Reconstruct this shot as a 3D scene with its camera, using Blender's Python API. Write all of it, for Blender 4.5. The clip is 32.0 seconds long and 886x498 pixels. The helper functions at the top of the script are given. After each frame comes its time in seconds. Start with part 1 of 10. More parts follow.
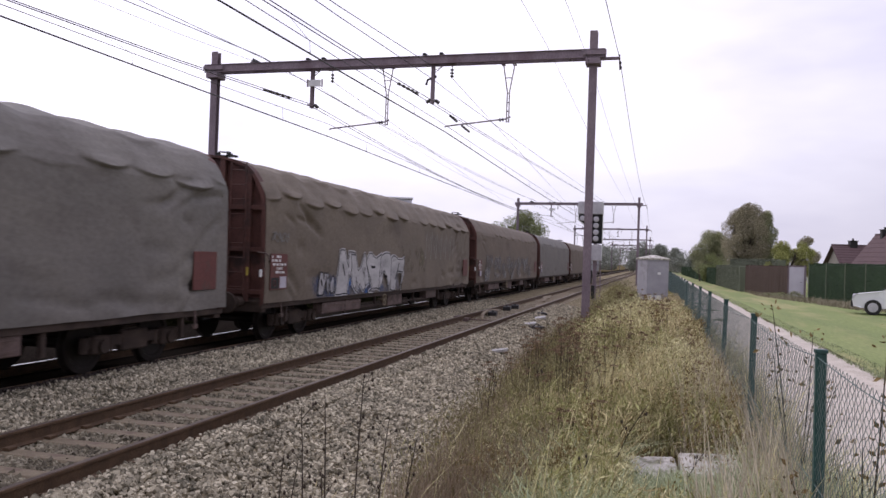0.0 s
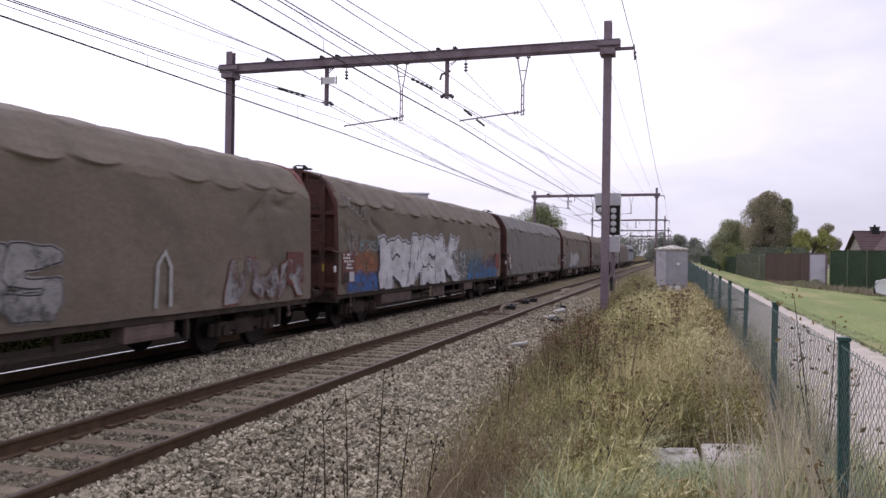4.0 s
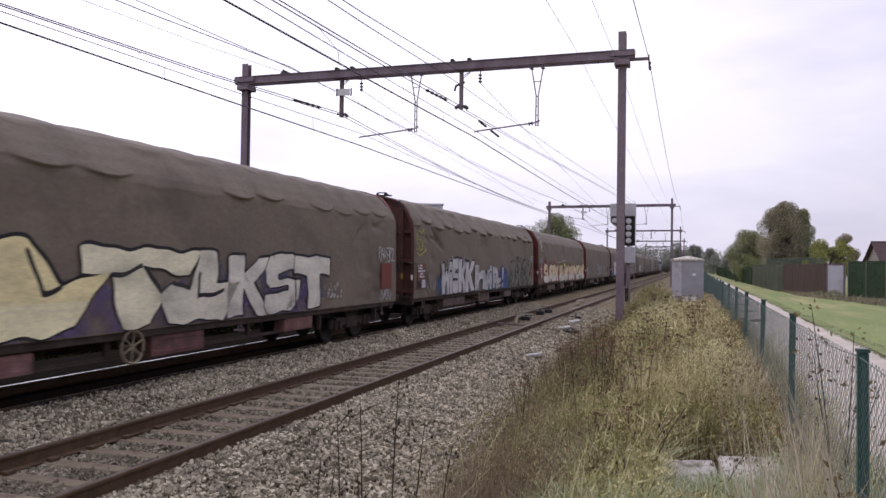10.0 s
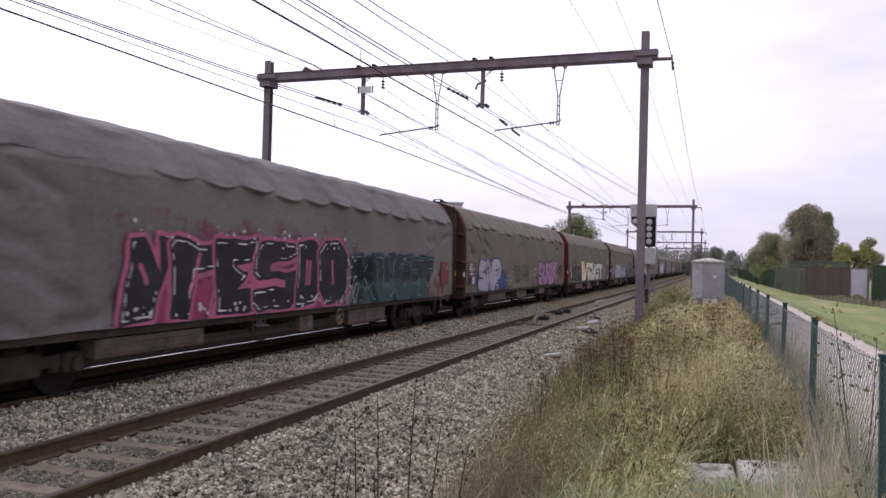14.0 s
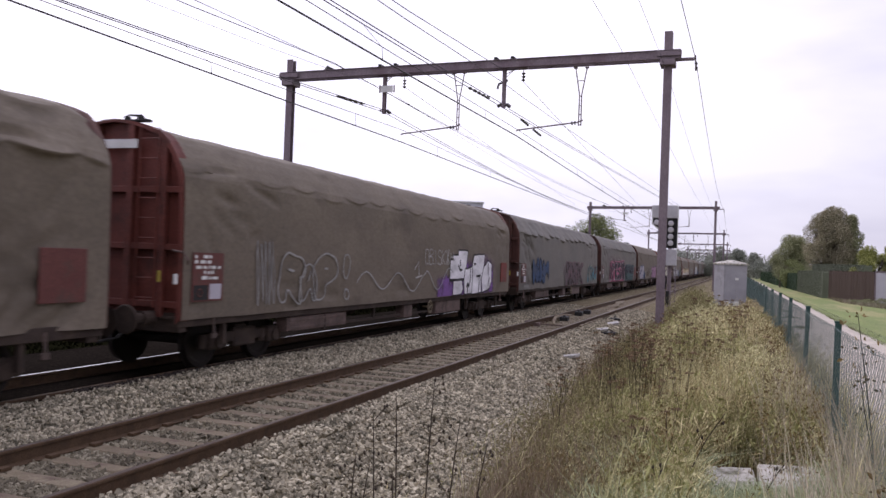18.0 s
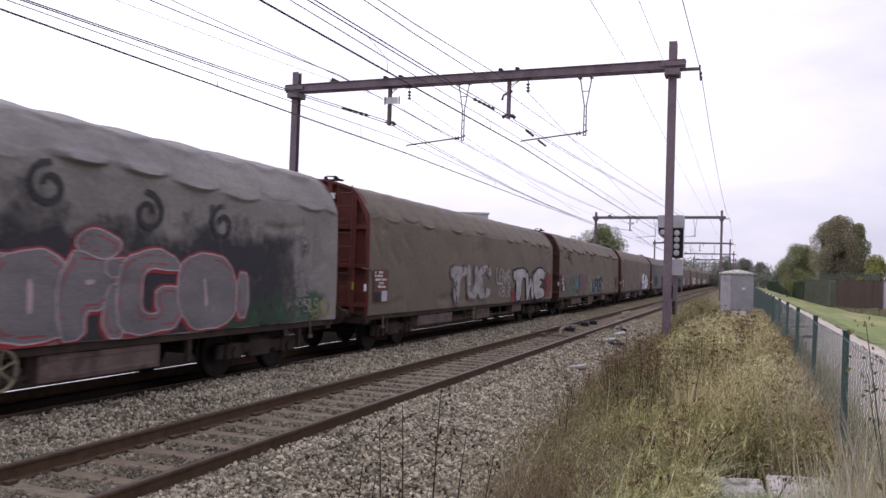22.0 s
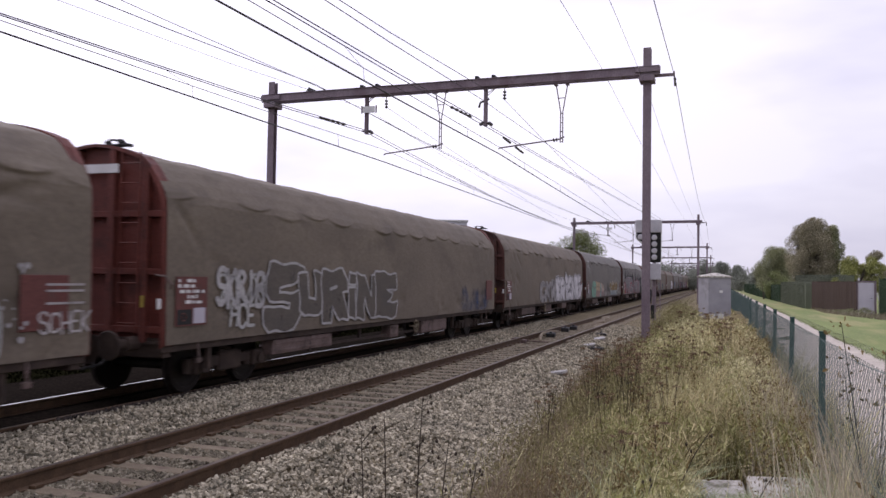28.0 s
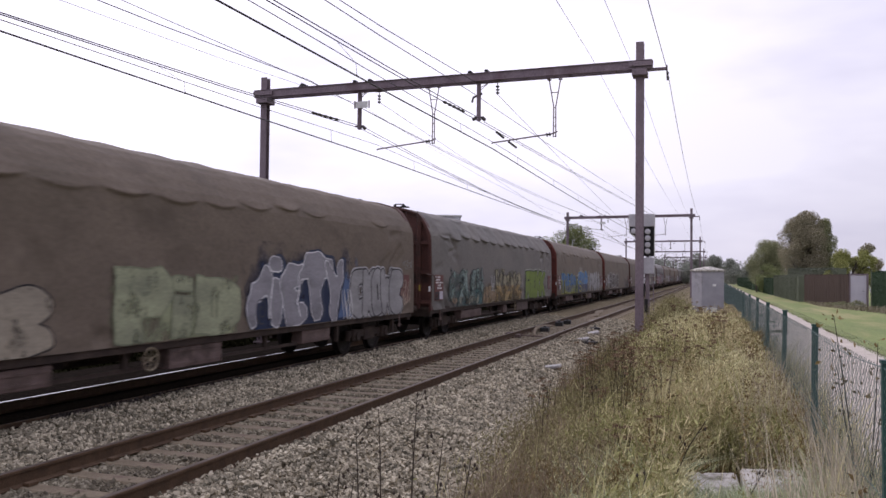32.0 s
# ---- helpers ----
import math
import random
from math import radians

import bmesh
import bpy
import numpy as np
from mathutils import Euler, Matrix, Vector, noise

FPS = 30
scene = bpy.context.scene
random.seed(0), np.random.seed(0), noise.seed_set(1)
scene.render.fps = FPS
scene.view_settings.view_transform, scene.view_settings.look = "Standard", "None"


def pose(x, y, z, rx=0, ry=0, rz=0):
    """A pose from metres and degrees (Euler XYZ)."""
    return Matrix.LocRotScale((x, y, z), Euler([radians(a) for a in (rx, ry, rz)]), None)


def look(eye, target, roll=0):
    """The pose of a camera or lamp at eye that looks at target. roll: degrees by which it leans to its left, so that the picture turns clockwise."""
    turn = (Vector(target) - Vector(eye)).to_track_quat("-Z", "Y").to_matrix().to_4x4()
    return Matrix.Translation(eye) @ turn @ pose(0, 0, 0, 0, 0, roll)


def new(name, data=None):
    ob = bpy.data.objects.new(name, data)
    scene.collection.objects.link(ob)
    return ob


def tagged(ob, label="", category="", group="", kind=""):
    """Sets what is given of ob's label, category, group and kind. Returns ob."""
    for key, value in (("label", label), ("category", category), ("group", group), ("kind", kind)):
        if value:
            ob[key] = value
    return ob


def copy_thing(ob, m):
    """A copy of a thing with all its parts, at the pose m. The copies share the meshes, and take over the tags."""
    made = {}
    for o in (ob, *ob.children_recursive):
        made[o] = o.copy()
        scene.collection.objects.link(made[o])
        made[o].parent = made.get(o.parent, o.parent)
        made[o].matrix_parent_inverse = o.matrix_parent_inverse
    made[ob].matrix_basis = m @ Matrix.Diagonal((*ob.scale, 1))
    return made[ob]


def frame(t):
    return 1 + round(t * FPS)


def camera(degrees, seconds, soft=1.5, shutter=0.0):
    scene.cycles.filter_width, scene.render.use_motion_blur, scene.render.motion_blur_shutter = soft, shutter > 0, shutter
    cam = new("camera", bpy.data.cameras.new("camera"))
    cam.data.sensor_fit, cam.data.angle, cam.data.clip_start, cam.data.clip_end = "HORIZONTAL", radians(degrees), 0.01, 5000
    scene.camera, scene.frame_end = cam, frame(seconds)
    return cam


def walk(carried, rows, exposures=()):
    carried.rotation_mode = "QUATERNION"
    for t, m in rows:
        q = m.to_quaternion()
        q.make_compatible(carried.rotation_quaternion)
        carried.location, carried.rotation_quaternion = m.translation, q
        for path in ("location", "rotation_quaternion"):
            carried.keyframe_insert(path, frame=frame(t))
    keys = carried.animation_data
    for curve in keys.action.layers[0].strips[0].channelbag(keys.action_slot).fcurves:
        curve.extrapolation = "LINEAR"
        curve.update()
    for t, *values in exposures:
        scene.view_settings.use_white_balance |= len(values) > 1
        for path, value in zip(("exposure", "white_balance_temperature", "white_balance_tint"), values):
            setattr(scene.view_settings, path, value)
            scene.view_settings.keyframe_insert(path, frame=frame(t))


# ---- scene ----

# ---------------- camera ----------------
cam = camera(56.85, 32.0, soft=1.5, shutter=0.2)
EYE = (0.0, 0.0, 2.01)
TURNS = [
    # seconds, yaw, pitch, roll
    (0, 14.71, 0.63, -1.96), (0.5, 14.70, 0.68, -1.63), (1, 14.62, 0.61, -1.71), (1.5, 15.25, 0.38, -1.70),
    (2, 15.59, 0.29, -1.91), (2.5, 15.85, 0.19, -1.57), (3, 15.91, 0.24, -1.39), (3.5, 15.86, 0.13, -1.02),
    (5.5, 16.06, 0.70, -0.67), (6, 16.28, 0.69, -0.79), (6.5, 16.76, 0.78, -0.52), (7, 16.64, 1.34, -0.89),
    (7.5, 16.58, 1.35, -0.56), (8, 16.51, 1.57, -0.54), (8.5, 16.67, 1.65, -0.52), (9, 16.71, 1.67, -0.75),
    (9.5, 16.77, 1.19, -0.98), (10, 16.95, 0.97, -0.81), (10.5, 17.14, 0.74, -1.07), (11, 17.36, 0.69, -1.09),
    (11.5, 17.57, 0.59, -1.09), (12, 17.81, 0.51, -1.25), (12.5, 18.11, 0.54, -1.27), (13, 17.93, 0.47, -1.14),
    (13.5, 18.14, 0.64, -1.36), (15.5, 18.27, 1.00, -1.92), (16, 18.55, 0.95, -1.88), (16.5, 18.81, 0.97, -2.15),
    (17, 19.07, 0.84, -2.37), (17.5, 19.48, 0.85, -2.29), (18, 19.67, 0.75, -2.14), (18.5, 19.66, 0.81, -2.40),
    (19, 19.75, 1.01, -2.14), (19.5, 19.56, 1.24, -1.82), (20, 19.84, 1.31, -1.65), (20.5, 19.89, 1.30, -1.63),
    (21, 20.05, 1.48, -1.76), (21.5, 20.09, 1.64, -1.81), (22, 20.07, 1.50, -1.87), (22.5, 19.64, 1.37, -1.70),
    (23, 19.55, 1.28, -1.82), (23.5, 19.43, 1.18, -1.81), (24, 19.41, 1.15, -2.01), (24.5, 19.29, 1.09, -2.05),
    (25, 19.25, 1.17, -2.04), (25.5, 19.03, 1.25, -1.68), (27.5, 19.06, 1.73, -1.14), (28, 18.65, 2.09, -0.92),
    (28.5, 18.76, 2.11, -0.99), (29, 18.75, 1.78, -1.04), (29.5, 18.65, 1.66, -0.90), (30, 18.63, 1.86, -1.00),
    (30.5, 18.56, 1.93, -1.12), (31, 18.52, 1.94, -0.71), (31.5, 18.41, 1.90, -0.68), (32, 18.22, 1.75, -0.62),
]
walk(cam, [(t, pose(*EYE, 90 + p, r, y)) for t, y, p, r in TURNS], exposures=[(t, e, 6450, 17) for t, e in ((0, 0.11), (3.5, 0.13), (6, 0.09), (9, 0.05), (12, 0.09), (16, 0.11), (25.5, 0.12), (28, 0.035), (32, 0.015))])

# ---------------- sky, sun, exposure ----------------
SUN_AZ, SUN_EL = radians(-70), radians(34)          # behind thin cloud, off to the far side of the train
SUN_DIR = Vector((math.sin(SUN_AZ) * math.cos(SUN_EL), math.cos(SUN_AZ) * math.cos(SUN_EL), math.sin(SUN_EL)))
world = bpy.data.worlds.new("overcast_sky")
scene.world = world
world.use_nodes = True
wn, wl = world.node_tree.nodes, world.node_tree.links
wn.clear()
w_out = wn.new("ShaderNodeOutputWorld")
w_bg = wn.new("ShaderNodeBackground")
w_sky = wn.new("ShaderNodeTexSky")
w_sky.sky_type, w_sky.sun_disc = "NISHITA", False
w_sky.sun_elevation, w_sky.sun_rotation = SUN_EL, SUN_AZ
w_co = wn.new("ShaderNodeTexCoord")
w_map = wn.new("ShaderNodeMapping")
w_map.inputs["Scale"].default_value = (1.0, 1.0, 3.2)
w_noise = wn.new("ShaderNodeTexNoise")
w_noise.inputs["Scale"].default_value, w_noise.inputs["Detail"].default_value = 1.7, 5.0
w_ramp = wn.new("ShaderNodeValToRGB")
w_ramp.color_ramp.elements[0].position, w_ramp.color_ramp.elements[0].color = 0.38, (4.75, 4.72, 6.0, 1)
w_ramp.color_ramp.elements[1].position, w_ramp.color_ramp.elements[1].color = 0.62, (7.25, 7.15, 8.0, 1)
w_dot = wn.new("ShaderNodeVectorMath")
w_dot.operation = "DOT_PRODUCT"
w_dot.inputs[1].default_value = SUN_DIR
w_glow = wn.new("ShaderNodeMapRange")
w_glow.inputs["From Min"].default_value, w_glow.inputs["From Max"].default_value = 0.0, 0.9
w_glow.inputs["To Min"].default_value, w_glow.inputs["To Max"].default_value = 1.0, 1.75
w_mul = wn.new("ShaderNodeVectorMath")
w_mul.operation = "SCALE"
w_sep = wn.new("ShaderNodeSeparateXYZ")
w_zen = wn.new("ShaderNodeMapRange")
w_zen.inputs["From Min"].default_value, w_zen.inputs["From Max"].default_value = -0.02, 1.0
w_zen.inputs["To Min"].default_value, w_zen.inputs["To Max"].default_value = 0.79, 1.27
w_up = wn.new("ShaderNodeMath")
w_up.operation = "MULTIPLY"
w_mix = wn.new("ShaderNodeMix")
w_mix.data_type = "RGBA"
w_mix.inputs["Factor"].default_value = 0.93
wl.new(w_co.outputs["Generated"], w_map.inputs["Vector"])
wl.new(w_map.outputs["Vector"], w_noise.inputs["Vector"])
wl.new(w_noise.outputs["Fac"], w_ramp.inputs["Fac"])
wl.new(w_co.outputs["Generated"], w_dot.inputs[0])
wl.new(w_dot.outputs["Value"], w_glow.inputs["Value"])
wl.new(w_ramp.outputs["Color"], w_mul.inputs[0])
wl.new(w_co.outputs["Generated"], w_sep.inputs["Vector"])
wl.new(w_sep.outputs["Z"], w_zen.inputs["Value"])
wl.new(w_zen.outputs["Result"], w_up.inputs[0])
wl.new(w_glow.outputs["Result"], w_up.inputs[1])
wl.new(w_up.outputs["Value"], w_mul.inputs["Scale"])
wl.new(w_sky.outputs["Color"], w_mix.inputs["A"])
wl.new(w_mul.outputs["Vector"], w_mix.inputs["B"])
wl.new(w_mix.outputs["Result"], w_bg.inputs["Color"])
w_bg.inputs["Strength"].default_value = 0.12
wl.new(w_bg.outputs["Background"], w_out.inputs["Surface"])

sun = new("sun", bpy.data.lights.new("sun", "SUN"))
sun.data.energy, sun.data.angle, sun.data.color = 0.8, radians(25), (1.0, 0.97, 0.92)
sun.matrix_world = look(SUN_DIR * 50, (0, 0, 0))

# ---------------- materials ----------------


def material(name, colours, rough=0.8, metal=0.0, scale=3.0, fine=40.0, contrast=0.5, bump=0.3, bump_scale=None,
             stretch=(1, 1, 1), speckle=0.25, per_object=0.0, per_island=0.0, dirt=None, dirt_scale=1.2, dirt_at=0.55, spec=0.3):
    """A two-scale surface: large patches between the colours, fine grain over them, and optional dirt patches."""
    m = bpy.data.materials.new(name)
    m.use_nodes = True
    ns, ln = m.node_tree.nodes, m.node_tree.links
    b = ns["Principled BSDF"]
    co = ns.new("ShaderNodeTexCoord")
    mp = ns.new("ShaderNodeMapping")
    mp.inputs["Scale"].default_value = stretch
    ln.new(co.outputs["Object"], mp.inputs["Vector"])
    big = ns.new("ShaderNodeTexNoise")
    big.inputs["Scale"].default_value, big.inputs["Detail"].default_value = scale, 6.0
    ln.new(mp.outputs["Vector"], big.inputs["Vector"])
    ramp = ns.new("ShaderNodeValToRGB")
    els = ramp.color_ramp.elements
    while len(els) < len(colours):
        els.new(0.5)
    for i, c in enumerate(colours):
        els[i].position = 0.5 + (i / max(1, len(colours) - 1) - 0.5) * contrast
        els[i].color = (*c, 1)
    fac = big.outputs["Fac"]
    extra = None
    if per_object or per_island:
        if per_object:
            oi = ns.new("ShaderNodeObjectInfo")
            extra, amount = oi.outputs["Random"], per_object
        else:
            ge = ns.new("ShaderNodeNewGeometry")
            extra, amount = ge.outputs["Random Per Island"], per_island
        mr = ns.new("ShaderNodeMath")
        mr.operation = "MULTIPLY_ADD"
        mr.inputs[1].default_value, mr.inputs[2].default_value = amount, -amount / 2
        ln.new(extra, mr.inputs[0])
        ad = ns.new("ShaderNodeMath")
        ln.new(fac, ad.inputs[0])
        ln.new(mr.outputs[0], ad.inputs[1])
        fac = ad.outputs[0]
    ln.new(fac, ramp.inputs["Fac"])
    small = ns.new("ShaderNodeTexNoise")
    small.inputs["Scale"].default_value, small.inputs["Detail"].default_value = fine, 4.0
    ln.new(mp.outputs["Vector"], small.inputs["Vector"])
    sp = ns.new("ShaderNodeMapRange")
    sp.inputs["From Min"].default_value, sp.inputs["From Max"].default_value = 0.25, 0.75
    sp.inputs["To Min"].default_value, sp.inputs["To Max"].default_value = 1 - speckle, 1 + speckle
    ln.new(small.outputs["Fac"], sp.inputs["Value"])
    mul = ns.new("ShaderNodeVectorMath")
    mul.operation = "SCALE"
    ln.new(ramp.outputs["Color"], mul.inputs[0])
    ln.new(sp.outputs["Result"], mul.inputs["Scale"])
    col = mul.outputs["Vector"]
    if dirt:
        dn = ns.new("ShaderNodeTexNoise")
        dn.inputs["Scale"].default_value, dn.inputs["Detail"].default_value, dn.inputs["Roughness"].default_value = dirt_scale, 8.0, 0.65
        ln.new(mp.outputs["Vector"], dn.inputs["Vector"])
        dr = ns.new("ShaderNodeMapRange")
        dr.inputs["From Min"].default_value, dr.inputs["From Max"].default_value = dirt_at - 0.06, dirt_at + 0.1
        ln.new(dn.outputs["Fac"], dr.inputs["Value"])
        mx = ns.new("ShaderNodeMix")
        mx.data_type = "RGBA"
        ln.new(dr.outputs["Result"], mx.inputs["Factor"])
        ln.new(col, mx.inputs["A"])
        mx.inputs["B"].default_value = (*dirt, 1)
        col = mx.outputs["Result"]
    ln.new(col, b.inputs["Base Color"])
    b.inputs["Metallic"].default_value = metal
    b.inputs["Specular IOR Level"].default_value = spec
    rr = ns.new("ShaderNodeMapRange")
    rr.inputs["To Min"].default_value, rr.inputs["To Max"].default_value = max(0.02, rough - 0.12), min(1, rough + 0.12)
    ln.new(big.outputs["Fac"], rr.inputs["Value"])
    ln.new(rr.outputs["Result"], b.inputs["Roughness"])
    if bump:
        src = small
        if bump_scale:
            src = ns.new("ShaderNodeTexNoise")
            src.inputs["Scale"].default_value, src.inputs["Detail"].default_value = bump_scale, 5.0
            ln.new(mp.outputs["Vector"], src.inputs["Vector"])
        bp = ns.new("ShaderNodeBump")
        bp.inputs["Strength"].default_value, bp.inputs["Distance"].default_value = bump, 0.02
        ln.new(src.outputs["Fac"], bp.inputs["Height"])
        ln.new(bp.outputs["Normal"], b.inputs["Normal"])
    return m


M_TARP = [
    material("olive_grey_tarpaulin", [(0.130, 0.107, 0.080), (0.160, 0.131, 0.099), (0.191, 0.160, 0.121)], 0.72, scale=0.9, fine=18, bump=0.85, bump_scale=3.5, speckle=0.16, dirt=(0.113, 0.092, 0.070), dirt_scale=0.8, dirt_at=0.6, stretch=(1, 0.6, 1)),
    material("grey_tarpaulin", [(0.127, 0.121, 0.106), (0.159, 0.147, 0.131), (0.191, 0.177, 0.153)], 0.7, scale=0.8, fine=18, bump=0.85, bump_scale=3.0, speckle=0.16, dirt=(0.109, 0.095, 0.083), dirt_scale=0.7, dirt_at=0.6, stretch=(1, 0.6, 1)),
    material("brown_grey_tarpaulin", [(0.122, 0.098, 0.072), (0.147, 0.117, 0.088), (0.177, 0.143, 0.109)], 0.75, scale=1.0, fine=18, bump=0.85, bump_scale=4.0, speckle=0.16, dirt=(0.106, 0.084, 0.062), dirt_scale=0.9, dirt_at=0.6, stretch=(1, 0.6, 1)),
    material("dark_slate_tarpaulin", [(0.174, 0.163, 0.154), (0.226, 0.210, 0.196), (0.285, 0.268, 0.246)], 0.7, scale=1.3, fine=18, bump=0.85, bump_scale=3.0, speckle=0.16, dirt=(0.13, 0.12, 0.122), dirt_scale=1.0, dirt_at=0.64, stretch=(1, 0.6, 1)),
]
M_END = {
    "dark": material("brown_painted_steel", [(0.064, 0.029, 0.023), (0.095, 0.042, 0.033), (0.125, 0.058, 0.047)], 0.65, scale=1.6, fine=30, bump=0.15, dirt=(0.035, 0.026, 0.022), dirt_scale=1.4, dirt_at=0.55),
    "red": material("red_painted_steel", [(0.125, 0.027, 0.021), (0.16, 0.034, 0.025), (0.19, 0.045, 0.032)], 0.55, scale=1.6, fine=30, bump=0.12, dirt=(0.10, 0.03, 0.022), dirt_scale=1.4, dirt_at=0.58),
}
M_END["mid"] = material("faded_red_steel", [(0.10, 0.032, 0.024), (0.14, 0.04, 0.03), (0.175, 0.055, 0.042)], 0.6, scale=1.6, fine=30, bump=0.12, dirt=(0.07, 0.03, 0.024), dirt_scale=1.4, dirt_at=0.56)
M_CAR_GLASS = material("dark_window_glass", [(0.02, 0.024, 0.028), (0.03, 0.034, 0.04)], 0.06, scale=2, fine=30, bump=0, spec=0.6)
M_UNDER = material("brake_dust_steel", [(0.030, 0.021, 0.017), (0.048, 0.034, 0.027), (0.075, 0.054, 0.043)], 0.85, scale=3, fine=40, bump=0.3)
M_WHEEL = material("wheel_steel", [(0.018, 0.014, 0.012), (0.030, 0.024, 0.020)], 0.6, metal=0.3, scale=5, fine=40, bump=0.2)
M_BOXGREY = material("dirty_brown_steel_box", [(0.089, 0.066, 0.056), (0.128, 0.089, 0.077), (0.170, 0.123, 0.111)], 0.75, scale=3, fine=30, bump=0.2, per_object=0.4, dirt=(0.055, 0.040, 0.033), dirt_at=0.56, dirt_scale=2)
M_BOXRED = material("faded_red_steel_box", [(0.125, 0.060, 0.055), (0.180, 0.088, 0.082), (0.235, 0.140, 0.130)], 0.75, scale=3, fine=30, bump=0.2, per_object=0.4, dirt=(0.065, 0.040, 0.035), dirt_at=0.58, dirt_scale=2)
M_WHITE = material("white_paint", [(0.6, 0.6, 0.58), (0.72, 0.72, 0.7)], 0.6, scale=4, fine=50, bump=0.1, speckle=0.1)
M_YELLOW = material("yellow_paint", [(0.30, 0.23, 0.04), (0.42, 0.33, 0.06)], 0.6, scale=4, fine=50, bump=0.1, speckle=0.1)
M_PANEL = material("brown_data_panel", [(0.11, 0.035, 0.03), (0.14, 0.05, 0.042)], 0.6, scale=4, fine=40, bump=0.1, dirt=(0.08, 0.05, 0.04), dirt_at=0.6, dirt_scale=3)
M_REDPANEL = material("red_panel", [(0.15, 0.032, 0.025), (0.21, 0.042, 0.032)], 0.65, scale=4, fine=40, bump=0.1, dirt=(0.10, 0.045, 0.034), dirt_at=0.56, dirt_scale=3)
M_DOOR = material("pale_lilac_paint", [(0.44, 0.42, 0.47), (0.52, 0.50, 0.55)], 0.6, scale=2, fine=30, bump=0.1, speckle=0.06)
M_BLACK = material("black_iron", [(0.012, 0.012, 0.012), (0.025, 0.024, 0.023)], 0.6, scale=6, fine=40, bump=0.1)
M_RAIL = material("rusty_rail", [(0.058, 0.035, 0.020), (0.089, 0.054, 0.030), (0.116, 0.073, 0.043)], 0.75, metal=0.1, scale=6, fine=60, bump=0.3)
M_RAILTOP = material("worn_rail_head", [(0.10, 0.075, 0.06), (0.16, 0.13, 0.11)], 0.45, metal=0.6, scale=6, fine=60, bump=0.05, stretch=(1, 0.1, 1))
M_SHINY = material("polished_rail_head", [(0.55, 0.54, 0.53), (0.62, 0.61, 0.6)], 0.14, metal=1.0, scale=6, fine=60, bump=0.0, stretch=(1, 0.1, 1))
M_SLEEPER = material("weathered_concrete_sleeper", [(0.167, 0.133, 0.090), (0.220, 0.181, 0.122), (0.272, 0.232, 0.160)], 0.9, scale=4, fine=50, bump=0.3, per_object=0.25, dirt=(0.15, 0.11, 0.085), dirt_at=0.57, dirt_scale=3)
M_STONE = material("porphyry_ballast", [(0.090, 0.082, 0.056), (0.311, 0.276, 0.199), (0.612, 0.549, 0.409)], 0.85, scale=3.0, fine=90, contrast=0.9, bump=0.25, per_island=0.75, speckle=0.2)
M_BALLAST = material("packed_ballast", [(0.051, 0.043, 0.030), (0.174, 0.146, 0.096), (0.429, 0.366, 0.244)], 0.92, scale=22, fine=60, contrast=0.45, bump=1.0, bump_scale=24, speckle=0.45, spec=0.0)
# oil stain and the shade under the wagons, both put into this near-black colour
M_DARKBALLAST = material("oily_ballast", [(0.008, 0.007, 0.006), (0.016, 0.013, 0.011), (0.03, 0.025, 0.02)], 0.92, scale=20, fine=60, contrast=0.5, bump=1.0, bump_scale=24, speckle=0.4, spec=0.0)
# stained stone colour, darkened further to carry the shade beside the train
M_DARKSTONE = material("oily_ballast_stone", [(0.018, 0.014, 0.012), (0.04, 0.031, 0.026), (0.085, 0.068, 0.056)], 0.9, scale=3.0, fine=90, contrast=0.9, bump=0.25, per_island=0.6, speckle=0.2)
M_STEEL = material("purple_brown_galvanised_steel", [(0.165, 0.128, 0.145), (0.205, 0.163, 0.182), (0.25, 0.205, 0.222)], 0.6, metal=0.2, scale=2.5, fine=40, bump=0.1, stretch=(1, 1, 0.4), dirt=(0.14, 0.095, 0.105), dirt_at=0.6)
M_WIRE = material("weathered_copper_wire", [(0.05, 0.047, 0.047), (0.07, 0.065, 0.065)], 0.6, metal=0.3, scale=2, fine=20, bump=0)
M_INSUL = material("brown_porcelain", [(0.035, 0.028, 0.028), (0.055, 0.045, 0.045)], 0.3, scale=6, fine=30, bump=0.0, spec=0.5)
M_GALV = material("galvanised_signal_box", [(0.34, 0.33, 0.35), (0.42, 0.41, 0.43), (0.5, 0.49, 0.5)], 0.6, metal=0.1, scale=3, fine=40, bump=0.1)
M_CAB = material("grey_cabinet_paint", [(0.260, 0.254, 0.275), (0.305, 0.299, 0.320), (0.351, 0.345, 0.365)], 0.6, scale=2, fine=40, bump=0.1, speckle=0.1, dirt=(0.17, 0.16, 0.16), dirt_at=0.6)
M_CONC = material("pale_concrete", [(0.36, 0.345, 0.33), (0.45, 0.435, 0.42), (0.55, 0.535, 0.52)], 0.9, scale=4, fine=50, bump=0.35, dirt=(0.25, 0.24, 0.21), dirt_at=0.58, dirt_scale=3)
M_LID = material("mossy_weathered_concrete", [(0.350, 0.331, 0.292), (0.504, 0.476, 0.428), (0.644, 0.607, 0.558)], 0.92, scale=5, fine=50, bump=0.4, speckle=0.2, dirt=(0.15, 0.145, 0.10), dirt_at=0.54, dirt_scale=6)
M_FENCE = material("green_coated_steel", [(0.018, 0.05, 0.045), (0.028, 0.072, 0.062), (0.04, 0.09, 0.08)], 0.5, scale=5, fine=40, bump=0.1)
M_MESHWIRE = material("grey_green_fence_wire", [(0.040, 0.072, 0.064), (0.062, 0.10, 0.09)], 0.5, metal=0.2, scale=6, fine=30, bump=0)
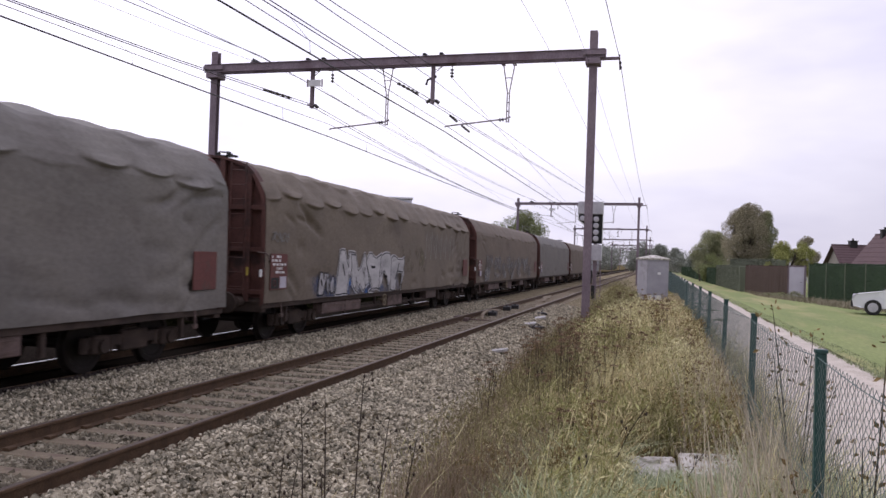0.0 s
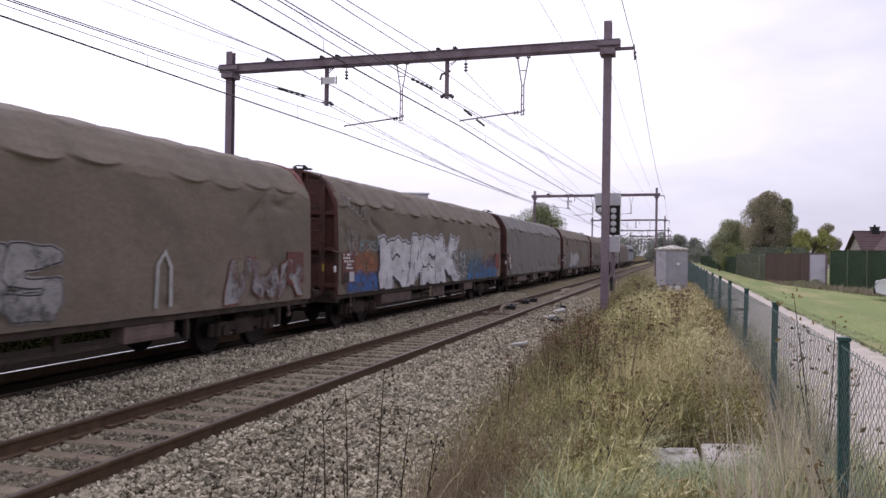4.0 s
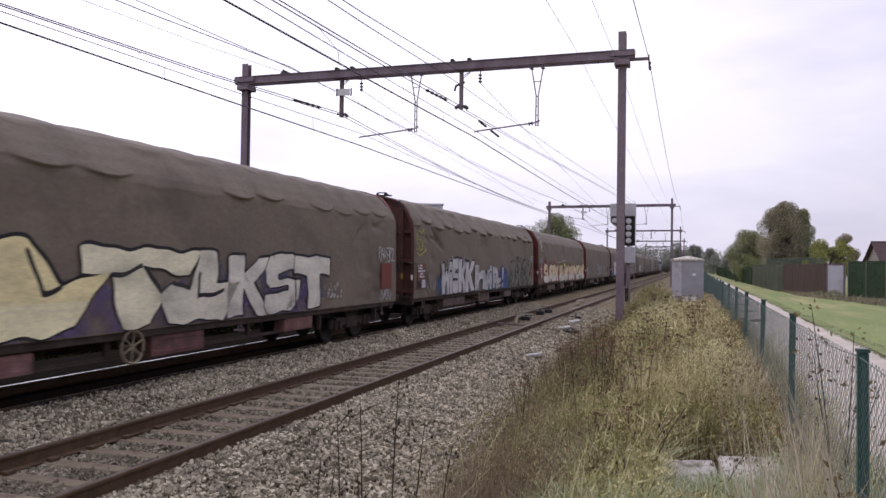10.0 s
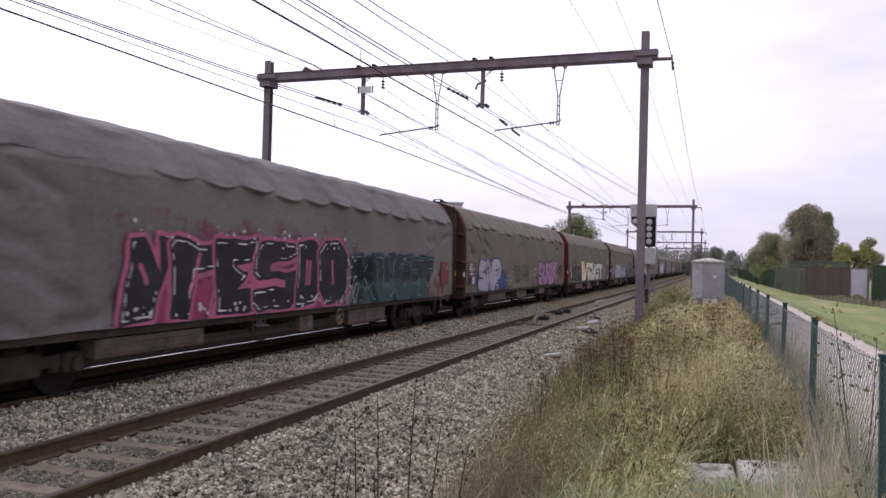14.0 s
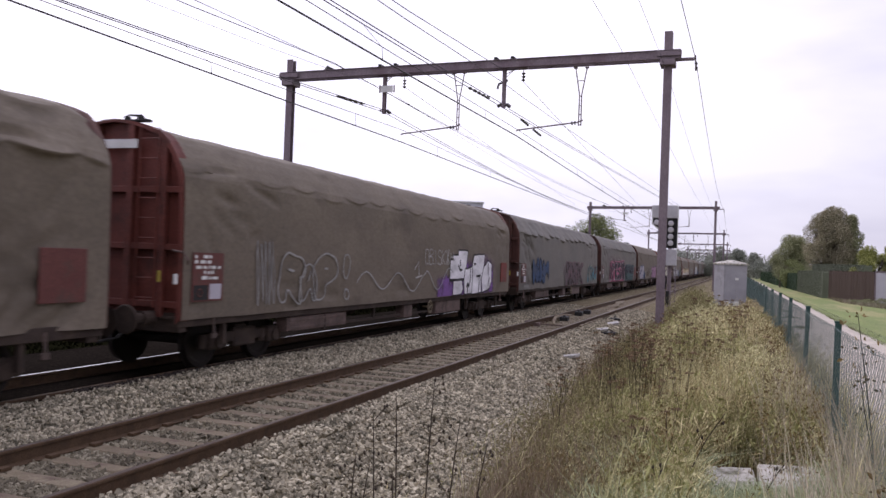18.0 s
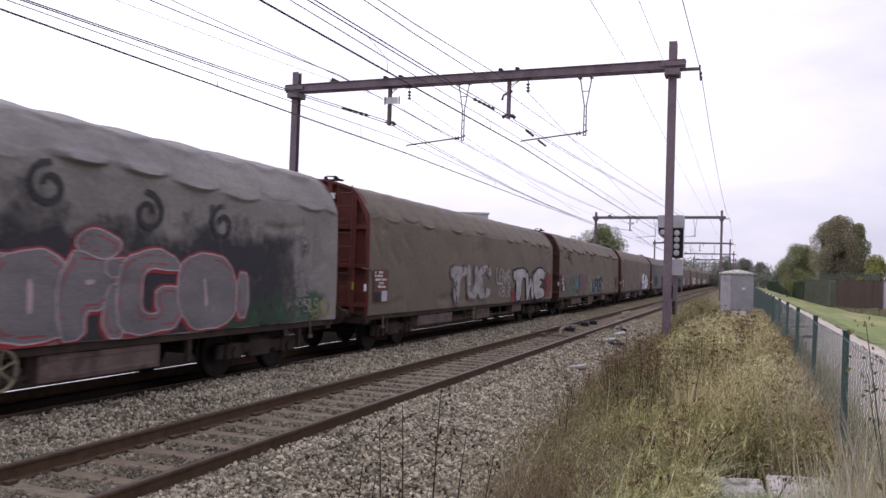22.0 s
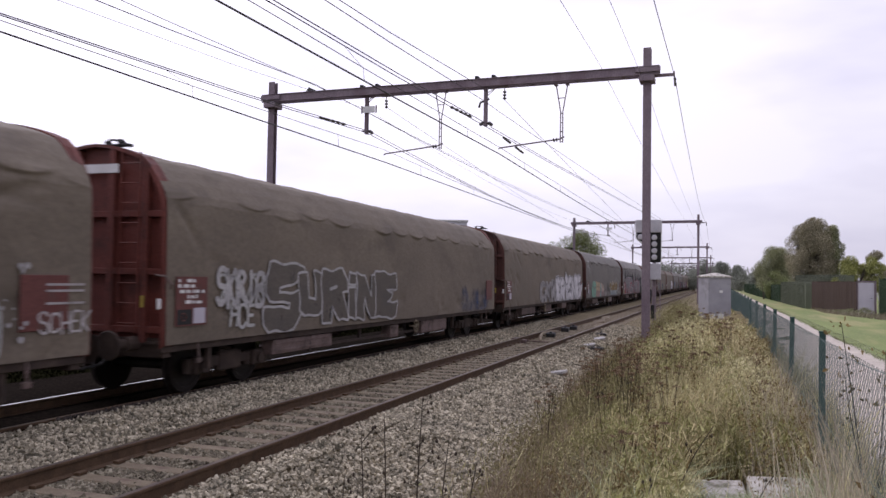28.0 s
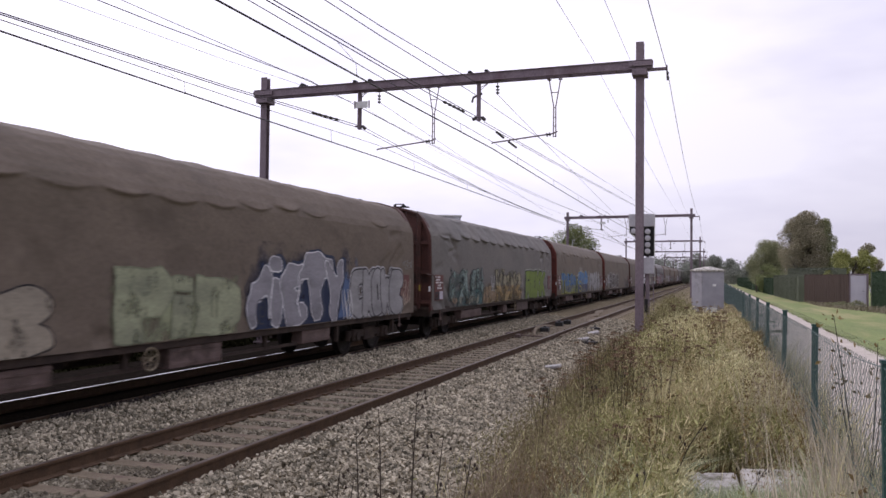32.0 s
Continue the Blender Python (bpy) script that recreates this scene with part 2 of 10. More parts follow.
M_PATH = material("pale_gravel_path", [(0.36, 0.315, 0.26), (0.46, 0.41, 0.345), (0.55, 0.50, 0.43)], 0.92, scale=2.5, fine=40, bump=0.5, bump_scale=30)
M_SOIL = material("weedy_soil", [(0.07, 0.055, 0.032), (0.11, 0.088, 0.048), (0.135, 0.12, 0.058)], 0.95, scale=1.2, fine=25, bump=0.8, bump_scale=14, speckle=0.4, spec=0.0)

# ---------------- mesh helpers ----------------


class Build:
    """Collects boxes, tubes and sheets into one mesh."""

    def __init__(self):
        self.v, self.f, self.mi = [], [], []

    def add(self, verts, faces, mi=0):
        n = len(self.v)
        self.v += [tuple(p) for p in verts]
        self.f += [tuple(i + n for i in f) for f in faces]
        self.mi += [mi] * len(faces)
        return self

    def box(self, a, b, c=0.0, mi=0, m=None):
        """A box from corner a to corner b, its edges cut by c."""
        (x0, y0, z0), (x1, y1, z1) = a, b
        if not c:
            v = [(x, y, z) for x in (x0, x1) for y in (y0, y1) for z in (z0, z1)]
            f = [(0, 1, 3, 2), (4, 6, 7, 5), (0, 4, 5, 1), (2, 3, 7, 6), (0, 2, 6, 4), (1, 5, 7, 3)]
        else:
            bm = bmesh.new()
            bmesh.ops.create_cube(bm, size=1)
            for q in bm.verts:
                q.co = (x0 + (q.co.x + 0.5) * (x1 - x0), y0 + (q.co.y + 0.5) * (y1 - y0), z0 + (q.co.z + 0.5) * (z1 - z0))
            bmesh.ops.bevel(bm, geom=bm.edges[:], offset=c, segments=1, affect="EDGES")
            bm.verts.index_update()
            v = [q.co.copy() for q in bm.verts]
            f = [[q.index for q in face.verts] for face in bm.faces]
            bm.free()
        if m is not None:
            v = [m @ Vector(q) for q in v]
        return self.add(v, f, mi)

    def tube(self, pts, r, n=6, mi=0, caps=True):
        """A round bar along the points; r is one radius or one for each point."""
        pts = [Vector(p) for p in pts]
        rs = r if isinstance(r, (list, tuple)) else [r] * len(pts)
        vs, fs = [], []
        for i, p in enumerate(pts):
            d = (pts[min(i + 1, len(pts) - 1)] - pts[max(i - 1, 0)]).normalized()
            side = d.cross(Vector((0, 0, 1)) if abs(d.z) < 0.9 else Vector((0, 1, 0))).normalized()
            up = side.cross(d)
            for k in range(n):
                a = 2 * math.pi * k / n
                vs.append(p + (side * math.cos(a) + up * math.sin(a)) * rs[i])
        for i in range(len(pts) - 1):
            for k in range(n):
                fs.append((i * n + k, i * n + (k + 1) % n, (i + 1) * n + (k + 1) % n, (i + 1) * n + k))
        if caps:
            fs += [tuple(range(n - 1, -1, -1)), tuple(range((len(pts) - 1) * n, len(pts) * n))]
        return self.add(vs, fs, mi)

    def ring(self, c, axis, r, w, n=16, mi=0):
        """A round rim about the axis."""
        c, axis = Vector(c), Vector(axis).normalized()
        s = axis.orthogonal().normalized()
        u = axis.cross(s)
        pts = [c + (s * math.cos(2 * math.pi * k / n) + u * math.sin(2 * math.pi * k / n)) * r for k in range(n + 1)]
        return self.tube(pts, w, 5, mi, caps=False)

    def sweep(self, profile, y0, y1, mi=0, steps=1):
        """A closed profile of (x, z) drawn out along y."""
        n = len(profile)
        vs = [(x, y0 + (y1 - y0) * k / steps, z) for k in range(steps + 1) for x, z in profile]
        fs = [(k * n + i, k * n + (i + 1) % n, (k + 1) * n + (i + 1) % n, (k + 1) * n + i) for k in range(steps) for i in range(n)]
        fs += [tuple(range(n - 1, -1, -1)), tuple(range(steps * n, steps * n + n))]
        return self.add(vs, fs, mi)

    def mesh(self, name, mats, smooth=False):
        me = bpy.data.meshes.new(name)
        me.from_pydata(self.v, [], self.f)
        for m in (mats if isinstance(mats, (list, tuple)) else [mats]):
            me.materials.append(m)
        if any(self.mi):
            me.polygons.foreach_set("material_index", self.mi)
        if smooth:
            me.polygons.foreach_set("use_smooth", [True] * len(me.polygons))
        me.update()
        bm = bmesh.new()
        bm.from_mesh(me)
        bmesh.ops.recalc_face_normals(bm, faces=bm.faces)
        bm.to_mesh(me)
        bm.free()
        return me


def raw_mesh(name, v, f, mats, smooth=False):
    """A mesh from large arrays of corners and faces."""
    me = bpy.data.meshes.new(name)
    v, f = np.asarray(v, np.float32), np.asarray(f, np.int32)
    k = f.shape[1]
    me.vertices.add(len(v))
    me.vertices.foreach_set("co", v.ravel())
    me.loops.add(f.size)
    me.loops.foreach_set("vertex_index", f.ravel())
    me.polygons.add(len(f))
    me.polygons.foreach_set("loop_start", np.arange(0, f.size, k, dtype=np.int32))
    me.polygons.foreach_set("use_smooth", np.full(len(f), smooth))
    for m in (mats if isinstance(mats, (list, tuple)) else [mats]):
        me.materials.append(m)
    me.update(calc_edges=True)
    me.validate()
    return me


def thing(name, label, category, group="", at=None):
    """An empty at a thing's base, under which its parts hang."""
    ob = new(name)
    ob.empty_display_size = 0.2
    if at is not None:
        ob.matrix_world = at
    return tagged(ob, label, category, group)


def part(name, me, parent, label="", at=None):
    ob = new(name, me)
    ob.parent = parent
    if at is not None:
        ob.matrix_basis = at
    return tagged(ob, label)


def piece(name, b, mats, label, category="", kind="", group="", smooth=False):
    """A thing of one mesh."""
    me = b.mesh(name, mats, smooth) if isinstance(b, Build) else b
    return tagged(new(name, me), label, category, group, kind)


# ---------------- ground ----------------
NEAR_C, FAR_C, GAUGE = -5.878, -9.458, 1.505
GROUND = [(-4000, -0.6), (-16, -0.6), (-13, -0.5), (-4.2, -0.5), (-3.4, -0.46), (-2.7, -0.32), (-2.0, -0.05), (-1.2, 0.2), (-0.4, 0.3), (3.5, 0.3), (5, 0.26), (9, 0.3), (30, 0.2), (4000, 0.2)]


def ground_z(x):
    return float(np.interp(x, [g[0] for g in GROUND], [g[1] for g in GROUND]))


def strip(name, xs, ys, zf, mats, bump=0.0, seed=0):
    """A sheet over the grid of xs and ys at height zf(x, y)."""
    rnd = np.random.RandomState(seed)
    gx, gy = np.meshgrid(np.array(xs, float), np.array(ys, float))
    gz = np.array([[zf(x, y) for x in xs] for y in ys]) + (rnd.rand(*gx.shape) - 0.5) * 2 * bump
    n = len(xs)
    v = np.stack([gx, gy, gz], -1).reshape(-1, 3)
    i = (np.arange(len(ys) - 1)[:, None] * n + np.arange(n - 1)[None]).ravel()
    return raw_mesh(name, v, np.stack([i, i + 1, i + n + 1, i + n], 1), mats, True)


gxs = [-3000, -800, -250, -80, -40, -25, -16, -13, -8, -4.2, -3.8, -3.4, -3.0, -2.7, -2.3, -2.0, -1.6, -1.2, -0.8, -0.4, 0, 0.8, 2, 3.5, 5, 7, 9, 15, 30, 60, 150, 500, 3000]
gys = [-2500, -600, -150, -50, -20, -8, -3] + [0.8 * i for i in range(0, 60)] + [50, 55, 60, 70, 80, 100, 130, 170, 220, 300, 450, 800, 1500, 3500]
tagged(new("ground", strip("ground", gxs, gys, lambda x, y: ground_z(x) + (0.04 * noise.noise((x * 0.8, y * 0.5, 0)) if -3.4 < x < 3 and 0 < y < 45 else 0), [M_SOIL])), "weedy brown soil beside the railway line", "ground", kind="structure")

# ---------------- tracks ----------------
Y_A, Y_B = -40.0, 900.0


def ballast_z(x, y):
    z = float(np.interp(x, [-13.2, -11.8, -10.9, -8.64, -8.6, -8.5, -8.0, -7.4, -7.05, -4.35, -3.6, -3.1, -2.7, -2.0, -1.5, -1.1], [-0.55, -0.1, -0.19, -0.19, -0.06, -0.03, -0.05, -0.13, -0.2, -0.2, -0.33, -0.36, -0.27, 0.0, 0.14, 0.16]))
    return z + 0.012 * noise.noise((x * 3, y * 3, 0.5))


bys = [-40, -20, -8] + [i * 0.5 for i in range(0, 110)] + [56, 58, 60, 65, 70, 80, 100, 130, 170, 220, 300, 420, 600, 900]
ballast = tagged(new("ballast_bed", strip("ballast_bed", [-13.2, -12.5, -11.8, -10.9, -8.64, -8.6, -8.5, -8.2, -8.0, -7.7, -7.4, -7.2] + [-7.05 + 0.3 * i for i in range(10)] + [-4.1, -3.8, -3.5, -3.2, -2.9, -2.6, -2.3, -2.0, -1.7, -1.4, -1.1], bys, ballast_z, [M_BALLAST])), "grey crushed stone ballast under both tracks", "ballast", kind="structure")
# oily sheet below the far track that also paints in the train's shade
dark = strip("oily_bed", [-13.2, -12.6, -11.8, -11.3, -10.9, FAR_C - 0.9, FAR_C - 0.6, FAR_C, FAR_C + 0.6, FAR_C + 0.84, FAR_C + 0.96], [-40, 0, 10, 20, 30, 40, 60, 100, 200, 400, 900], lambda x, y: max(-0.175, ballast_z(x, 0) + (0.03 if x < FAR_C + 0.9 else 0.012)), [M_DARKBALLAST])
tagged(new("oily_ballast_strip", dark), "oil-stained ballast under the far track, with the train's shade painted into it", "ballast", kind="structure")

RAIL = [(-0.075, -0.172), (0.075, -0.172), (0.075, -0.162), (0.012, -0.145), (0.009, -0.045), (0.036, -0.032), (0.036, -0.008), (0.029, 0.0), (-0.029, 0.0), (-0.036, -0.008), (-0.036, -0.032), (-0.009, -0.045), (-0.012, -0.145), (-0.075, -0.162)]


def rail_mesh(name, top):
    b = Build()
    n = len(RAIL)
    ys = [Y_A, 0, 60, 200, Y_B]
    vs = [(x, y, z) for y in ys for x, z in RAIL]
    for k in range(len(ys) - 1):
        for i in range(n):
            b.add([vs[k * n + i], vs[k * n + (i + 1) % n], vs[(k + 1) * n + (i + 1) % n], vs[(k + 1) * n + i]], [(0, 1, 2, 3)], 1 if i == 7 else 0)
    return b.mesh(name, [M_RAIL, top])


def sleeper_mesh():
    """A concrete sleeper with a lowered middle and two rail seats with their clips."""
    b = Build()
    w = 0.13
    prof = [(-1.25, -0.16), (-1.22, -0.148), (-0.95, -0.15), (-0.45, -0.175), (0.45, -0.175), (0.95, -0.15), (1.22, -0.148), (1.25, -0.16)]
    n = len(prof)
    vs = []
    for y, dz in ((-w, -0.03), (-w + 0.03, 0), (w - 0.03, 0), (w, -0.03)):
        vs += [(x, y, z + dz) for x, z in prof]
    vs += [(x, y, -0.4) for y in (-w - 0.01, w + 0.01) for x in (-1.25, 1.25)]
    fs = [(k * n + i, k * n + i + 1, (k + 1) * n + i + 1, (k + 1) * n + i) for k in range(3) for i in range(n - 1)]
    e = 4 * n
    fs += [tuple([e] + list(range(0, n)) + [e + 1]), tuple([e + 3] + list(range(4 * n - 1, 3 * n - 1, -1)) + [e + 2])]
    fs += [(e, 0, n, 2 * n, 3 * n, e + 2), (e + 1, e + 3, 4 * n - 1, 3 * n - 1, 2 * n - 1, n - 1)]
    b.add(vs, fs)
    for s in (-0.7525, 0.7525):
        for d in (-0.11, 0.11):
            b.box((s + d - 0.04, -0.06, -0.16), (s + d + 0.04, 0.06, -0.128), 0, 1)
    return b.mesh("sleeper", [M_SLEEPER, M_RAIL])


SLEEPER = sleeper_mesh()


def track(cx, label, top, count):
    t = thing("railway_track", label, "railway track", at=pose(cx, 0, 0))
    t["kind"] = "structure"
    for s, m in zip((-GAUGE / 2, GAUGE / 2), top):
        part("rail", rail_mesh("rail", m), t, at=pose(s, 0, 0))
    return t


near_track = track(NEAR_C, "empty near track with rust-brown rails on concrete sleepers", (M_RAILTOP, M_RAILTOP), 100)
far_track = track(FAR_C, "far track with polished rail heads, carrying the train", (M_SHINY, M_RAIL), 60)

# points rods, a bent cable duct, iron boxes and pale covers lying at the near track
b = Build()
b.tube([(-6.0, 28.7, -0.16), (-6.12, 29.2, -0.04), (-6.3, 30.4, 0.0), (-6.42, 31.6, -0.02), (-6.5, 33.2, -0.08), (-6.5, 34.6, -0.15)], 0.06, 7)
piece("cable_duct", b, M_SLEEPER, "pale bent cable duct arching between the near rails", "cable duct")
for x, y, l, h in ((-6.2, 31.6, 0.7, 0.10), (-6.3, 35.3, 0.8, 0.12), (-6.2, 36.8, 0.6, 0.11)):
    b = Build().box((-0.16, -l / 2, -0.06), (0.16, l / 2, h), 0.02).box((-0.05, -l * 0.2, h), (0.05, l * 0.2, h + 0.05), 0.01)
    piece("points_box", b, M_BLACK, "black iron points fitting between the near rails", "track fitting", group="points fittings").matrix_world = pose(x, y, -0.12, 0, 0, 6)
b = Build()
b.tube([(-6.98, 28.9, -0.1), (-6.3, 28.05, -0.1), (-5.6, 28.1, -0.12)], 0.022, 6)
b.box((-7.05, 28.6, -0.2), (-6.8, 29.2, -0.06), 0.015)
b.box((-6.5, 27.8, -0.16), (-6.34, 28.1, -0.05), 0.012)
piece("points_rod", b, M_BOXGREY, "thin grey steel rod with brackets across the near track", "track fitting")
b = Build()
for k in range(5):
    b.box((-5.02, 28.2 + k * 0.92, -0.13), (-4.93, 28.2 + k * 0.92 + 0.62, -0.07), 0.01)
piece("rail_cable_clips", b, M_SLEEPER, "row of pale cable clips along the near rail", "track fitting")
for (x, y, w, d, a) in ((-4.28, 31.3, 0.42, 0.36, 12), (-4.2, 28.2, 0.4, 0.3, 10), (-6.1, 44.4, 0.62, 0.9, 4), (-5.5, 39.5, 0.4, 0.5, 8), (-6.32, 48.6, 0.5, 1.2, 2), (-3.75, 20.0, 0.45, 0.25, -20), (-2.35, 6.1, 0.34, 0.2, 25)):
    b = Build().box((-w / 2, -d / 2, 0), (w / 2, d / 2, 0.07), 0.012)
    o = piece("concrete_cover", b, M_CONC if x > -5 else M_SLEEPER, "small pale concrete cable cover lying on the ballast edge", "concrete cover", group="loose concrete covers")
    o.matrix_world = pose(x, y, max(ballast_z(x, y), ground_z(x)) + 0.03, 6, -10, a)
for x, y, a in ((-4.5, 33.4, 20), (-3.85, 27.3, -35)):
    b = Build().box((-0.17, -0.22, 0), (0.17, 0.22, 0.13), 0.02).tube([(0, -0.2, 0.13), (0.0, 0, 0.22), (0, 0.2, 0.13)], 0.02, 5)
    piece("cable_box", b, M_BLACK, "small black cable box on the ballast shoulder", "track fitting", group="points fittings").matrix_world = pose(x, y, ballast_z(x, y) - 0.01, 0, 0, a)

# two concrete trough lids in the grass
for i, (x, y, a, sx) in enumerate(((0.0, 6.95, 4, 0.42), (0.46, 7.05, 2, 0.46))):
    b = Build().box((-sx / 2, -0.3, -0.2), (sx / 2, 0.3, 0.06), 0.015)
    o = piece("trough_lid", b, M_LID, "pale weathered concrete cable trough lid in the grass", "concrete lid", group="trough lids")
    o.matrix_world = pose(x, y, 0.295 + 0.045 * i, 5, -3, a)

# ---------------- catenary gantries ----------------
G_L, G_R, G_Z, G_Y0, G_STEP = -13.46, -1.88, 7.62, 22.71, 57.0


def ibeam(b, p, q, h, w, t=0.014, mi=0):
    """An I-beam from p to q: web upright, h high, flanges w wide."""
    p, q = Vector(p), Vector(q)
    d = (q - p).normalized()
    up = Vector((0, 0, 1)) if abs(d.z) < 0.9 else Vector((0, 1, 0))
    s = d.cross(up).normalized()
    for (a0, a1, u0, u1) in ((-w / 2, w / 2, h / 2 - t, h / 2), (-w / 2, w / 2, -h / 2, -h / 2 + t), (-t / 2, t / 2, -h / 2 + t, h / 2 - t)):
        vs = [e + s * a + up * u for e in (p, q) for a, u in ((a0, u0), (a1, u0), (a1, u1), (a0, u1))]
        b.add(vs, [(0, 1, 2, 3), (7, 6, 5, 4), (0, 4, 5, 1), (1, 5, 6, 2), (2, 6, 7, 3), (3, 7, 4, 0)], mi)
    return b


def insulator(b, p, q, r=0.055, n=4, mi=0):
    """A string of insulator sheds between p and q."""
    p, q = Vector(p), Vector(q)
    pts, rs = [p], [0.012]
    for k in range(n):
        for f, rr in ((0.15, 0.02), (0.3, r), (0.6, r * 0.9), (0.75, 0.02)):
            pts.append(p.lerp(q, (k + f) / n))
            rs.append(rr)
    pts.append(q)
    rs.append(0.012)
    b.tube(pts, rs, 8, mi)


def gantry(y0):
    g = thing("catenary_gantry", "purple-brown steel portal gantry spanning both tracks", "catenary gantry", "catenary gantries", at=pose(0, y0, 0))
    if y0 != G_Y0:
        return g
    post = Build()
    ibeam(post, (0, 0, -0.6), (0, 0, 8.38), 0.21, 0.21, 0.016)
    post.box((-0.2, -0.2, 0.0), (0.2, 0.2, 0.06), 0.01)
    pm = post.mesh("post", [M_STEEL])
    part("post", pm, g, at=pose(G_R, 0, 0.0))
    part("post", pm, g, at=pose(G_L, 0, -0.22))
    beam = Build()
    for yy in (-0.16, 0.16):
        ibeam(beam, (G_L - 0.3, yy, G_Z), (G_R + 0.33, yy, G_Z + 0.12), 0.24, 0.09)
    for k in range(9):
        x = G_L + (G_R - G_L) * (k + 0.5) / 9
        beam.box((x - 0.03, -0.14, G_Z + 0.01), (x + 0.03, 0.14, G_Z + 0.05))
    part("crossbeam", beam.mesh("crossbeam", [M_STEEL]), g)
    for x, d in ((G_R, 1), (G_L, -1)):
        br = Build()
        z = G_Z + (0.12 if d > 0 else 0)
        br.box((x - 0.2, -0.25, z - 0.3), (x + 0.2, 0.25, z - 0.14), 0.01)
        br.box((x - 0.3, -0.235, z - 0.05), (x + 0.36, -0.205, z + 0.08))
        part("beam_seat", br.mesh("beam_seat", [M_STEEL]), g)
    arm = Build()
    arm.box((G_R + 0.1, -0.04, 7.58), (G_R + 0.72, 0.04, 7.66), 0.01)
    arm.tube([(G_R + 0.70, 0, 7.72), (G_R + 0.72, 0, 7.3)], 0.02, 6)
    insulator(arm, (G_R + 0.72, 0, 7.55), (G_R + 0.74, 0, 7.3), 0.04, 2, 1)
    part("wire_arm", arm.mesh("wire_arm", [M_STEEL, M_INSUL]), g)
    # short drop posts with brackets
    for x, z0 in ((-10.2, 6.37), (-6.44, 6.45)):
        d = Build()
        ibeam(d, (x, 0, z0), (x, 0, 7.6), 0.1, 0.1, 0.01)
        d.add([(x, -0.03, 7.3), (x, 0.03, 7.3), (x + 0.3, 0.03, 7.55), (x + 0.3, -0.03, 7.55), (x, -0.03, 7.4), (x, 0.03, 7.4)], [(0, 1, 2, 3), (3, 2, 5, 4)])
        d.tube([(x - 0.14, 0, z0 + 0.1), (x + 0.14, 0, z0 + 0.1)], 0.03, 6)
        d.tube([(x + 0.1, 0, z0 + 0.1), (x + 0.2, 0, z0 + 0.02)], 0.05, 8, 1)
        if x > -8:
            d.tube([(x - 0.05, 0, z0 + 0.12), (x - 0.18, 0, z0 + 0.04)], 0.05, 8, 1)
            d.tube([(x, 0, z0 + 0.75), (x - 0.16, 0, z0 + 0.7), (x - 0.2, 0, z0 + 0.55)], 0.035, 8, 1)
            d.tube([(x, 0, z0 + 0.75), (x + 0.1, 0, z0 + 0.8)], 0.035, 8, 1)
        part("drop_post", d.mesh("drop_post", [M_STEEL, M_INSUL]), g)
    s = Build().box((-10.28, -0.14, 7.0), (-9.88, -0.12, 7.2), 0.0).box((-10.33, -0.13, 6.99), (-10.29, -0.11, 7.22), 0, 1).box((-9.86, -0.13, 6.99), (-9.82, -0.11, 7.22), 0, 1)
    part("sign_plate", s.mesh("sign_plate", [M_WHITE, M_STEEL]), g, "small blank white plate")
    for x, z in ((-9.56, 7.5), (-5.88, 7.56)):
        i = Build()
        i.box((x - 0.16, -0.1, z), (x + 0.12, 0.1, z + 0.05))
        i.tube([(x, 0, z), (x, 0, z - 0.12)], 0.015, 6)
        insulator(i, (x, 0, z - 0.1), (x, 0, z - 0.38), 0.06, 3, 1)
        part("hanging_insulator", i.mesh("hanging_insulator", [M_STEEL, M_INSUL]), g)
    # Y-shaped hangers carrying the registration arms
    for xt, xl, z0 in ((-7.82, -9.58, 5.84), (-4.22, -6.01, 5.89)):
        h = Build()
        for d in (-1, 1):
            h.tube([(xt + d * 0.16, 0, 7.52), (xt + d * 0.03, 0, 6.75), (xt + d * 0.035, 0, z0)], 0.017, 6)
            h.box((xt + d * 0.16 - 0.05, -0.05, 7.5), (xt + d * 0.16 + 0.05, 0.05, 7.53))
        for z, w in ((7.15, 0.1), (6.72, 0.04), (6.45, 0.04), (6.2, 0.04), (z0 + 0.02, 0.05)):
            h.tube([(xt - w, 0, z), (xt + w, 0, z)], 0.014, 5)
        part("hanger", h.mesh("hanger", [M_STEEL]), g)
        a = Build()
        a.tube([(xt + 0.08, 0, z0 + 0.16), (xt - 0.05, 0, z0 + 0.1), (xl, 0, z0 - 0.09)], 0.022, 6)
        insulator(a, (xt - 0.1, 0, z0 + 0.09), (xt - 0.26, 0, z0 + 0.07), 0.06, 2, 1)
        a.tube([(xl, 0, z0 - 0.09), (xl - 0.04, 0, z0 - 0.12)], 0.02, 5)
        part("registration_arm", a.mesh("registration_arm", [M_STEEL, M_INSUL]), g)
    for x in (-10.35, -9.85, -6.7, -6.2):
        c = Build()
        c.box((x - 0.05, -0.12, G_Z + 0.1 + (x - G_L) * 0.0104), (x + 0.05, 0.12, G_Z + 0.22 + (x - G_L) * 0.0104), 0.01)
        part("clamp", c.mesh("clamp", [M_BLACK]), g)
    c = Build()
    c.add([(-12.35, 0, G_Z + 0.13), (-11.8, 0, G_Z + 0.13), (-12.2, 0, G_Z + 0.32), (-12.2, -0.1, G_Z + 0.13), (-12.2, 0.1, G_Z + 0.13)], [(0, 3, 2), (3, 1, 2), (1, 4, 2), (4, 0, 2)])
    part("wire_saddle", c.mesh("wire_saddle", [M_BLACK]), g)
    return g


first_gantry = gantry(G_Y0)
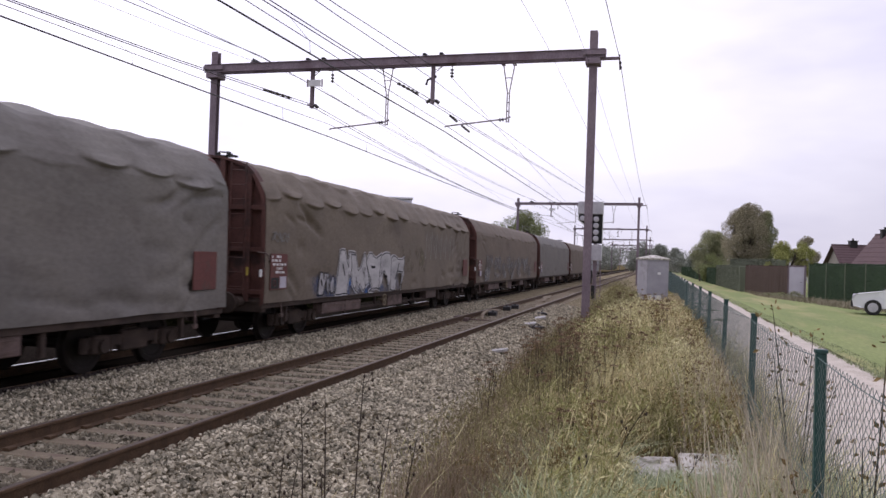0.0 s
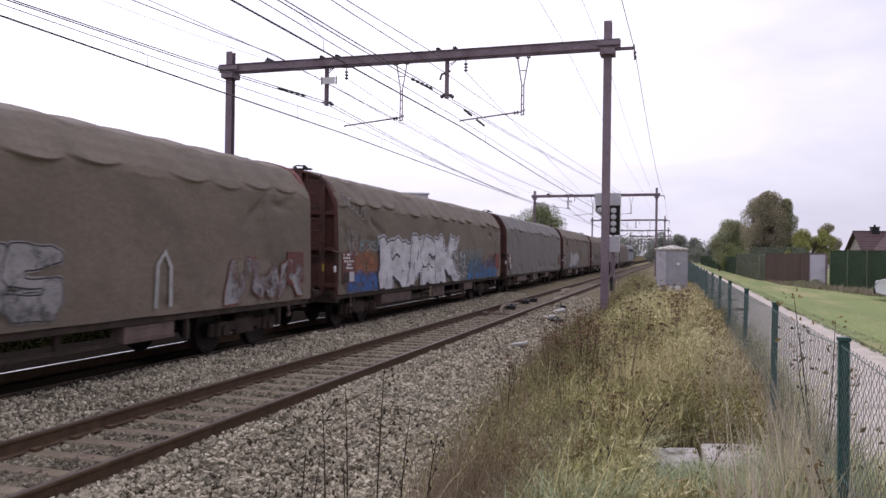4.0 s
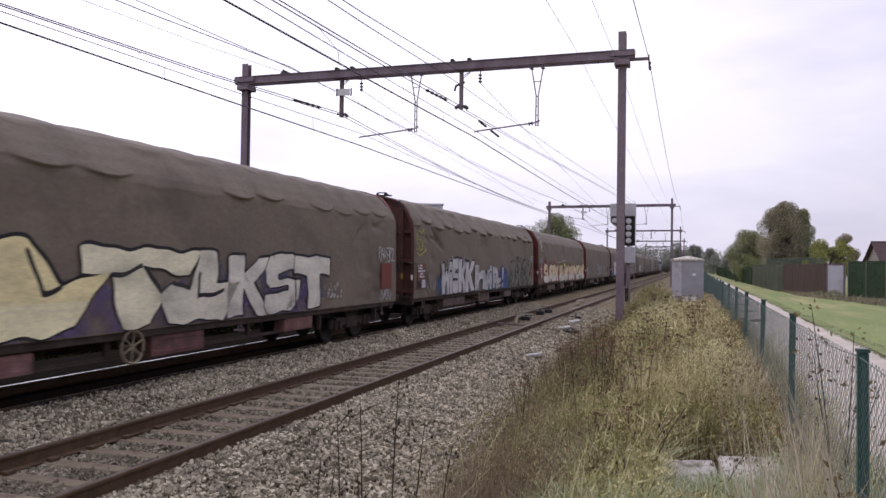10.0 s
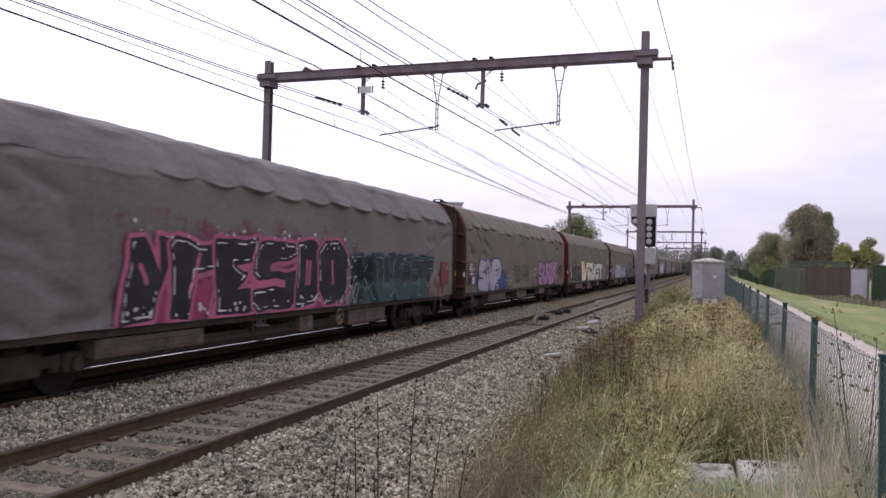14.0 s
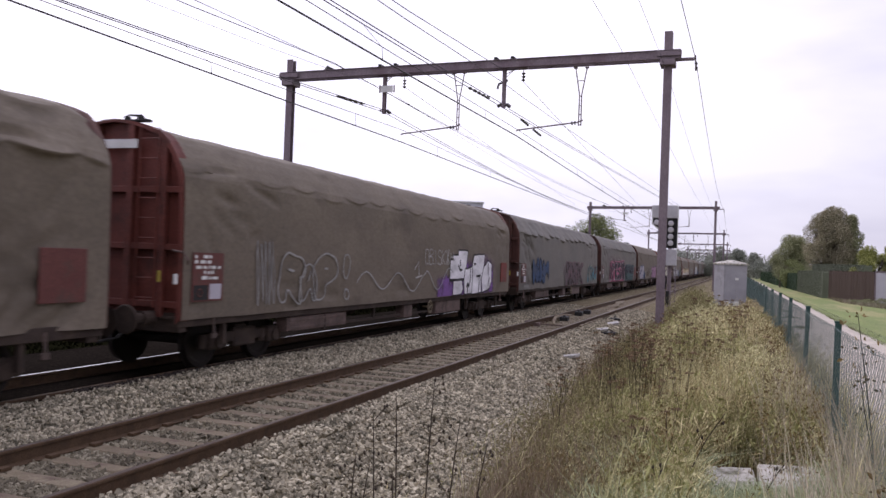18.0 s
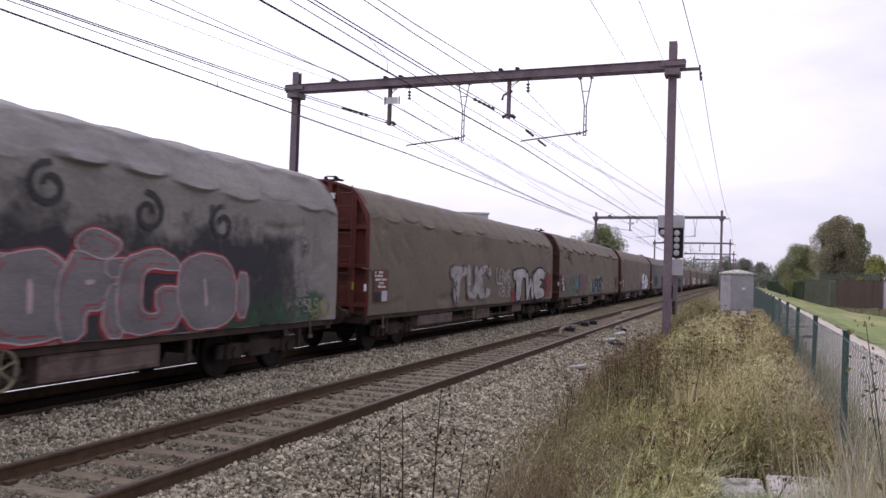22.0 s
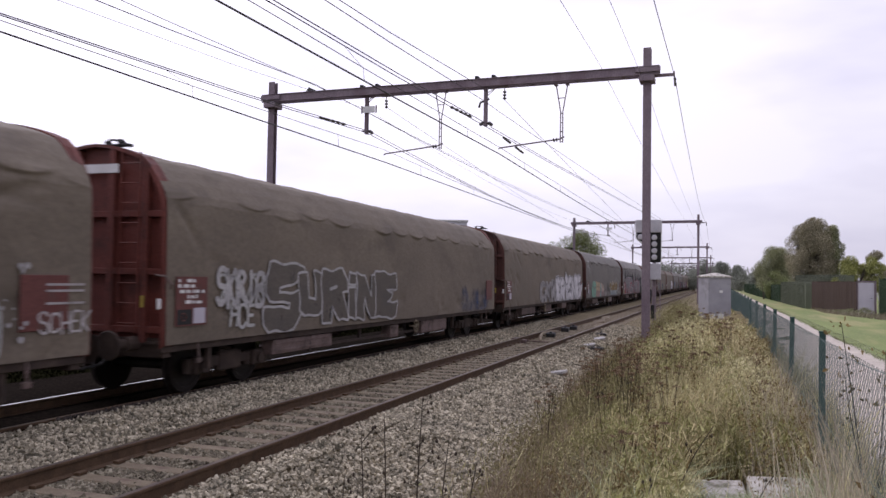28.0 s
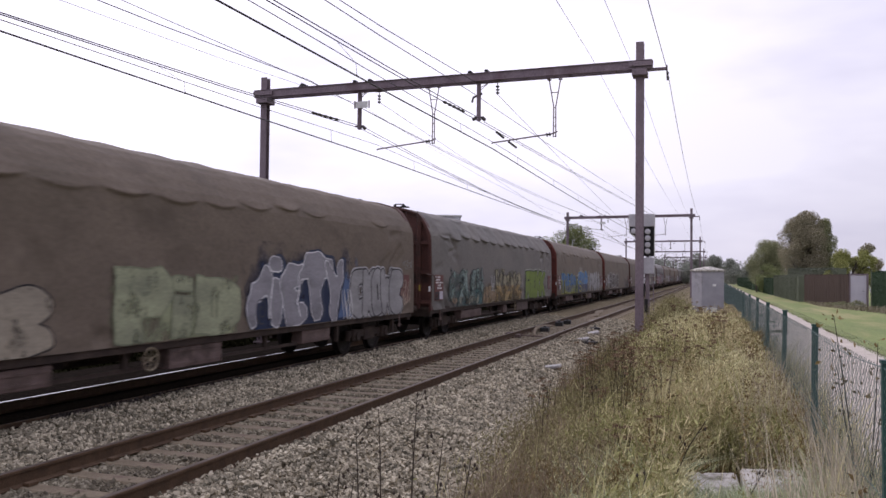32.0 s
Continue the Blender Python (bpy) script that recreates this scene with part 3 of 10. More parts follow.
for k in (-1, 1, 2, 3, 4, 5, 6):
    copy_thing(first_gantry, pose(0, G_Y0 + k * G_STEP, 0))

# ---------------- overhead wires ----------------
SPANS = [(G_Y0 + k * G_STEP, G_Y0 + (k + 1) * G_STEP) for k in range(-1, 6)]


def sagging(x0, z, sag, spans=SPANS, x1=None, k=8):
    pts = []
    for i, (a, c) in enumerate(spans):
        for j in range(k):
            u = j / k
            xa, xb = (x0, x1 if x1 is not None else x0)
            xx = xa + (xb - xa) * (u if i % 2 == 0 else 1 - u)
            s = sag[min(i, 1)] if isinstance(sag, tuple) else sag
            pts.append((xx, a + (c - a) * u, z - s * 4 * u * (1 - u)))
    pts.append((x0, spans[-1][1], z))
    return pts


def wire(name, pts, r, label):
    b = Build().tube(pts, r, 5, 0, caps=False)
    return tagged(new(name, b.mesh(name, [M_WIRE], True)), label, "overhead wire", "overhead wires")


def catenary(cx, xm, zc, sc, za, sa, zm, sm, along):
    """Contact wire, auxiliary wire and a pair of carrying wires over one track, with droppers; sags before and after the first gantry."""
    k = thing("catenary_line", "dark contact wire hung by droppers from thinner carrying wires", "overhead line", "catenary lines")
    part("contact_wire", Build().tube(sagging(cx, zc, sc), 0.016, 5, 0, False).mesh("contact_wire", [M_WIRE]), k)
    part("auxiliary_wire", Build().tube(sagging(cx - 0.03, za, sa), 0.008, 5, 0, False).mesh("auxiliary_wire", [M_WIRE]), k)
    for d, e in ((0, 0), (0.12, 0.03)):
        part("carrying_wire", Build().tube(sagging(xm + d, zm + e, (sm[0] + e * 2, sm[1] + e * 2), along), 0.011, 5, 0, False).mesh("carrying_wire", [M_WIRE]), k)
    for i, (a, c) in enumerate(SPANS[:3]):
        w = min(i, 1)
        for j in range(9):
            u = (j + 0.5) / 9
            y, s = a + (c - a) * u, 4 * u * (1 - u)
            d = Build().tube([(cx, y, zc - sc[w] * s - 0.01), (cx, y, zc - sc[w] * s + 0.05), (cx - 0.02, y, za - sa[w] * s)], [0.016, 0.005, 0.004], 5)
            part("dropper", d.mesh("dropper", [M_WIRE]), k)
            if j % 3 == 1 and i < len(along):
                part("dropper", Build().tube([(cx - 0.03, y, za - sa[w] * s), (xm, y, zm - sm[w] * s)], 0.0035, 4).mesh("dropper", [M_WIRE]), k)
    return k


catenary(-6.0, -6.4, 5.62, (0.21, 0.13), 5.83, (0.15, 0.03), 6.42, (0.47, 0.4), SPANS[:1])
catenary(-9.58, -10.2, 5.50, (0.165, 0.03), 5.88, (0.45, 0.30), 6.42, (0.81, 0.66), SPANS)
for d in (0.0, 0.12):
    wire("carrying_wire", [(-6.4 + d, G_Y0, 6.42), (-6.25 + d, 32, 6.6), (-5.95 + d, 50, 7.06), (-5.5 + d, 79.7, 7.8)], 0.010, "carrying wire that climbs to its anchor on the next gantry")
wire("feeder_wire", sagging(-11.95, 8.0, (0.88, 0.36)), 0.012, "dark feeder wire clamped on top of the crossbeam")
wire("feeder_wire", sagging(-11.85, 7.92, (0.40, 0.22)), 0.009, "thin feeder wire clamped on top of the crossbeam")
wire("upper_wire", sagging(-10.2, 7.14, (1.06, 0.8)), 0.005, "faint thin wire under the crossbeam")
wire("upper_wire", sagging(-6.5, 7.2, 0.68, SPANS[:1]), 0.010, "thin wire held by a drop post bracket")
wire("upper_wire", [(-6.5, G_Y0, 7.2), (-6.4, 24.8, 7.16), (-6.0, 42.5, 7.36), (-5.5, 60, 7.58), (-5.04, 79.7, 7.83)], 0.009, "thin wire drawn across to the next gantry")
wire("upper_wire", sagging(-6.51, 7.57, 1.04, SPANS[:1]), 0.010, "thin wire passing over the crossbeam")
wire("earth_wire", sagging(-1.16, 7.55, 0.8), 0.009, "thin dark earth wire on the gantry arm")
wire("upper_wire", sagging(-3.2, 8.08, (0.45, 0.2)), 0.006, "faint thin wire laid over the crossbeam")
wire("upper_wire", sagging(-1.92, 7.36, 0.45), 0.005, "faint thin wire fixed to the posts")
wire("anchor_wire", [(-5.88, G_Y0, 7.19), (-6.87, 42, 7.39), (-7.85, 61, 7.62), (-8.81, 79.7, 7.85)], 0.008, "thin wire slanting away from an insulator")
wire("anchor_wire", [(-9.56, G_Y0, 7.17), (-11.4, 42, 7.38), (-13.2, 61, 7.62), (-14.97, 79.7, 7.88)], 0.008, "thin wire slanting away from an insulator")
for p, q in (((-10.1, 19.4, 6.25), (-10.1, 21.1, 6.36)), ((-6.4, 19.3, 6.32), (-6.4, 21.2, 6.42)), ((-6.4, 24.6, 6.45), (-6.4, 25.6, 6.42)), ((-6.4, 26.2, 6.4), (-6.4, 27.4, 6.37))):
    b = Build()
    insulator(b, p, q, 0.042, 5)
    piece("section_insulator", b, M_INSUL, "dark insulator string set in a carrying wire", "insulator", group="section insulators")

# ---------------- signal ----------------


def signal():
    s = thing("railway_signal", "grey-backed colour light signal on a mast beside the near track", "railway signal", at=pose(-2.42, 30, 0))
    b = Build().box((-0.45, 0.0, 3.78), (0.45, 0.45, 4.24), 0.02)
    part("top_box", b.mesh("top_box", [M_GALV]), s, "pale grey metal box")
    v = [(-0.42, 3.78), (0.44, 3.78), (0.44, 2.72), (0.06, 2.72), (0.06, 3.28), (-0.06, 3.28), (-0.42, 3.58)]
    n = len(v)
    b = Build().add([(x, y, z) for y in (0.08, 0.16) for x, z in v], [tuple(range(n)), tuple(range(2 * n - 1, n - 1, -1))] + [(i, (i + 1) % n, n + (i + 1) % n, n + i) for i in range(n)])
    part("signal_plate", b.mesh("signal_plate", [M_BLACK]), s, "black L-shaped plate")
    b = Build().tube([(-0.44, 0.07, 3.6), (-0.07, 0.07, 3.27)], 0.025, 4).tube([(0.455, 0.07, 3.78), (0.455, 0.07, 2.72)], 0.015, 4).tube([(-0.44, 0.07, 3.78), (-0.44, 0.07, 3.6)], 0.012, 4)
    part("plate_edge", b.mesh("plate_edge", [M_WHITE]), s, "white edging")
    lamp = Build()
    lamp.ring((0, 0.02, 0), (0, 1, 0), 0.108, 0.014, 16)
    lamp.tube([(0, 0.07, 0), (0, -0.03, 0), (0, -0.05, 0)], [0.1, 0.1, 0.06], 14, 1)
    lm = lamp.mesh("lamp", [M_BLACK, M_GALV])
    for x, z in ((-0.27, 3.62), (0.22, 3.6), (0.22, 3.37), (0.22, 3.13), (0.22, 2.9)):
        part("lamp", lm, s, "unlit hooded lamp", at=pose(x, 0, z))
    b = Build().box((0.05, 0.02, 2.1), (0.44, 0.3, 2.68), 0.015)
    part("lower_box", b.mesh("lower_box", [M_GALV]), s, "pale grey metal box")
    b = Build().tube([(0.2, 0.3, -0.3), (0.2, 0.3, 4.0)], 0.07, 10)
    for z in range(9):
        b.tube([(0.0, 0.42, 0.2 + z * 0.25), (0.4, 0.42, 0.2 + z * 0.25)], 0.012, 5)
    for x in (0.0, 0.4):
        b.tube([(x, 0.42, -0.2), (x, 0.42, 2.6)], 0.016, 5)
    part("mast", b.mesh("mast", [M_STEEL]), s, "steel mast with a ladder")
    b = Build().box((0.02, 0.1, 1.3), (0.12, 0.18, 1.75), 0.01).box((0.1, 0.1, 0.7), (0.22, 0.18, 1.2), 0.01)
    part("cable_box", b.mesh("cable_box", [M_BLACK]), s)
    return s


signal()

# ---------------- relay cabinet ----------------


def cabinet():
    c = thing("relay_cabinet", "grey steel trackside relay cabinet with a hipped lid", "cabinet", at=pose(-0.2, 37.0, 0.25, 0, 0, 26))
    b = Build().box((-0.5, -0.5, 0.12), (0.5, 0.5, 2.0), 0.015)
    part("body", b.mesh("body", [M_CAB]), c)
    b = Build()
    b.add([(x, y, z) for z, w in ((2.0, 0.55), (2.06, 0.55), (2.2, 0.08)) for x, y in ((-w, -w), (w, -w), (w, w), (-w, w))],
          [(0, 1, 2, 3)] + [(k * 4 + i, k * 4 + (i + 1) % 4, k * 4 + 4 + (i + 1) % 4, k * 4 + 4 + i) for k in range(2) for i in range(4)] + [(8, 9, 10, 11)])
    part("lid", b.mesh("lid", [M_LID]), c, "weathered overhanging hipped lid")
    b = Build().box((-0.6, -0.6, -0.1), (0.6, 0.6, 0.12), 0.02)
    part("plinth", b.mesh("plinth", [M_CONC]), c, "pale concrete plinth")
    b = Build().box((-0.02, -0.525, 1.36), (0.12, -0.506, 1.46))
    part("plate", b.mesh("plate", [M_WHITE]), c, "small white plate")
    b = Build().box((0.502, 0.1, 1.1), (0.53, 0.28, 1.2))
    part("handle", b.mesh("handle", [M_WHITE]), c, "pale handle")
    for x in (-0.42, -0.02):
        b = Build().box((x - 0.13, -0.66, 0.2), (x + 0.13, -0.602, 0.46), 0.01)
        part("base_plate", b.mesh("base_plate", [M_WHITE]), c, "white plate at the foot")
    b = Build().box((-0.47, -0.505, 0.2), (-0.01, -0.501, 1.9)).box((0.01, -0.505, 0.2), (0.47, -0.501, 1.9))
    part("door", b.mesh("door", [M_CAB]), c)
    return c


cabinet()

# ---------------- the train ----------------
PITCH, BODY = 20.9, 19.3
FIRST, LAST = -3, 19


def train_y(t):
    """Where the near corner of wagon 0 stands at t seconds."""
    u = t / 32
    return 15.80 + u * (354.7346 + u * (42.6942 + u * (-182.7149 + u * (341.6801 + u * (-223.481 + u * 50.8232)))))


SECTION = [(1.43, 0.92), (1.435, 1.3), (1.43, 1.8), (1.42, 2.3), (1.412, 2.7), (1.404, 2.98), (1.392, 3.16), (1.345, 3.30), (1.24, 3.52), (1.10, 3.73), (0.96, 3.86), (0.72, 3.95), (0.43, 4.03), (0.2, 4.07), (0, 4.085)]


def side_x(z):
    return float(np.interp(z, [p[1] for p in SECTION], [p[0] for p in SECTION]))


def tarp_mesh(seed, slack, mat):
    """The tarpaulin over its hoops: it dips between them and hangs in two rows of scalloped folds."""
    rnd = random.Random(seed)
    half = []
    for (xa, za), (xb, zb) in zip(SECTION, SECTION[1:]):
        k = 5 if za < 2.7 else (9 if za < 3.4 else 5)
        half += [(xa + (xb - xa) * i / k, za + (zb - za) * i / k) for i in range(k)]
    half.append(SECTION[-1])
    sec = half + [(-x, z) for x, z in reversed(SECTION[:-1])]
    hoop = 1.2
    offs = [rnd.uniform(-0.08, 0.08) for _ in range(40)]
    amps = [rnd.uniform(0.35, 1.0) for _ in range(40)]
    low_f = [rnd.uniform(0.5, 1.2) if rnd.random() < 0.45 + 0.4 * slack else 0.12 for _ in range(40)]
    top_f = [rnd.uniform(0.4, 1.1) if rnd.random() < 0.4 + 0.35 * slack else 0.15 for _ in range(40)]
    ny = 300
    # creases: taut diagonal folds from the ends, slack ones along the lower hem
    creases = []
    for _ in range(int(22 + 16 * slack)):
        at_end = rnd.random() < 0.6
        y0 = rnd.uniform(0.1, 2.2) if at_end and rnd.random() < 0.5 else (BODY - rnd.uniform(0.1, 2.2) if at_end else rnd.uniform(1, BODY - 1))
        inward = 1 if y0 < BODY / 2 else -1
        creases.append((y0, rnd.uniform(1.1, 3.3) if at_end else rnd.uniform(1.0, 1.5), inward * rnd.uniform(0.4, 1.3), rnd.uniform(-0.9, 0.15) if at_end else rnd.uniform(-0.15, 0.15), rnd.uniform(0.028, 0.06), rnd.uniform(0.055, 0.1)))
    vs = []
    for j in range(ny + 1):
        y = BODY * j / ny
        u = y / hoop + 0.35
        i = int(u)
        arc = math.sin(math.pi * (u - i))
        edge = min(1, y / 0.5, (BODY - y) / 0.5)
        for x, z in sec:
            sg = 1 if x >= 0 else -1
            top = max(0, min(1, (z - 3.3) / 0.5))
            d = (-0.05 * slack * arc * arc * amps[i] - 0.06 * max(0, 1.1 - slack)) * top
            for fz, amp, w, reach in ((3.27 + offs[i] - 0.10 * arc, low_f[i] * 0.115, 0.15, 0.014), (3.82 + offs[i] * 0.4 - 0.06 * arc, top_f[i] * 0.062, 0.10, 0.016)):
                q = z - fz
                d += amp * slack * edge * (0.12 + 0.88 * arc) * (math.exp(-q / w) if q >= 0 else math.exp(q / reach))
            low = max(0, 1 - (z - 0.9) / 0.45)
            d += 0.016 * slack * low * math.sin(u * 5.1 + seed + 2 * noise.noise((y, 0, seed))) + 0.008 * noise.noise((y * 0.9, z * 0.8, seed + sg * 5)) * slack
            d += 0.022 * slack * edge * top * noise.noise((y * 1.6, x * 1.5, seed + 9.0))
            if 2.4 < z < 3.3:
                d += 0.012 * slack * max(0, noise.noise((y * 2.3, z * 2.0 - y, seed + 3.0))) * (z - 2.4)
            if z < 3.4:
                for cy, cz, ly, lz, ca, cw in creases:
                    if abs(y - cy) < 1.6:
                        l2 = ly * ly + lz * lz
                        t = ((y - cy) * ly + (z - cz) * lz) / l2
                        if -0.1 < t < 1.1:
                            q = abs((y - cy) * lz - (z - cz) * ly) / math.sqrt(l2)
                            if q < 3 * cw:
                                d -= ca * max(0.75, slack) * math.exp(-(q / cw) ** 2) * max(0, 1 - abs(2 * t - 1) ** 3)
            nx, nz = (sg, 0.1) if z < 3.3 else (x * 0.55, 0.85)
            ln = math.hypot(nx, nz)
            vs.append((x + nx / ln * d, y, z + nz / ln * d + (0.025 * slack * noise.noise((y * 0.8, 0, seed)) if z < 1.0 else 0)))
    n = len(sec)
    i = (np.arange(ny)[:, None] * n + np.arange(n - 1)[None]).ravel()
    return raw_mesh("tarpaulin", vs, np.stack([i, i + n, i + n + 1, i + 1], 1), [mat], True)


TARP_CACHE = {}


def tarp(kind, slack):
    key = (kind, slack)
    if key not in TARP_CACHE:
        TARP_CACHE[key] = tarp_mesh(len(TARP_CACHE) * 3 + 2, slack, M_TARP[kind])
    return TARP_CACHE[key]


def end_wall_mesh(mat):
    """A ribbed steel end wall that follows the hoop's outline."""
    b = Build()
    sec = [(x - 0.012 if x > 0 else x, z - 0.01) for x, z in SECTION if z < 4.09]
    sec = sec + [(-x, z) for x, z in reversed(sec[:-1])]
    n = len(sec)
    b.add([(x, y, z) for y in (0.10, 0.14) for x, z in sec], [tuple(range(n)), tuple(range(2 * n - 1, n - 1, -1))] + [(i, (i + 1) % n, n + (i + 1) % n, n + i) for i in range(n)])
    # rim hoop
    for (xa, za), (xb, zb) in zip(sec, sec[1:]):
        b.add([(xa, -0.03, za), (xb, -0.03, zb), (xb * 0.945, -0.03, zb - 0.05), (xa * 0.945, -0.03, za - 0.05), (xa, 0.2, za), (xb, 0.2, zb), (xb * 0.945, 0.2, zb - 0.05), (xa * 0.945, 0.2, za - 0.05)],
              [(0, 1, 2, 3), (4, 7, 6, 5), (0, 4, 5, 1), (3, 2, 6, 7)])
    for x, w in ((-1.0, 0.05), (-0.35, 0.06), (0.35, 0.06), (1.0, 0.05)):
        b.box((x - w, -0.02, 0.95), (x + w, 0.10, 3.72 if abs(x) > 0.8 else 3.98), 0.008)
    for z in (1.15, 2.05, 2.95):
        b.box((-1.36, 0.0, z - 0.05), (1.36, 0.10, z + 0.05), 0.008)
    return b.mesh("end_wall", [mat])


def ladder_mesh(mat):
    b = Build()
    for x in (0.62, 0.98):
        b.tube([(x, -0.12, 1.1), (x, -0.12, 3.9)], 0.018, 5)
    for k in range(9):
        b.tube([(0.62, -0.12, 1.25 + k * 0.31), (0.98, -0.12, 1.25 + k * 0.31)], 0.012, 5)
    return b.mesh("ladder", [mat])


def bogie_meshes():
    b = Build()
    for s in (-1, 1):
        x = s * 1.03
        b.box((x - 0.05, -1.25, 0.42), (x + 0.05, 1.25, 0.60), 0.02)
        b.box((x - 0.07, -0.35, 0.32), (x + 0.07, 0.35, 0.66), 0.03)
        for y in (-0.9, 0.9):
            b.box((x - 0.1, y - 0.2, 0.33), (x + 0.12, y + 0.2, 0.62), 0.03)
            b.tube([(x + s * 0.05, y, 0.46), (x + s * 0.17, y, 0.46)], 0.11, 10)
            for d in (-0.3, 0.3):
                b.tube([(x, y + d, 0.36), (x, y + d, 0.6)], 0.07, 8)
    b.box((-1.0, -0.2, 0.4), (1.0, 0.2, 0.72), 0.03)
    frame_mesh = b.mesh("bogie_frame", [M_UNDER])
    w = Build()
    for x in (-0.7525, 0.7525):
        prof = [(-0.07, 0.0), (-0.07, 0.40), (-0.065, 0.485), (-0.045, 0.485), (-0.035, 0.46), (0.06, 0.452), (0.065, 0.38), (0.03, 0.34), (0.02, 0.14), (0.05, 0.12), (0.05, 0.0)]
        sx = 1 if x > 0 else -1
        n = 24
        vs = [(x + sx * a, r * math.cos(2 * math.pi * k / n), r * math.sin(2 * math.pi * k / n)) for a, r in prof for k in range(n)]
        fs = [(i * n + k, i * n + (k + 1) % n, (i + 1) * n + (k + 1) % n, (i + 1) * n + k) for i in range(len(prof) - 1) for k in range(n)]
        w.add(vs, fs)
    w.tube([(-0.75, 0, 0), (0.75, 0, 0)], 0.08, 10)
    return frame_mesh, w.mesh("wheelset", [M_WHEEL])


BOGIE_FRAME, WHEELSET = bogie_meshes()


def underframe_mesh():
    b = Build()
    for s in (-1, 1):
        b.box((s * 1.33 - 0.05, 0.0, 0.80), (s * 1.33 + 0.05, BODY, 0.98), 0.01)
        b.box((s * 0.45 - 0.06, 0.0, 0.70), (s * 0.45 + 0.06, BODY, 0.98))
    b.box((-1.3, 0.0, 0.93), (1.3, BODY, 0.97))
    for y in (0.05, BODY - 0.25):
        b.box((-1.35, y, 0.72), (1.35, y + 0.2, 1.02), 0.01)
    for k in range(14):
        y = 0.9 + k * (BODY - 1.8) / 13
        b.box((-1.3, y - 0.04, 0.8), (1.3, y + 0.04, 0.93))
    return b.mesh("underframe", [M_UNDER])


def sidebeam_meshes():
    """Side rails with brackets, and the air tank, slung under the frame."""
    out = []
    for s in (-1, 1):
        b = Build().box((s * 1.22 - 0.02, 5.6, 0.50), (s * 1.22 + 0.02, 13.4, 0.56))
        for y in (5.6, 7.6, 9.6, 11.6, 13.4):
            b.box((s * 1.22 - 0.03, y - 0.05, 0.5), (s * 1.22 + 0.03, y + 0.05, 0.85))
        out.append(("side_rail", b.mesh("side_rail", [M_UNDER])))
        for y in (1.3, 4.9, 14.6, 18.0):
            out.append(("bracket", Build().box((s * 1.3 - 0.04, y - 0.04, 0.45), (s * 1.3 + 0.04, y + 0.04, 0.85)).mesh("bracket", [M_UNDER])))
    out.append(("air_tank", Build().tube([(-0.4, 8.0, 0.62), (-0.4, 9.6, 0.62)], 0.2, 10).mesh("air_tank", [M_UNDER])))
    return out


def lever_meshes():
    """Brake and lashing levers at the ends and along the sole bar."""
    out = [(Build().box((1.37, -0.16, 1.48), (1.42, -0.1, 1.64), 0.01).mesh("lever", [M_WHITE]), "white lever"),
           (Build().box((1.05, -0.14, 1.5), (1.1, -0.1, 1.68), 0.01).mesh("lever", [M_YELLOW]), "yellow lever")]
    for y in (0.9, BODY - 1.0):
        b = Build().tube([(1.38, y, 0.92), (1.41, y, 0.62)], 0.025, 6).box((1.37, y - 0.06, 0.58), (1.43, y + 0.06, 0.66), 0.01)
        out.append((b.mesh("lever", [M_BOXGREY]), "pale drain lever"))
    b = Build().tube([(1.3, -0.1, 2.0), (1.5, -0.12, 1.98), (1.56, -0.05, 1.86), (1.5, 0.02, 1.8)], 0.02, 6)
    out.append((b.mesh("lever", [M_BOXGREY]), "curved grab handle"))
    return out


def box_mesh(y0, y1, z0, z1, mat=None):
    b = Build().box((1.08, y0, z0), (1.34, y1, z1), 0.015)
    for y in (y0 + 0.12, (y0 + y1) / 2, y1 - 0.12):
        b.box((1.10, y - 0.03, z1), (1.32, y + 0.03, 0.92), 0.006)
    b.box((1.342, y0 + 0.08, z0 + 0.05), (1.352, y1 - 0.08, z0 + 0.09), 0.003).box((1.342, y0 + 0.08, z1 - 0.09), (1.352, y1 - 0.08, z1 - 0.05), 0.003)
    return b.mesh("equipment_box", [mat or M_BOXGREY])


def handwheel_mesh(r):
    b = Build().ring((1.42, 0, 0), (1, 0, 0), r, 0.092 * r, 18)
    for k in range(3):
        a = k * math.pi / 3 + 0.4
        b.tube([(1.42, r * math.cos(a), r * math.sin(a)), (1.42, -r * math.cos(a), -r * math.sin(a))], 0.06 * r, 5)
    b.tube([(1.2, 0, 0), (1.43, 0, 0)], 0.03, 6)
    return b.mesh("handwheel", [M_SLEEPER])


def buffer_mesh():
    b = Build()
    b.tube([(0, 0.02, 0), (0, -0.25, 0)], 0.11, 10).tube([(0, -0.25, 0), (0, -0.58, 0)], 0.075, 10).tube([(0, -0.58, 0), (0, -0.61, 0)], [0.23, 0.21], 14)
    return b.mesh("buffer", [M_UNDER])


def coupling_mesh():
    b = Build().tube([(0, 0, 0), (0, -0.3, -0.02), (0, -0.55, -0.12), (0, -0.78, -0.04)], 0.035, 6)
    b.tube([(0.5, 0.0, -0.05), (0.5, -0.3, -0.3), (0.4, -0.62, -0.35), (0.3, -0.8, -0.2)], 0.025, 6)
    return b.mesh("coupling", [M_BLACK])


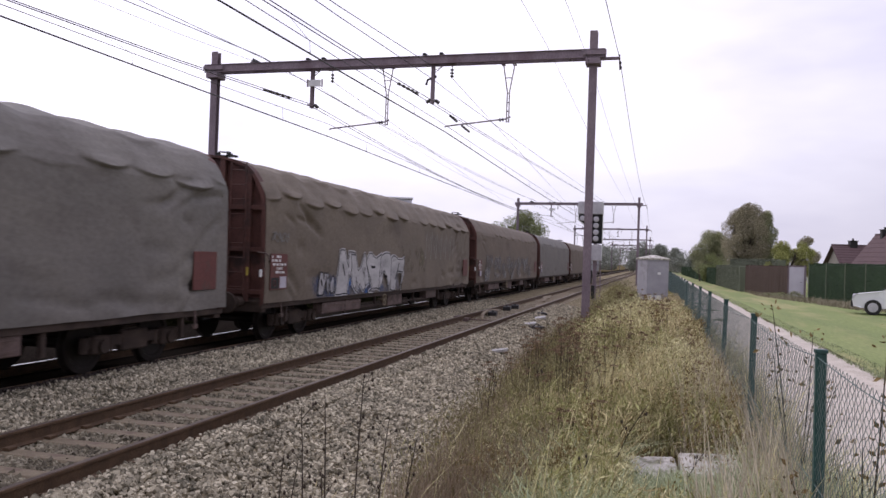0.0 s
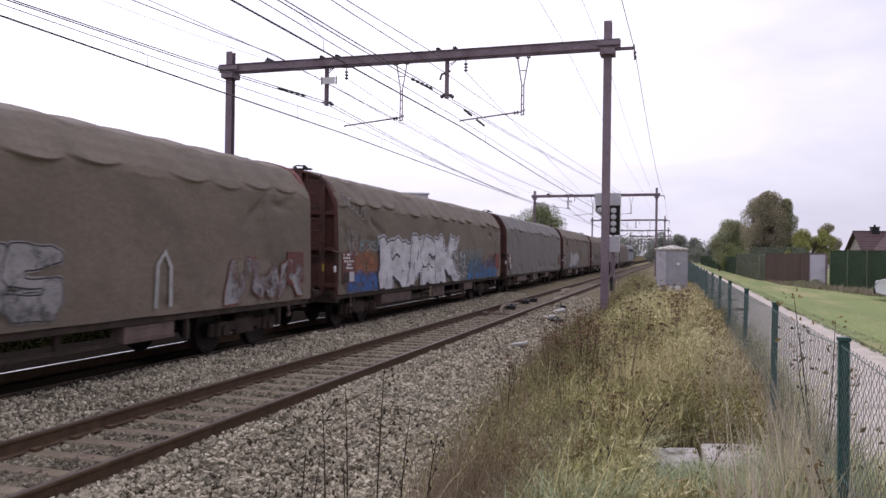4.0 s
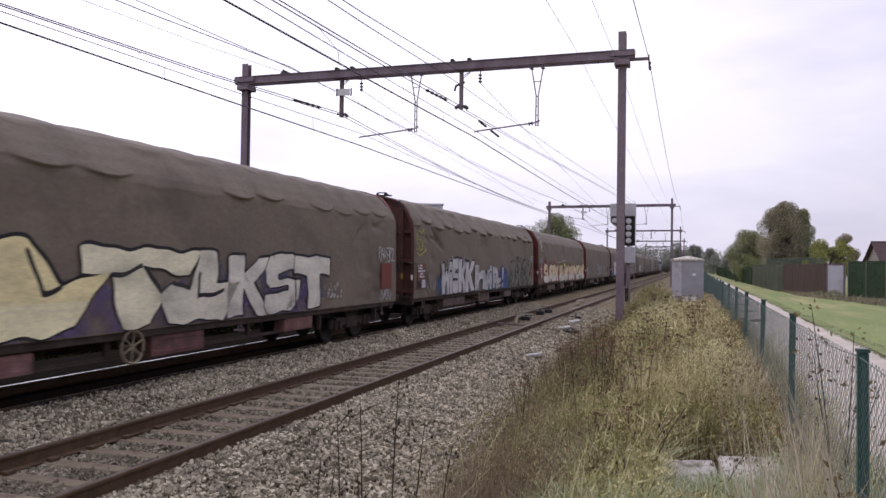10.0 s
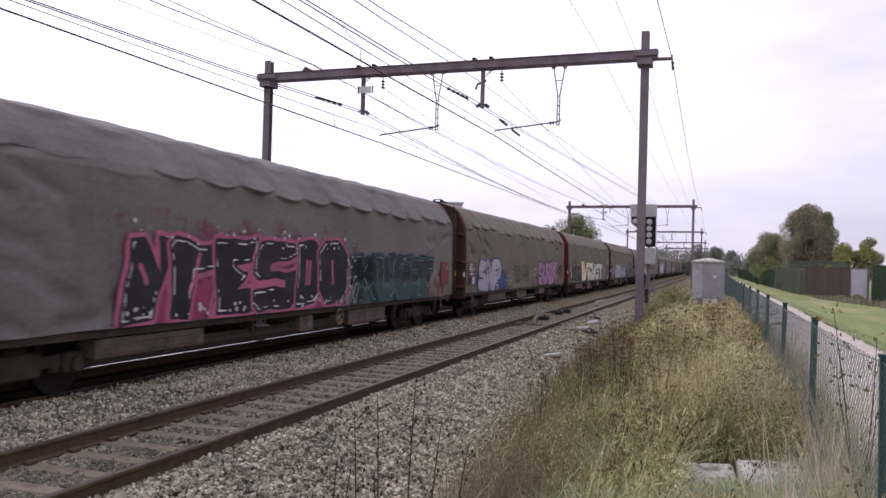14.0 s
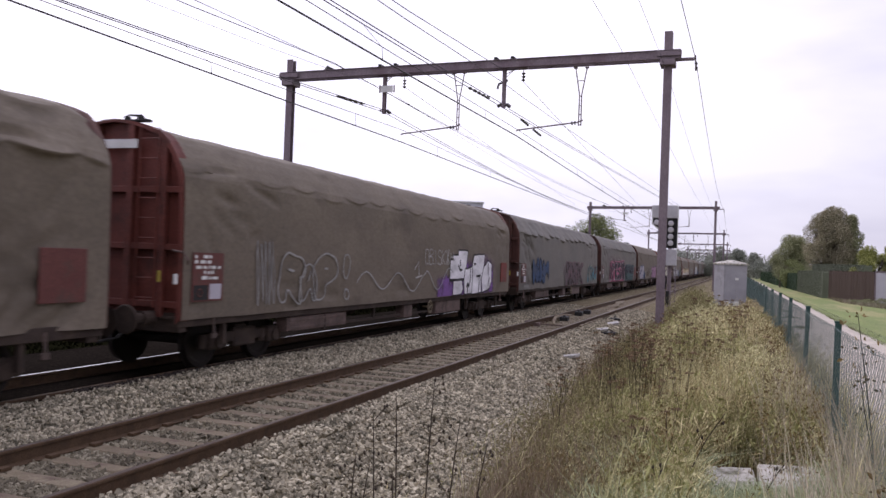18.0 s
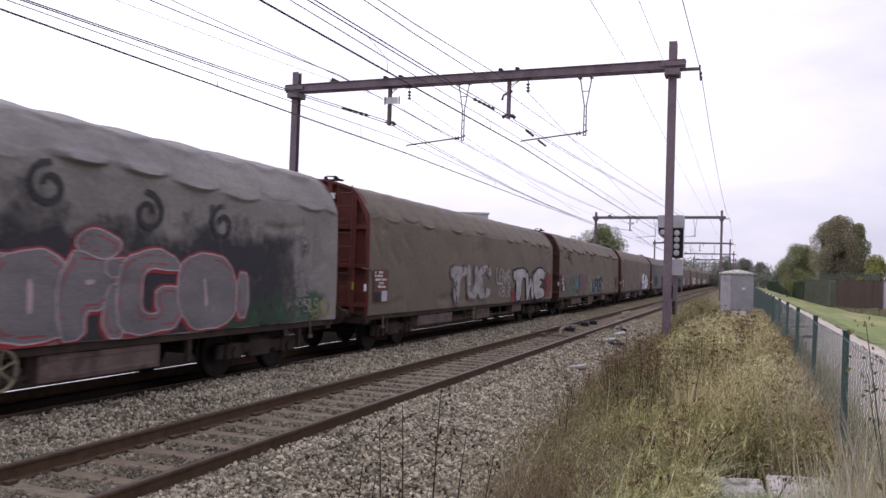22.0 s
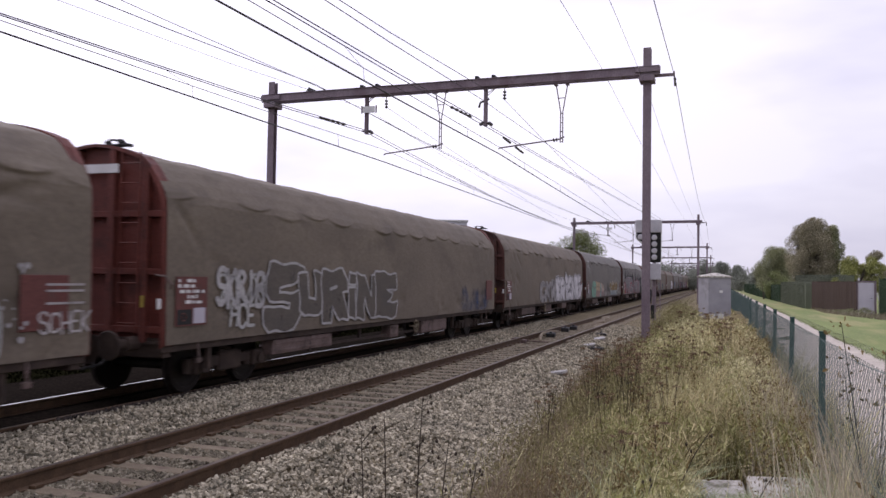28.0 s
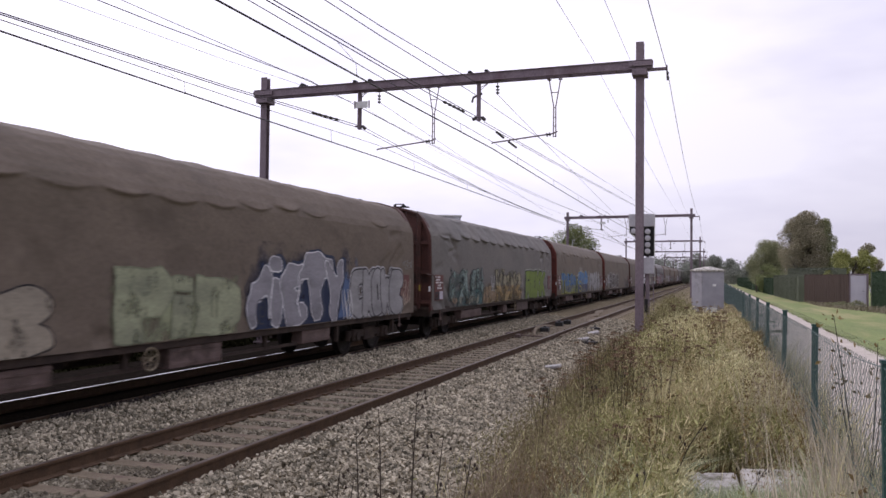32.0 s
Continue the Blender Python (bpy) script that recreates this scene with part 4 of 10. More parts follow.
def roof_latch_mesh():
    """The locking gear on the roof's end: a base bar, two lugs and a bent catch."""
    b = Build().box((0.1, 0.02, 4.03), (0.62, 0.16, 4.07), 0.01)
    b.box((0.14, 0.03, 4.05), (0.2, 0.15, 4.13), 0.012).box((0.4, 0.02, 4.03), (0.47, 0.16, 4.12), 0.012)
    b.tube([(0.16, 0.09, 4.12), (0.24, 0.05, 4.14), (0.34, 0.05, 4.13), (0.44, 0.1, 4.14), (0.5, 0.1, 4.08), (0.6, 0.1, 4.03)], 0.018, 6)
    return b.mesh("roof_latch", [M_BLACK])


def data_panel_mesh():
    """Brown plate with rows of unreadable lettering, a round mark and a lilac-white card."""
    x = side_x(1.6) + 0.014
    b = Build().box((x, 0.2, 1.2), (x + 0.01, 1.02, 1.98), 0)
    x += 0.014
    rr = random.Random(4)
    for r in range(5):
        y = 0.24 + rr.uniform(0, 0.06)
        while y < 0.92:
            w = rr.uniform(0.04, 0.15)
            if rr.random() < 0.72:
                b.box((x - 0.004, y, 1.89 - r * 0.085), (x, min(0.99, y + w), 1.935 - r * 0.085 + rr.uniform(0, 0.015)), 0, 1)
            y += w + rr.uniform(0.02, 0.07)
    b.box((x - 0.004, 0.66, 1.23), (x, 0.97, 1.48), 0, 2).box((x - 0.006, 0.24, 1.22), (x - 0.002, 0.62, 1.46), 0, 3)
    b.ring((x, 0.4, 1.34), (1, 0, 0), 0.06, 0.010, 12)
    return b.mesh("data_panel", [M_PANEL, M_WHITE, M_DOOR, M_BLACK])


def red_panel_mesh(mat):
    b = Build().box((side_x(1.8) + 0.012, BODY - 1.2, 1.28), (side_x(1.8) + 0.03, BODY - 0.42, 1.98), 0.006)
    return b.mesh("end_panel", [mat])


UNDERFRAME, SIDEBEAM, LEVERS = underframe_mesh(), sidebeam_meshes(), lever_meshes()
HANDWHEEL, SMALLWHEEL, BUFFER, COUPLING, LATCH, DATAPANEL = handwheel_mesh(0.25), handwheel_mesh(0.17), buffer_mesh(), coupling_mesh(), roof_latch_mesh(), data_panel_mesh()
BOXES = {7.95: [box_mesh(3.35, 6.1, 0.50, 0.78), box_mesh(8.5, 9.95, 0.46, 0.80), box_mesh(12.9, 14.2, 0.52, 0.82)],
         11.0: [box_mesh(3.35, 5.9, 0.50, 0.78), box_mesh(11.65, 13.9, 0.44, 0.80), box_mesh(9.3, 9.85, 0.46, 0.78)]}
RED_BOXES = [box_mesh(3.35, 6.1, 0.50, 0.78, M_BOXRED), box_mesh(8.5, 9.95, 0.46, 0.80, M_BOXRED), box_mesh(12.9, 14.2, 0.52, 0.82, M_BOXRED)]
ENDS = {k: end_wall_mesh(m) for k, m in M_END.items()}
LADDERS = {k: ladder_mesh(m) for k, m in M_END.items()}
REDPANELS = [red_panel_mesh(M_REDPANEL), red_panel_mesh(M_PANEL)]
CARD = Build().box((-0.28, -0.045, 3.6), (0.5, -0.035, 3.74)).mesh("end_card", [M_WHITE])


def wagon(label, kind=0, slack=1.0, end="dark", panel=1, card=False, wheel_y=7.95, red_boxes=False, big_wheel=False):
    w = thing("covered_wagon", label, "freight wagon", "wagons of the train")
    tp = part("tarpaulin", tarp(kind, slack), w)
    part("underframe", UNDERFRAME, w, "black dusty steel underframe")
    for nm, me in SIDEBEAM:
        part(nm, me, w)
    for y, turn in ((0.0, 0), (BODY, 180)):
        e = part("end_wall", ENDS[end], w, "", pose(0, y, 0, 0, 0, turn))
        part("ladder", LADDERS[end], e)
        if card and not turn:
            part("end_card", CARD, e, "white strip at the top")
    for y in (2.3, BODY - 2.3):
        bo = part("bogie", BOGIE_FRAME, w, "dark bogie with two axles", pose(0, y, 0))
        for d in (-0.9, 0.9):
            part("wheelset", WHEELSET, bo, "", pose(0, d, 0.455))
    for y, turn in ((0.0, 0), (BODY, 180)):
        for x in (-0.875, 0.875):
            part("buffer", BUFFER, w, "", pose(x, y, 1.04 - 0.1, 0, 0, turn))
        part("coupling", COUPLING, w, "", pose(0, y, 0.92, 0, 0, turn))
        part("roof_latch", LATCH, w, "", pose(0, y, 0, 0, 0, turn))
    for bx in RED_BOXES if red_boxes else BOXES[wheel_y]:
        part("equipment_box", bx, w, "faded red box under the frame" if red_boxes else "dirty grey box under the frame")
    part("handwheel", HANDWHEEL if big_wheel else SMALLWHEEL, w, "spoked brake handwheel", pose(0, wheel_y, 0.68))
    for me, lb in LEVERS:
        part("lever", me, w, lb)
    part("data_panel", DATAPANEL, w, "brown data panel with white lettering")
    if panel < 2:
        part("end_panel", REDPANELS[0 if panel else 1], w, "red panel" if panel else "faded brown panel")
    return w, tp

# ---------------- sprayed lettering on the tarpaulins ----------------
PAINTS = {}


def paint(rgb, wear=0.30, name="spray_paint"):
    """Thin matt spray paint, worn through in spots (higher wear: more cloth shows)."""
    key = (rgb, wear)
    if key not in PAINTS:
        m = material(name, [tuple(c * 0.5 + 0.03 for c in rgb), tuple(c * 0.86 + 0.01 for c in rgb), tuple(min(1, c * 1.1) for c in rgb)], 0.75, scale=2.2, fine=25, bump=0.1, speckle=0.15, spec=0.2, stretch=(1, 0.45, 1.3))
        ns, ln = m.node_tree.nodes, m.node_tree.links
        no = ns.new("ShaderNodeTexNoise")
        no.inputs["Scale"].default_value, no.inputs["Detail"].default_value, no.inputs["Roughness"].default_value = 2.2, 8.0, 0.7
        co = ns.new("ShaderNodeTexCoord")
        ln.new(co.outputs["Object"], no.inputs["Vector"])
        mr = ns.new("ShaderNodeMapRange")
        mr.inputs["From Min"].default_value, mr.inputs["From Max"].default_value = wear + 0.04, wear + 0.2
        ln.new(no.outputs["Fac"], mr.inputs["Value"])
        ln.new(mr.outputs["Result"], ns["Principled BSDF"].inputs["Alpha"])
        PAINTS[key] = m
    return PAINTS[key]


SILVER, WHITE, BLACK = (0.39, 0.38, 0.38), (0.62, 0.61, 0.60), (0.018, 0.016, 0.018)
GREY, BLUE = (0.20, 0.20, 0.19), (0.055, 0.10, 0.22)
SKYBLUE = (0.06, 0.14, 0.34)
# letter skeletons on a 5 x 7 grid: strokes parted by spaces, two digits a corner
GLYPHS = {
    "A": "0016264043 0343", "B": "000636453403 033342413000", "C": "4536160501103041", "D": "00061646411000", "E": "460600 0333 0040", "F": "460600 0333", "G": "45361605011030414323",
    "H": "0006 4640 0343", "I": "2620", "J": "46411000", "K": "0006 460340", "L": "060040", "M": "0006234640", "N": "00064046", "O": "160501103041453616", "P": "0006364534030", "Q": "160501103041453616 3150",
    "R": "00063645340303 0340", "S": "453616050413334241301001", "T": "0646 2620", "U": "060110304146", "V": "062046", "W": "0610233046", "X": "0640 4600", "Y": "0623 4600", "Z": "06460040",
    "2": "05163645440040", "0": "160501103041453616", "!": "3622 2120", "1": "162620", "#": "0512364533241040"}


def strokes(ch, y0, y1, z0, z1, soft):
    """The strokes of one letter in metres on the cloth, rounded off where soft."""
    out = []
    for run in GLYPHS[ch].split():
        p = [(int(run[i]) / 4, int(run[i + 1]) / 6) for i in range(0, len(run) - 1, 2)]
        if soft and len(p) > 2:
            q = [p[0]]
            for (ax, ay), (bx, by) in zip(p, p[1:]):
                q += [(ax * 0.75 + bx * 0.25, ay * 0.75 + by * 0.25), (ax * 0.25 + bx * 0.75, ay * 0.25 + by * 0.75)]
            p = q + [p[-1]]
        out.append([(y0 + (y1 - y0) * u, z0 + (z1 - z0) * v) for u, v in p])
    return out


def cells(b, gy, gz, f, lift, slot, low=None):
    """Lay faces on the cloth wherever f is above nought, with cut edges; low: (slot, height) for what lies below that height."""
    for j in range(len(gz) - 1):
        m = low[0] if low and gz[j] < low[1] else slot
        i = 0
        while i < len(gy) - 1:
            q = (f[j, i], f[j, i + 1], f[j + 1, i + 1], f[j + 1, i])
            ins = [v > 0 for v in q]
            if all(ins):
                k = i + 1
                while k < len(gy) - 1 and f[j, k + 1] > 0 and f[j + 1, k + 1] > 0 and k - i < 12:
                    k += 1
                b.add([on_cloth(gy[i], gz[j], lift), on_cloth(gy[k], gz[j], lift), on_cloth(gy[k], gz[j + 1], lift), on_cloth(gy[i], gz[j + 1], lift)], [(0, 1, 2, 3)], m)
                i = k
                continue
            if any(ins):
                c = [(gy[i], gz[j]), (gy[i + 1], gz[j]), (gy[i + 1], gz[j + 1]), (gy[i], gz[j + 1])]
                poly = []
                for n in range(4):
                    o = (n + 1) % 4
                    if ins[n]:
                        poly.append(c[n])
                    if ins[n] != ins[o]:
                        t = q[n] / (q[n] - q[o])
                        poly.append((c[n][0] + (c[o][0] - c[n][0]) * t, c[n][1] + (c[o][1] - c[n][1]) * t))
                if len(poly) > 2:
                    b.add([on_cloth(y, z, lift) for y, z in poly], [tuple(range(len(poly)))], m)
            i += 1


def reach_of(runs, Y, Z):
    """The distance of each place from the nearest stroke."""
    D = np.full(Y.shape, 9.0)
    for r in runs:
        for (ya, za), (yb, zb) in zip(r, r[1:]):
            t = np.clip(((Y - ya) * (yb - ya) + (Z - za) * (zb - za)) / ((yb - ya) ** 2 + (zb - za) ** 2 + 1e-9), 0, 1)
            D = np.minimum(D, np.hypot(Y - ya - t * (yb - ya), Z - za - t * (zb - za)))
    return D


def swollen(b, runs, reach, lift, step=0.045, wob=0.0, seed=0, slot=0):
    """Fill all that lies within reach of the strokes."""
    ys, zs = [p[0] for r in runs for p in r], [p[1] for r in runs for p in r]
    big = reach + 0.05
    gy, gz = np.arange(min(ys) - big, max(ys) + big + step, step), np.arange(max(0.93, min(zs) - big), max(zs) + big + step, step)
    Y, Z = np.meshgrid(gy, gz)
    Yw = Y + wob * np.sin(Z * 4.3 + seed) + wob * 0.6 * np.sin(Z * 9 + Y * 3 + seed * 2)
    Zw = Z + wob * np.sin(Y * 3.7 + seed * 3) + wob * 0.5 * np.sin(Y * 8.5 - Z * 4 + seed)
    cells(b, gy, gz, reach - reach_of(runs, Yw, Zw), lift, slot)


def on_cloth(y, z, lift):
    return (side_x(z) + 0.026 + lift, y, z)


def spray(k, me, label):
    return part(me.name.split(".")[0], me, TARPS[k], label)


# broad letter bodies on a 10 x 10 grid: outlines joined by +, then after | the lines drawn inside them
FAT = {
    "A": "0029799070635330|4557", "B": "0009698786759471600|2646 2343", "C": "9889290702207092836352433647575896|", "D": "000969979260|3633 4643", "E": "00099996466575644393900|", "F": "0009999646657563434000|",
    "G": "9779290702207091955553624233364767|", "H": "0009393666699990606333300|", "I": "20297970|", "i": "20267670+27297977|", "K": "0009393669995590603430|", 
    "M": "000929567999907075522520|", "N": "00093964699990603530|", "O": "0729699792702002|4643", "P": "0009799795734340|4656", "R": "00097997957590603330|3656", "S": "987919070514646303011070929585353697|", "T": "099996666030360600|",
    "U": "093933636999927020020|", "V": "093954699970300|", "W": "09293447576479998060544430100|", "X": "093956699975906053300034|", "Y": "093956699964603034|", "Z": "0999964393900003560600|", "2": "06287997954393900002564635|",
    "!": "39796444+42626040|", "h": "00093936577795906064443330|", "n": "000636476887807464433330|", "o": "0536566553312102|", "e": "9231100206287886554323|",
    # the two stacked halves of a broad S, an arched R, a hooked T, an arrow tail, a bowl, a dot
    "s": "072718484999857303+2363716020|0373 4655 5565 5657", "y": "2747988070402014|6764524332 4340", "f": "19998563700007|3464 5450 1727", "v": "276998937110040|6865 7462", "l": "09496596715020|485465", "t": "090626305063478699|2647", "k": "496965957010031534|46435374", "b": "00092839475968799980|", "u": "00061627283948475868677989989680|", "j": "0999965750202606|", "d": "0528588582603002|",
    "~": "0029496569996350400|3644", "^": "000819395878997095453010|3357", "%": "07293968999395806120402|3656", "&": "0209293556798592604230|", "$": "00184969979474907053352200|5343"}


def letter(key, y0, y1, z0, z1, soft, tilt, lean):
    """The outlines and the inner lines of one broad letter in metres on the cloth, its corners rounded soft times."""
    def place(s):
        s = s if len(s) % 2 == 0 else s[:-1]
        return [(int(s[i]) / 9, int(s[i + 1]) / 9) for i in range(0, len(s), 2)]

    def cloth(p):
        u, v = p
        return (y0 + (y1 - y0) * (u + lean * (v - 0.5)), z0 + (z1 - z0) * (v + tilt * (u - 0.5)))
    body, inner = FAT[key].split("|")
    polys = []
    for s in body.split("+"):
        p = place(s)
        if len(p) < 3:
            continue
        for _ in range(soft):
            p = [q for a, c in zip(p, p[1:] + p[:1]) for q in ((a[0] * 0.75 + c[0] * 0.25, a[1] * 0.75 + c[1] * 0.25), (a[0] * 0.25 + c[0] * 0.75, a[1] * 0.25 + c[1] * 0.75))]
        polys.append([cloth(q) for q in p])
    return polys, [[cloth(q) for q in place(s)] for s in inner.split()]


def inside(polys, Y, Z):
    """Signed distance to the outlines, below nought within them."""
    S = np.full(Y.shape, 9.0)
    for p in polys:
        odd = np.zeros(Y.shape, bool)
        for (ya, za), (yb, zb) in zip(p, p[1:] + p[:1]):
            if za != zb:
                odd ^= ((za > Z) != (zb > Z)) & (Y < ya + (Z - za) * (yb - ya) / (zb - za))
        S = np.minimum(S, np.where(odd, -1, 1) * reach_of([p + p[:1]], Y, Z))
    return S


def fat(k, rows, fill, edge=None, label="sprayed lettering", rim=0.035, wear=0.25, soft=0, halo=None, halo_rim=0.05, shade=None, drop=(0.07, -0.05), low=None, shine=None, hollow=False, wob=0.02, seed=1, swell=0.0, step=0.04):
    """Broad sprayed letters, rows of (letter, y0, y1, z0, z1): an optional halo and cast block shade behind, an outline, the fill, and glints inside."""
    r = random.Random(seed * 7 + k)
    mats = [paint(halo or fill, wear), paint(shade or fill, wear), paint(edge or fill, wear), paint(fill, wear), paint(low[0] if low else fill, wear), paint(shine or fill, max(0.05, wear - 0.1))]
    for n, (key, y0, y1, z0, z1) in enumerate(rows):
        z0 = max(0.96, z0)
        polys, inner = letter(key, y0, y1, z0, z1, soft, r.uniform(-0.05, 0.05), r.uniform(-0.06, 0.06))
        big = rim + (halo_rim if halo else 0) + (0.12 if shade else 0) + 0.08 + swell
        gy, gz = np.arange(y0 - big, y1 + big, step), np.arange(max(0.93, z0 - big), z1 + big, step)
        Y, Z = np.meshgrid(gy, gz)
        ph = n * 1.7 + seed
        Yw, Zw = Y + wob * np.sin(Z * 5.3 + ph) + wob * 0.5 * np.sin(Z * 11 + Y * 4 + ph), Z + wob * np.sin(Y * 4.7 + ph * 3) + wob * 0.5 * np.sin(Y * 10 - Z * 4 + ph)
        S = inside(polys, Yw, Zw) - swell
        b, up = Build(), 0.0018 * n
        if hollow:
            cells(b, gy, gz, rim / 2 - np.abs(S), 0.004, 2)
        else:
            if halo:
                cells(b, gy, gz, rim + halo_rim - S, 0.0, 0)
            if shade:
                cells(b, gy, gz, rim * 0.5 - inside(polys, Yw - drop[0], Zw - drop[1]), 0.0009, 1)
            if edge:
                cells(b, gy, gz, rim - S, 0.0018 + up, 2)
            cells(b, gy, gz, -S, 0.0027 + up, 3, (4, low[1]) if low else None)
        if inner and edge:
            cells(b, gy, gz, (0.022 if hollow else 0.03 + rim * 0.2) - reach_of(inner, Yw, Zw), 0.0036 + up, 2)
        if shine:
            my, mz = (y0 + y1) / 2, (z0 + z1) / 2
            part_lit = 0.35 + np.sin(Yw * 2.3 + Zw * 3.1 + ph) + (my - Y) * 0.8 + (Z - mz) * 0.6
            cells(b, gy, gz, np.minimum(0.016 - np.abs(S + 0.07), part_lit), 0.0042 + up, 5)
        spray(k, b.mesh("graffiti_letter", mats), label)


def row_of(text, y0, y1, z0, z1, lap=0.06, bounce=0.05, seed=1):
    """Letters side by side between y0 and y1, overlapping a little and off their line."""
    r = random.Random(seed)
    w = (y1 - y0) / len(text)
    h = z1 - z0
    return [(c, y0 + w * i - w * lap, y0 + w * (i + 1) + w * lap, z0 + r.uniform(-0.3, 1) * bounce * h, z1 + r.uniform(-1, 1) * bounce * h) for i, c in enumerate(text)]


def words(k, text, y0, y1, z0, z1, colour, label="thin sprayed tag", bold=0.0, wear=0.25, seed=1, bounce=0.06, soft=True):
    """A tag in single sprayed strokes between y0 and y1."""
    r = random.Random(seed * 7 + k)
    h, w = z1 - z0, (y1 - y0) / len(text)
    for i, ch in enumerate(text):
        if ch == " ":
            continue
        a, d0, d1 = y0 + w * i, r.uniform(-bounce, bounce) * h, r.uniform(-bounce, bounce) * h
        tilt = r.uniform(-0.16, 0.16) * w
        runs = [[(y + tilt * ((z - z0) / h - 0.5), z) for y, z in q] for q in strokes(ch, a, a + w * 0.8, max(0.97, z0 + d0), z1 + d1, soft)]
        reach = max(0.012, h * (0.03 + bold))
        b = Build()
        swollen(b, runs, reach, 0.006, min(0.045, max(0.016, reach * 0.8)), 0.02 * h, i + k)
        spray(k, b.mesh("graffiti_letter", [paint(colour, wear)]), label)


def upright(k, text, y0, y1, z0, z1, colour, label):
    """A thin tag written up the cloth."""
    n, h = len(text), y1 - y0
    for i, ch in enumerate(text):
        w = (z1 - z0) / n
        runs = [[(y1 - (v - z0), z0 + (u - y0)) for u, v in q] for q in strokes(ch, y0 + w * i, y0 + w * (i + 0.85), z0, z0 + h, False)]
        b = Build()
        swollen(b, runs, 0.012, 0.004, 0.016, 0.003, i)
        spray(k, b.mesh("graffiti_letter", [paint(colour, 0.3)]), label)


def line(k, pts, w, colour, label, wear=0.2):
    """One sprayed line through the points (y, z)."""
    b = Build()
    ribbon(b, pts, w, 0.006, 0)
    spray(k, b.mesh("graffiti_stroke", [paint(colour, wear)]), label)


def dots(k, y0, y1, z0, z1, colour, count, label, seed):
    """Round dabs of paint strewn round a piece."""
    r = random.Random(seed)
    b = Build()
    for _ in range(count):
        y, z, s = r.uniform(y0, y1), r.uniform(z0, z1), r.uniform(0.014, 0.045)
        b.add([on_cloth(y + s * math.cos(a * 0.785), z + s * math.sin(a * 0.785), 0.02) for a in range(8)], [tuple(range(8))])
    tagged(spray(k, b.mesh("graffiti_dots", [paint(colour, 0.2)]), label), kind="stuff")


def ribbon(b, pts, w, lift, mi):
    """A flat painted line through the points (y, z)."""
    vs = []
    for i, (y, z) in enumerate(pts):
        ya, za = pts[max(0, i - 1)]
        yb, zb = pts[min(len(pts) - 1, i + 1)]
        d = math.hypot(yb - ya, zb - za) or 1
        ny, nz = -(zb - za) / d * w / 2, (yb - ya) / d * w / 2
        vs += [on_cloth(y + ny, z + nz, lift), on_cloth(y - ny, z - nz, lift)]
    b.add(vs, [(2 * i, 2 * i + 1, 2 * i + 3, 2 * i + 2) for i in range(len(pts) - 1)], mi)


def scribble(k, y0, y1, z0, z1, colour, label="thin unreadable sprayed scrawl", seed=1, loops=5, w=0.022, wear=0.25):
    """A quick handwritten scrawl of loops and strokes."""
    r = random.Random(seed * 17 + k)
    for i in range(loops):
        b = Build()
        cy = y0 + (y1 - y0) * (i + 0.5) / loops
        pts, ph = [], r.uniform(0, 6)
        a, f = r.uniform(0.3, 0.6), r.uniform(0.7, 1.6)
        for j in range(16):
            t = j / 15 * 2 * math.pi
            pts.append((cy + (y1 - y0) / loops * a * math.cos(f * t + ph), (z0 + z1) / 2 + (z1 - z0) * 0.48 * math.sin(t + ph * 0.3) * (1 - 0.25 * math.cos(2 * t + ph))))
        ribbon(b, pts, w, 0.004 + 0.0006 * (i % 3), 0)
        spray(k, b.mesh("graffiti_stroke", [paint(colour, wear)]), label)


def box_tag(k, y0, y1, z0, z1, colour, seed):
    """A small unreadable tag on the face of a box under the frame."""
    r = random.Random(seed)
    lift = 1.357 - side_x(0.6) - 0.026
    b = Build()
    for i in range(5):
        w = (y1 - y0) / 5
        c = y0 + w * (i + 0.5)
        ribbon(b, [(c + w * 0.5 * math.cos(a * 0.7 + r.random()), (z0 + z1) / 2 + (z1 - z0) * 0.45 * math.sin(a * 0.9 + i)) for a in range(7)], 0.028, lift + 0.0008 * (i % 2), 0)
    part("graffiti_stroke", b.mesh("graffiti_stroke", [paint(colour, 0.2)]), TARPS[k].parent, "white unreadable tag on the box")


def rings(k, y0, y1, z0, z1, colour, count, label, w=0.035):
    for i in range(count):
        b = Build()
        cy, cz = y0 + (y1 - y0) * (i + 0.5) / count, z1 - (z1 - z0) * (0.25 + 0.5 * i / max(1, count - 1))
        ribbon(b, [(cy + (y1 - y0) / count * 0.55 * math.cos(t), cz + (z1 - z0) * 0.25 * math.sin(t)) for t in [j * math.pi / 8 for j in range(17)]], w, 0.005 + 0.0006 * i, 0)
        spray(k, b.mesh("graffiti_ring", [paint(colour, 0.2)]), label)


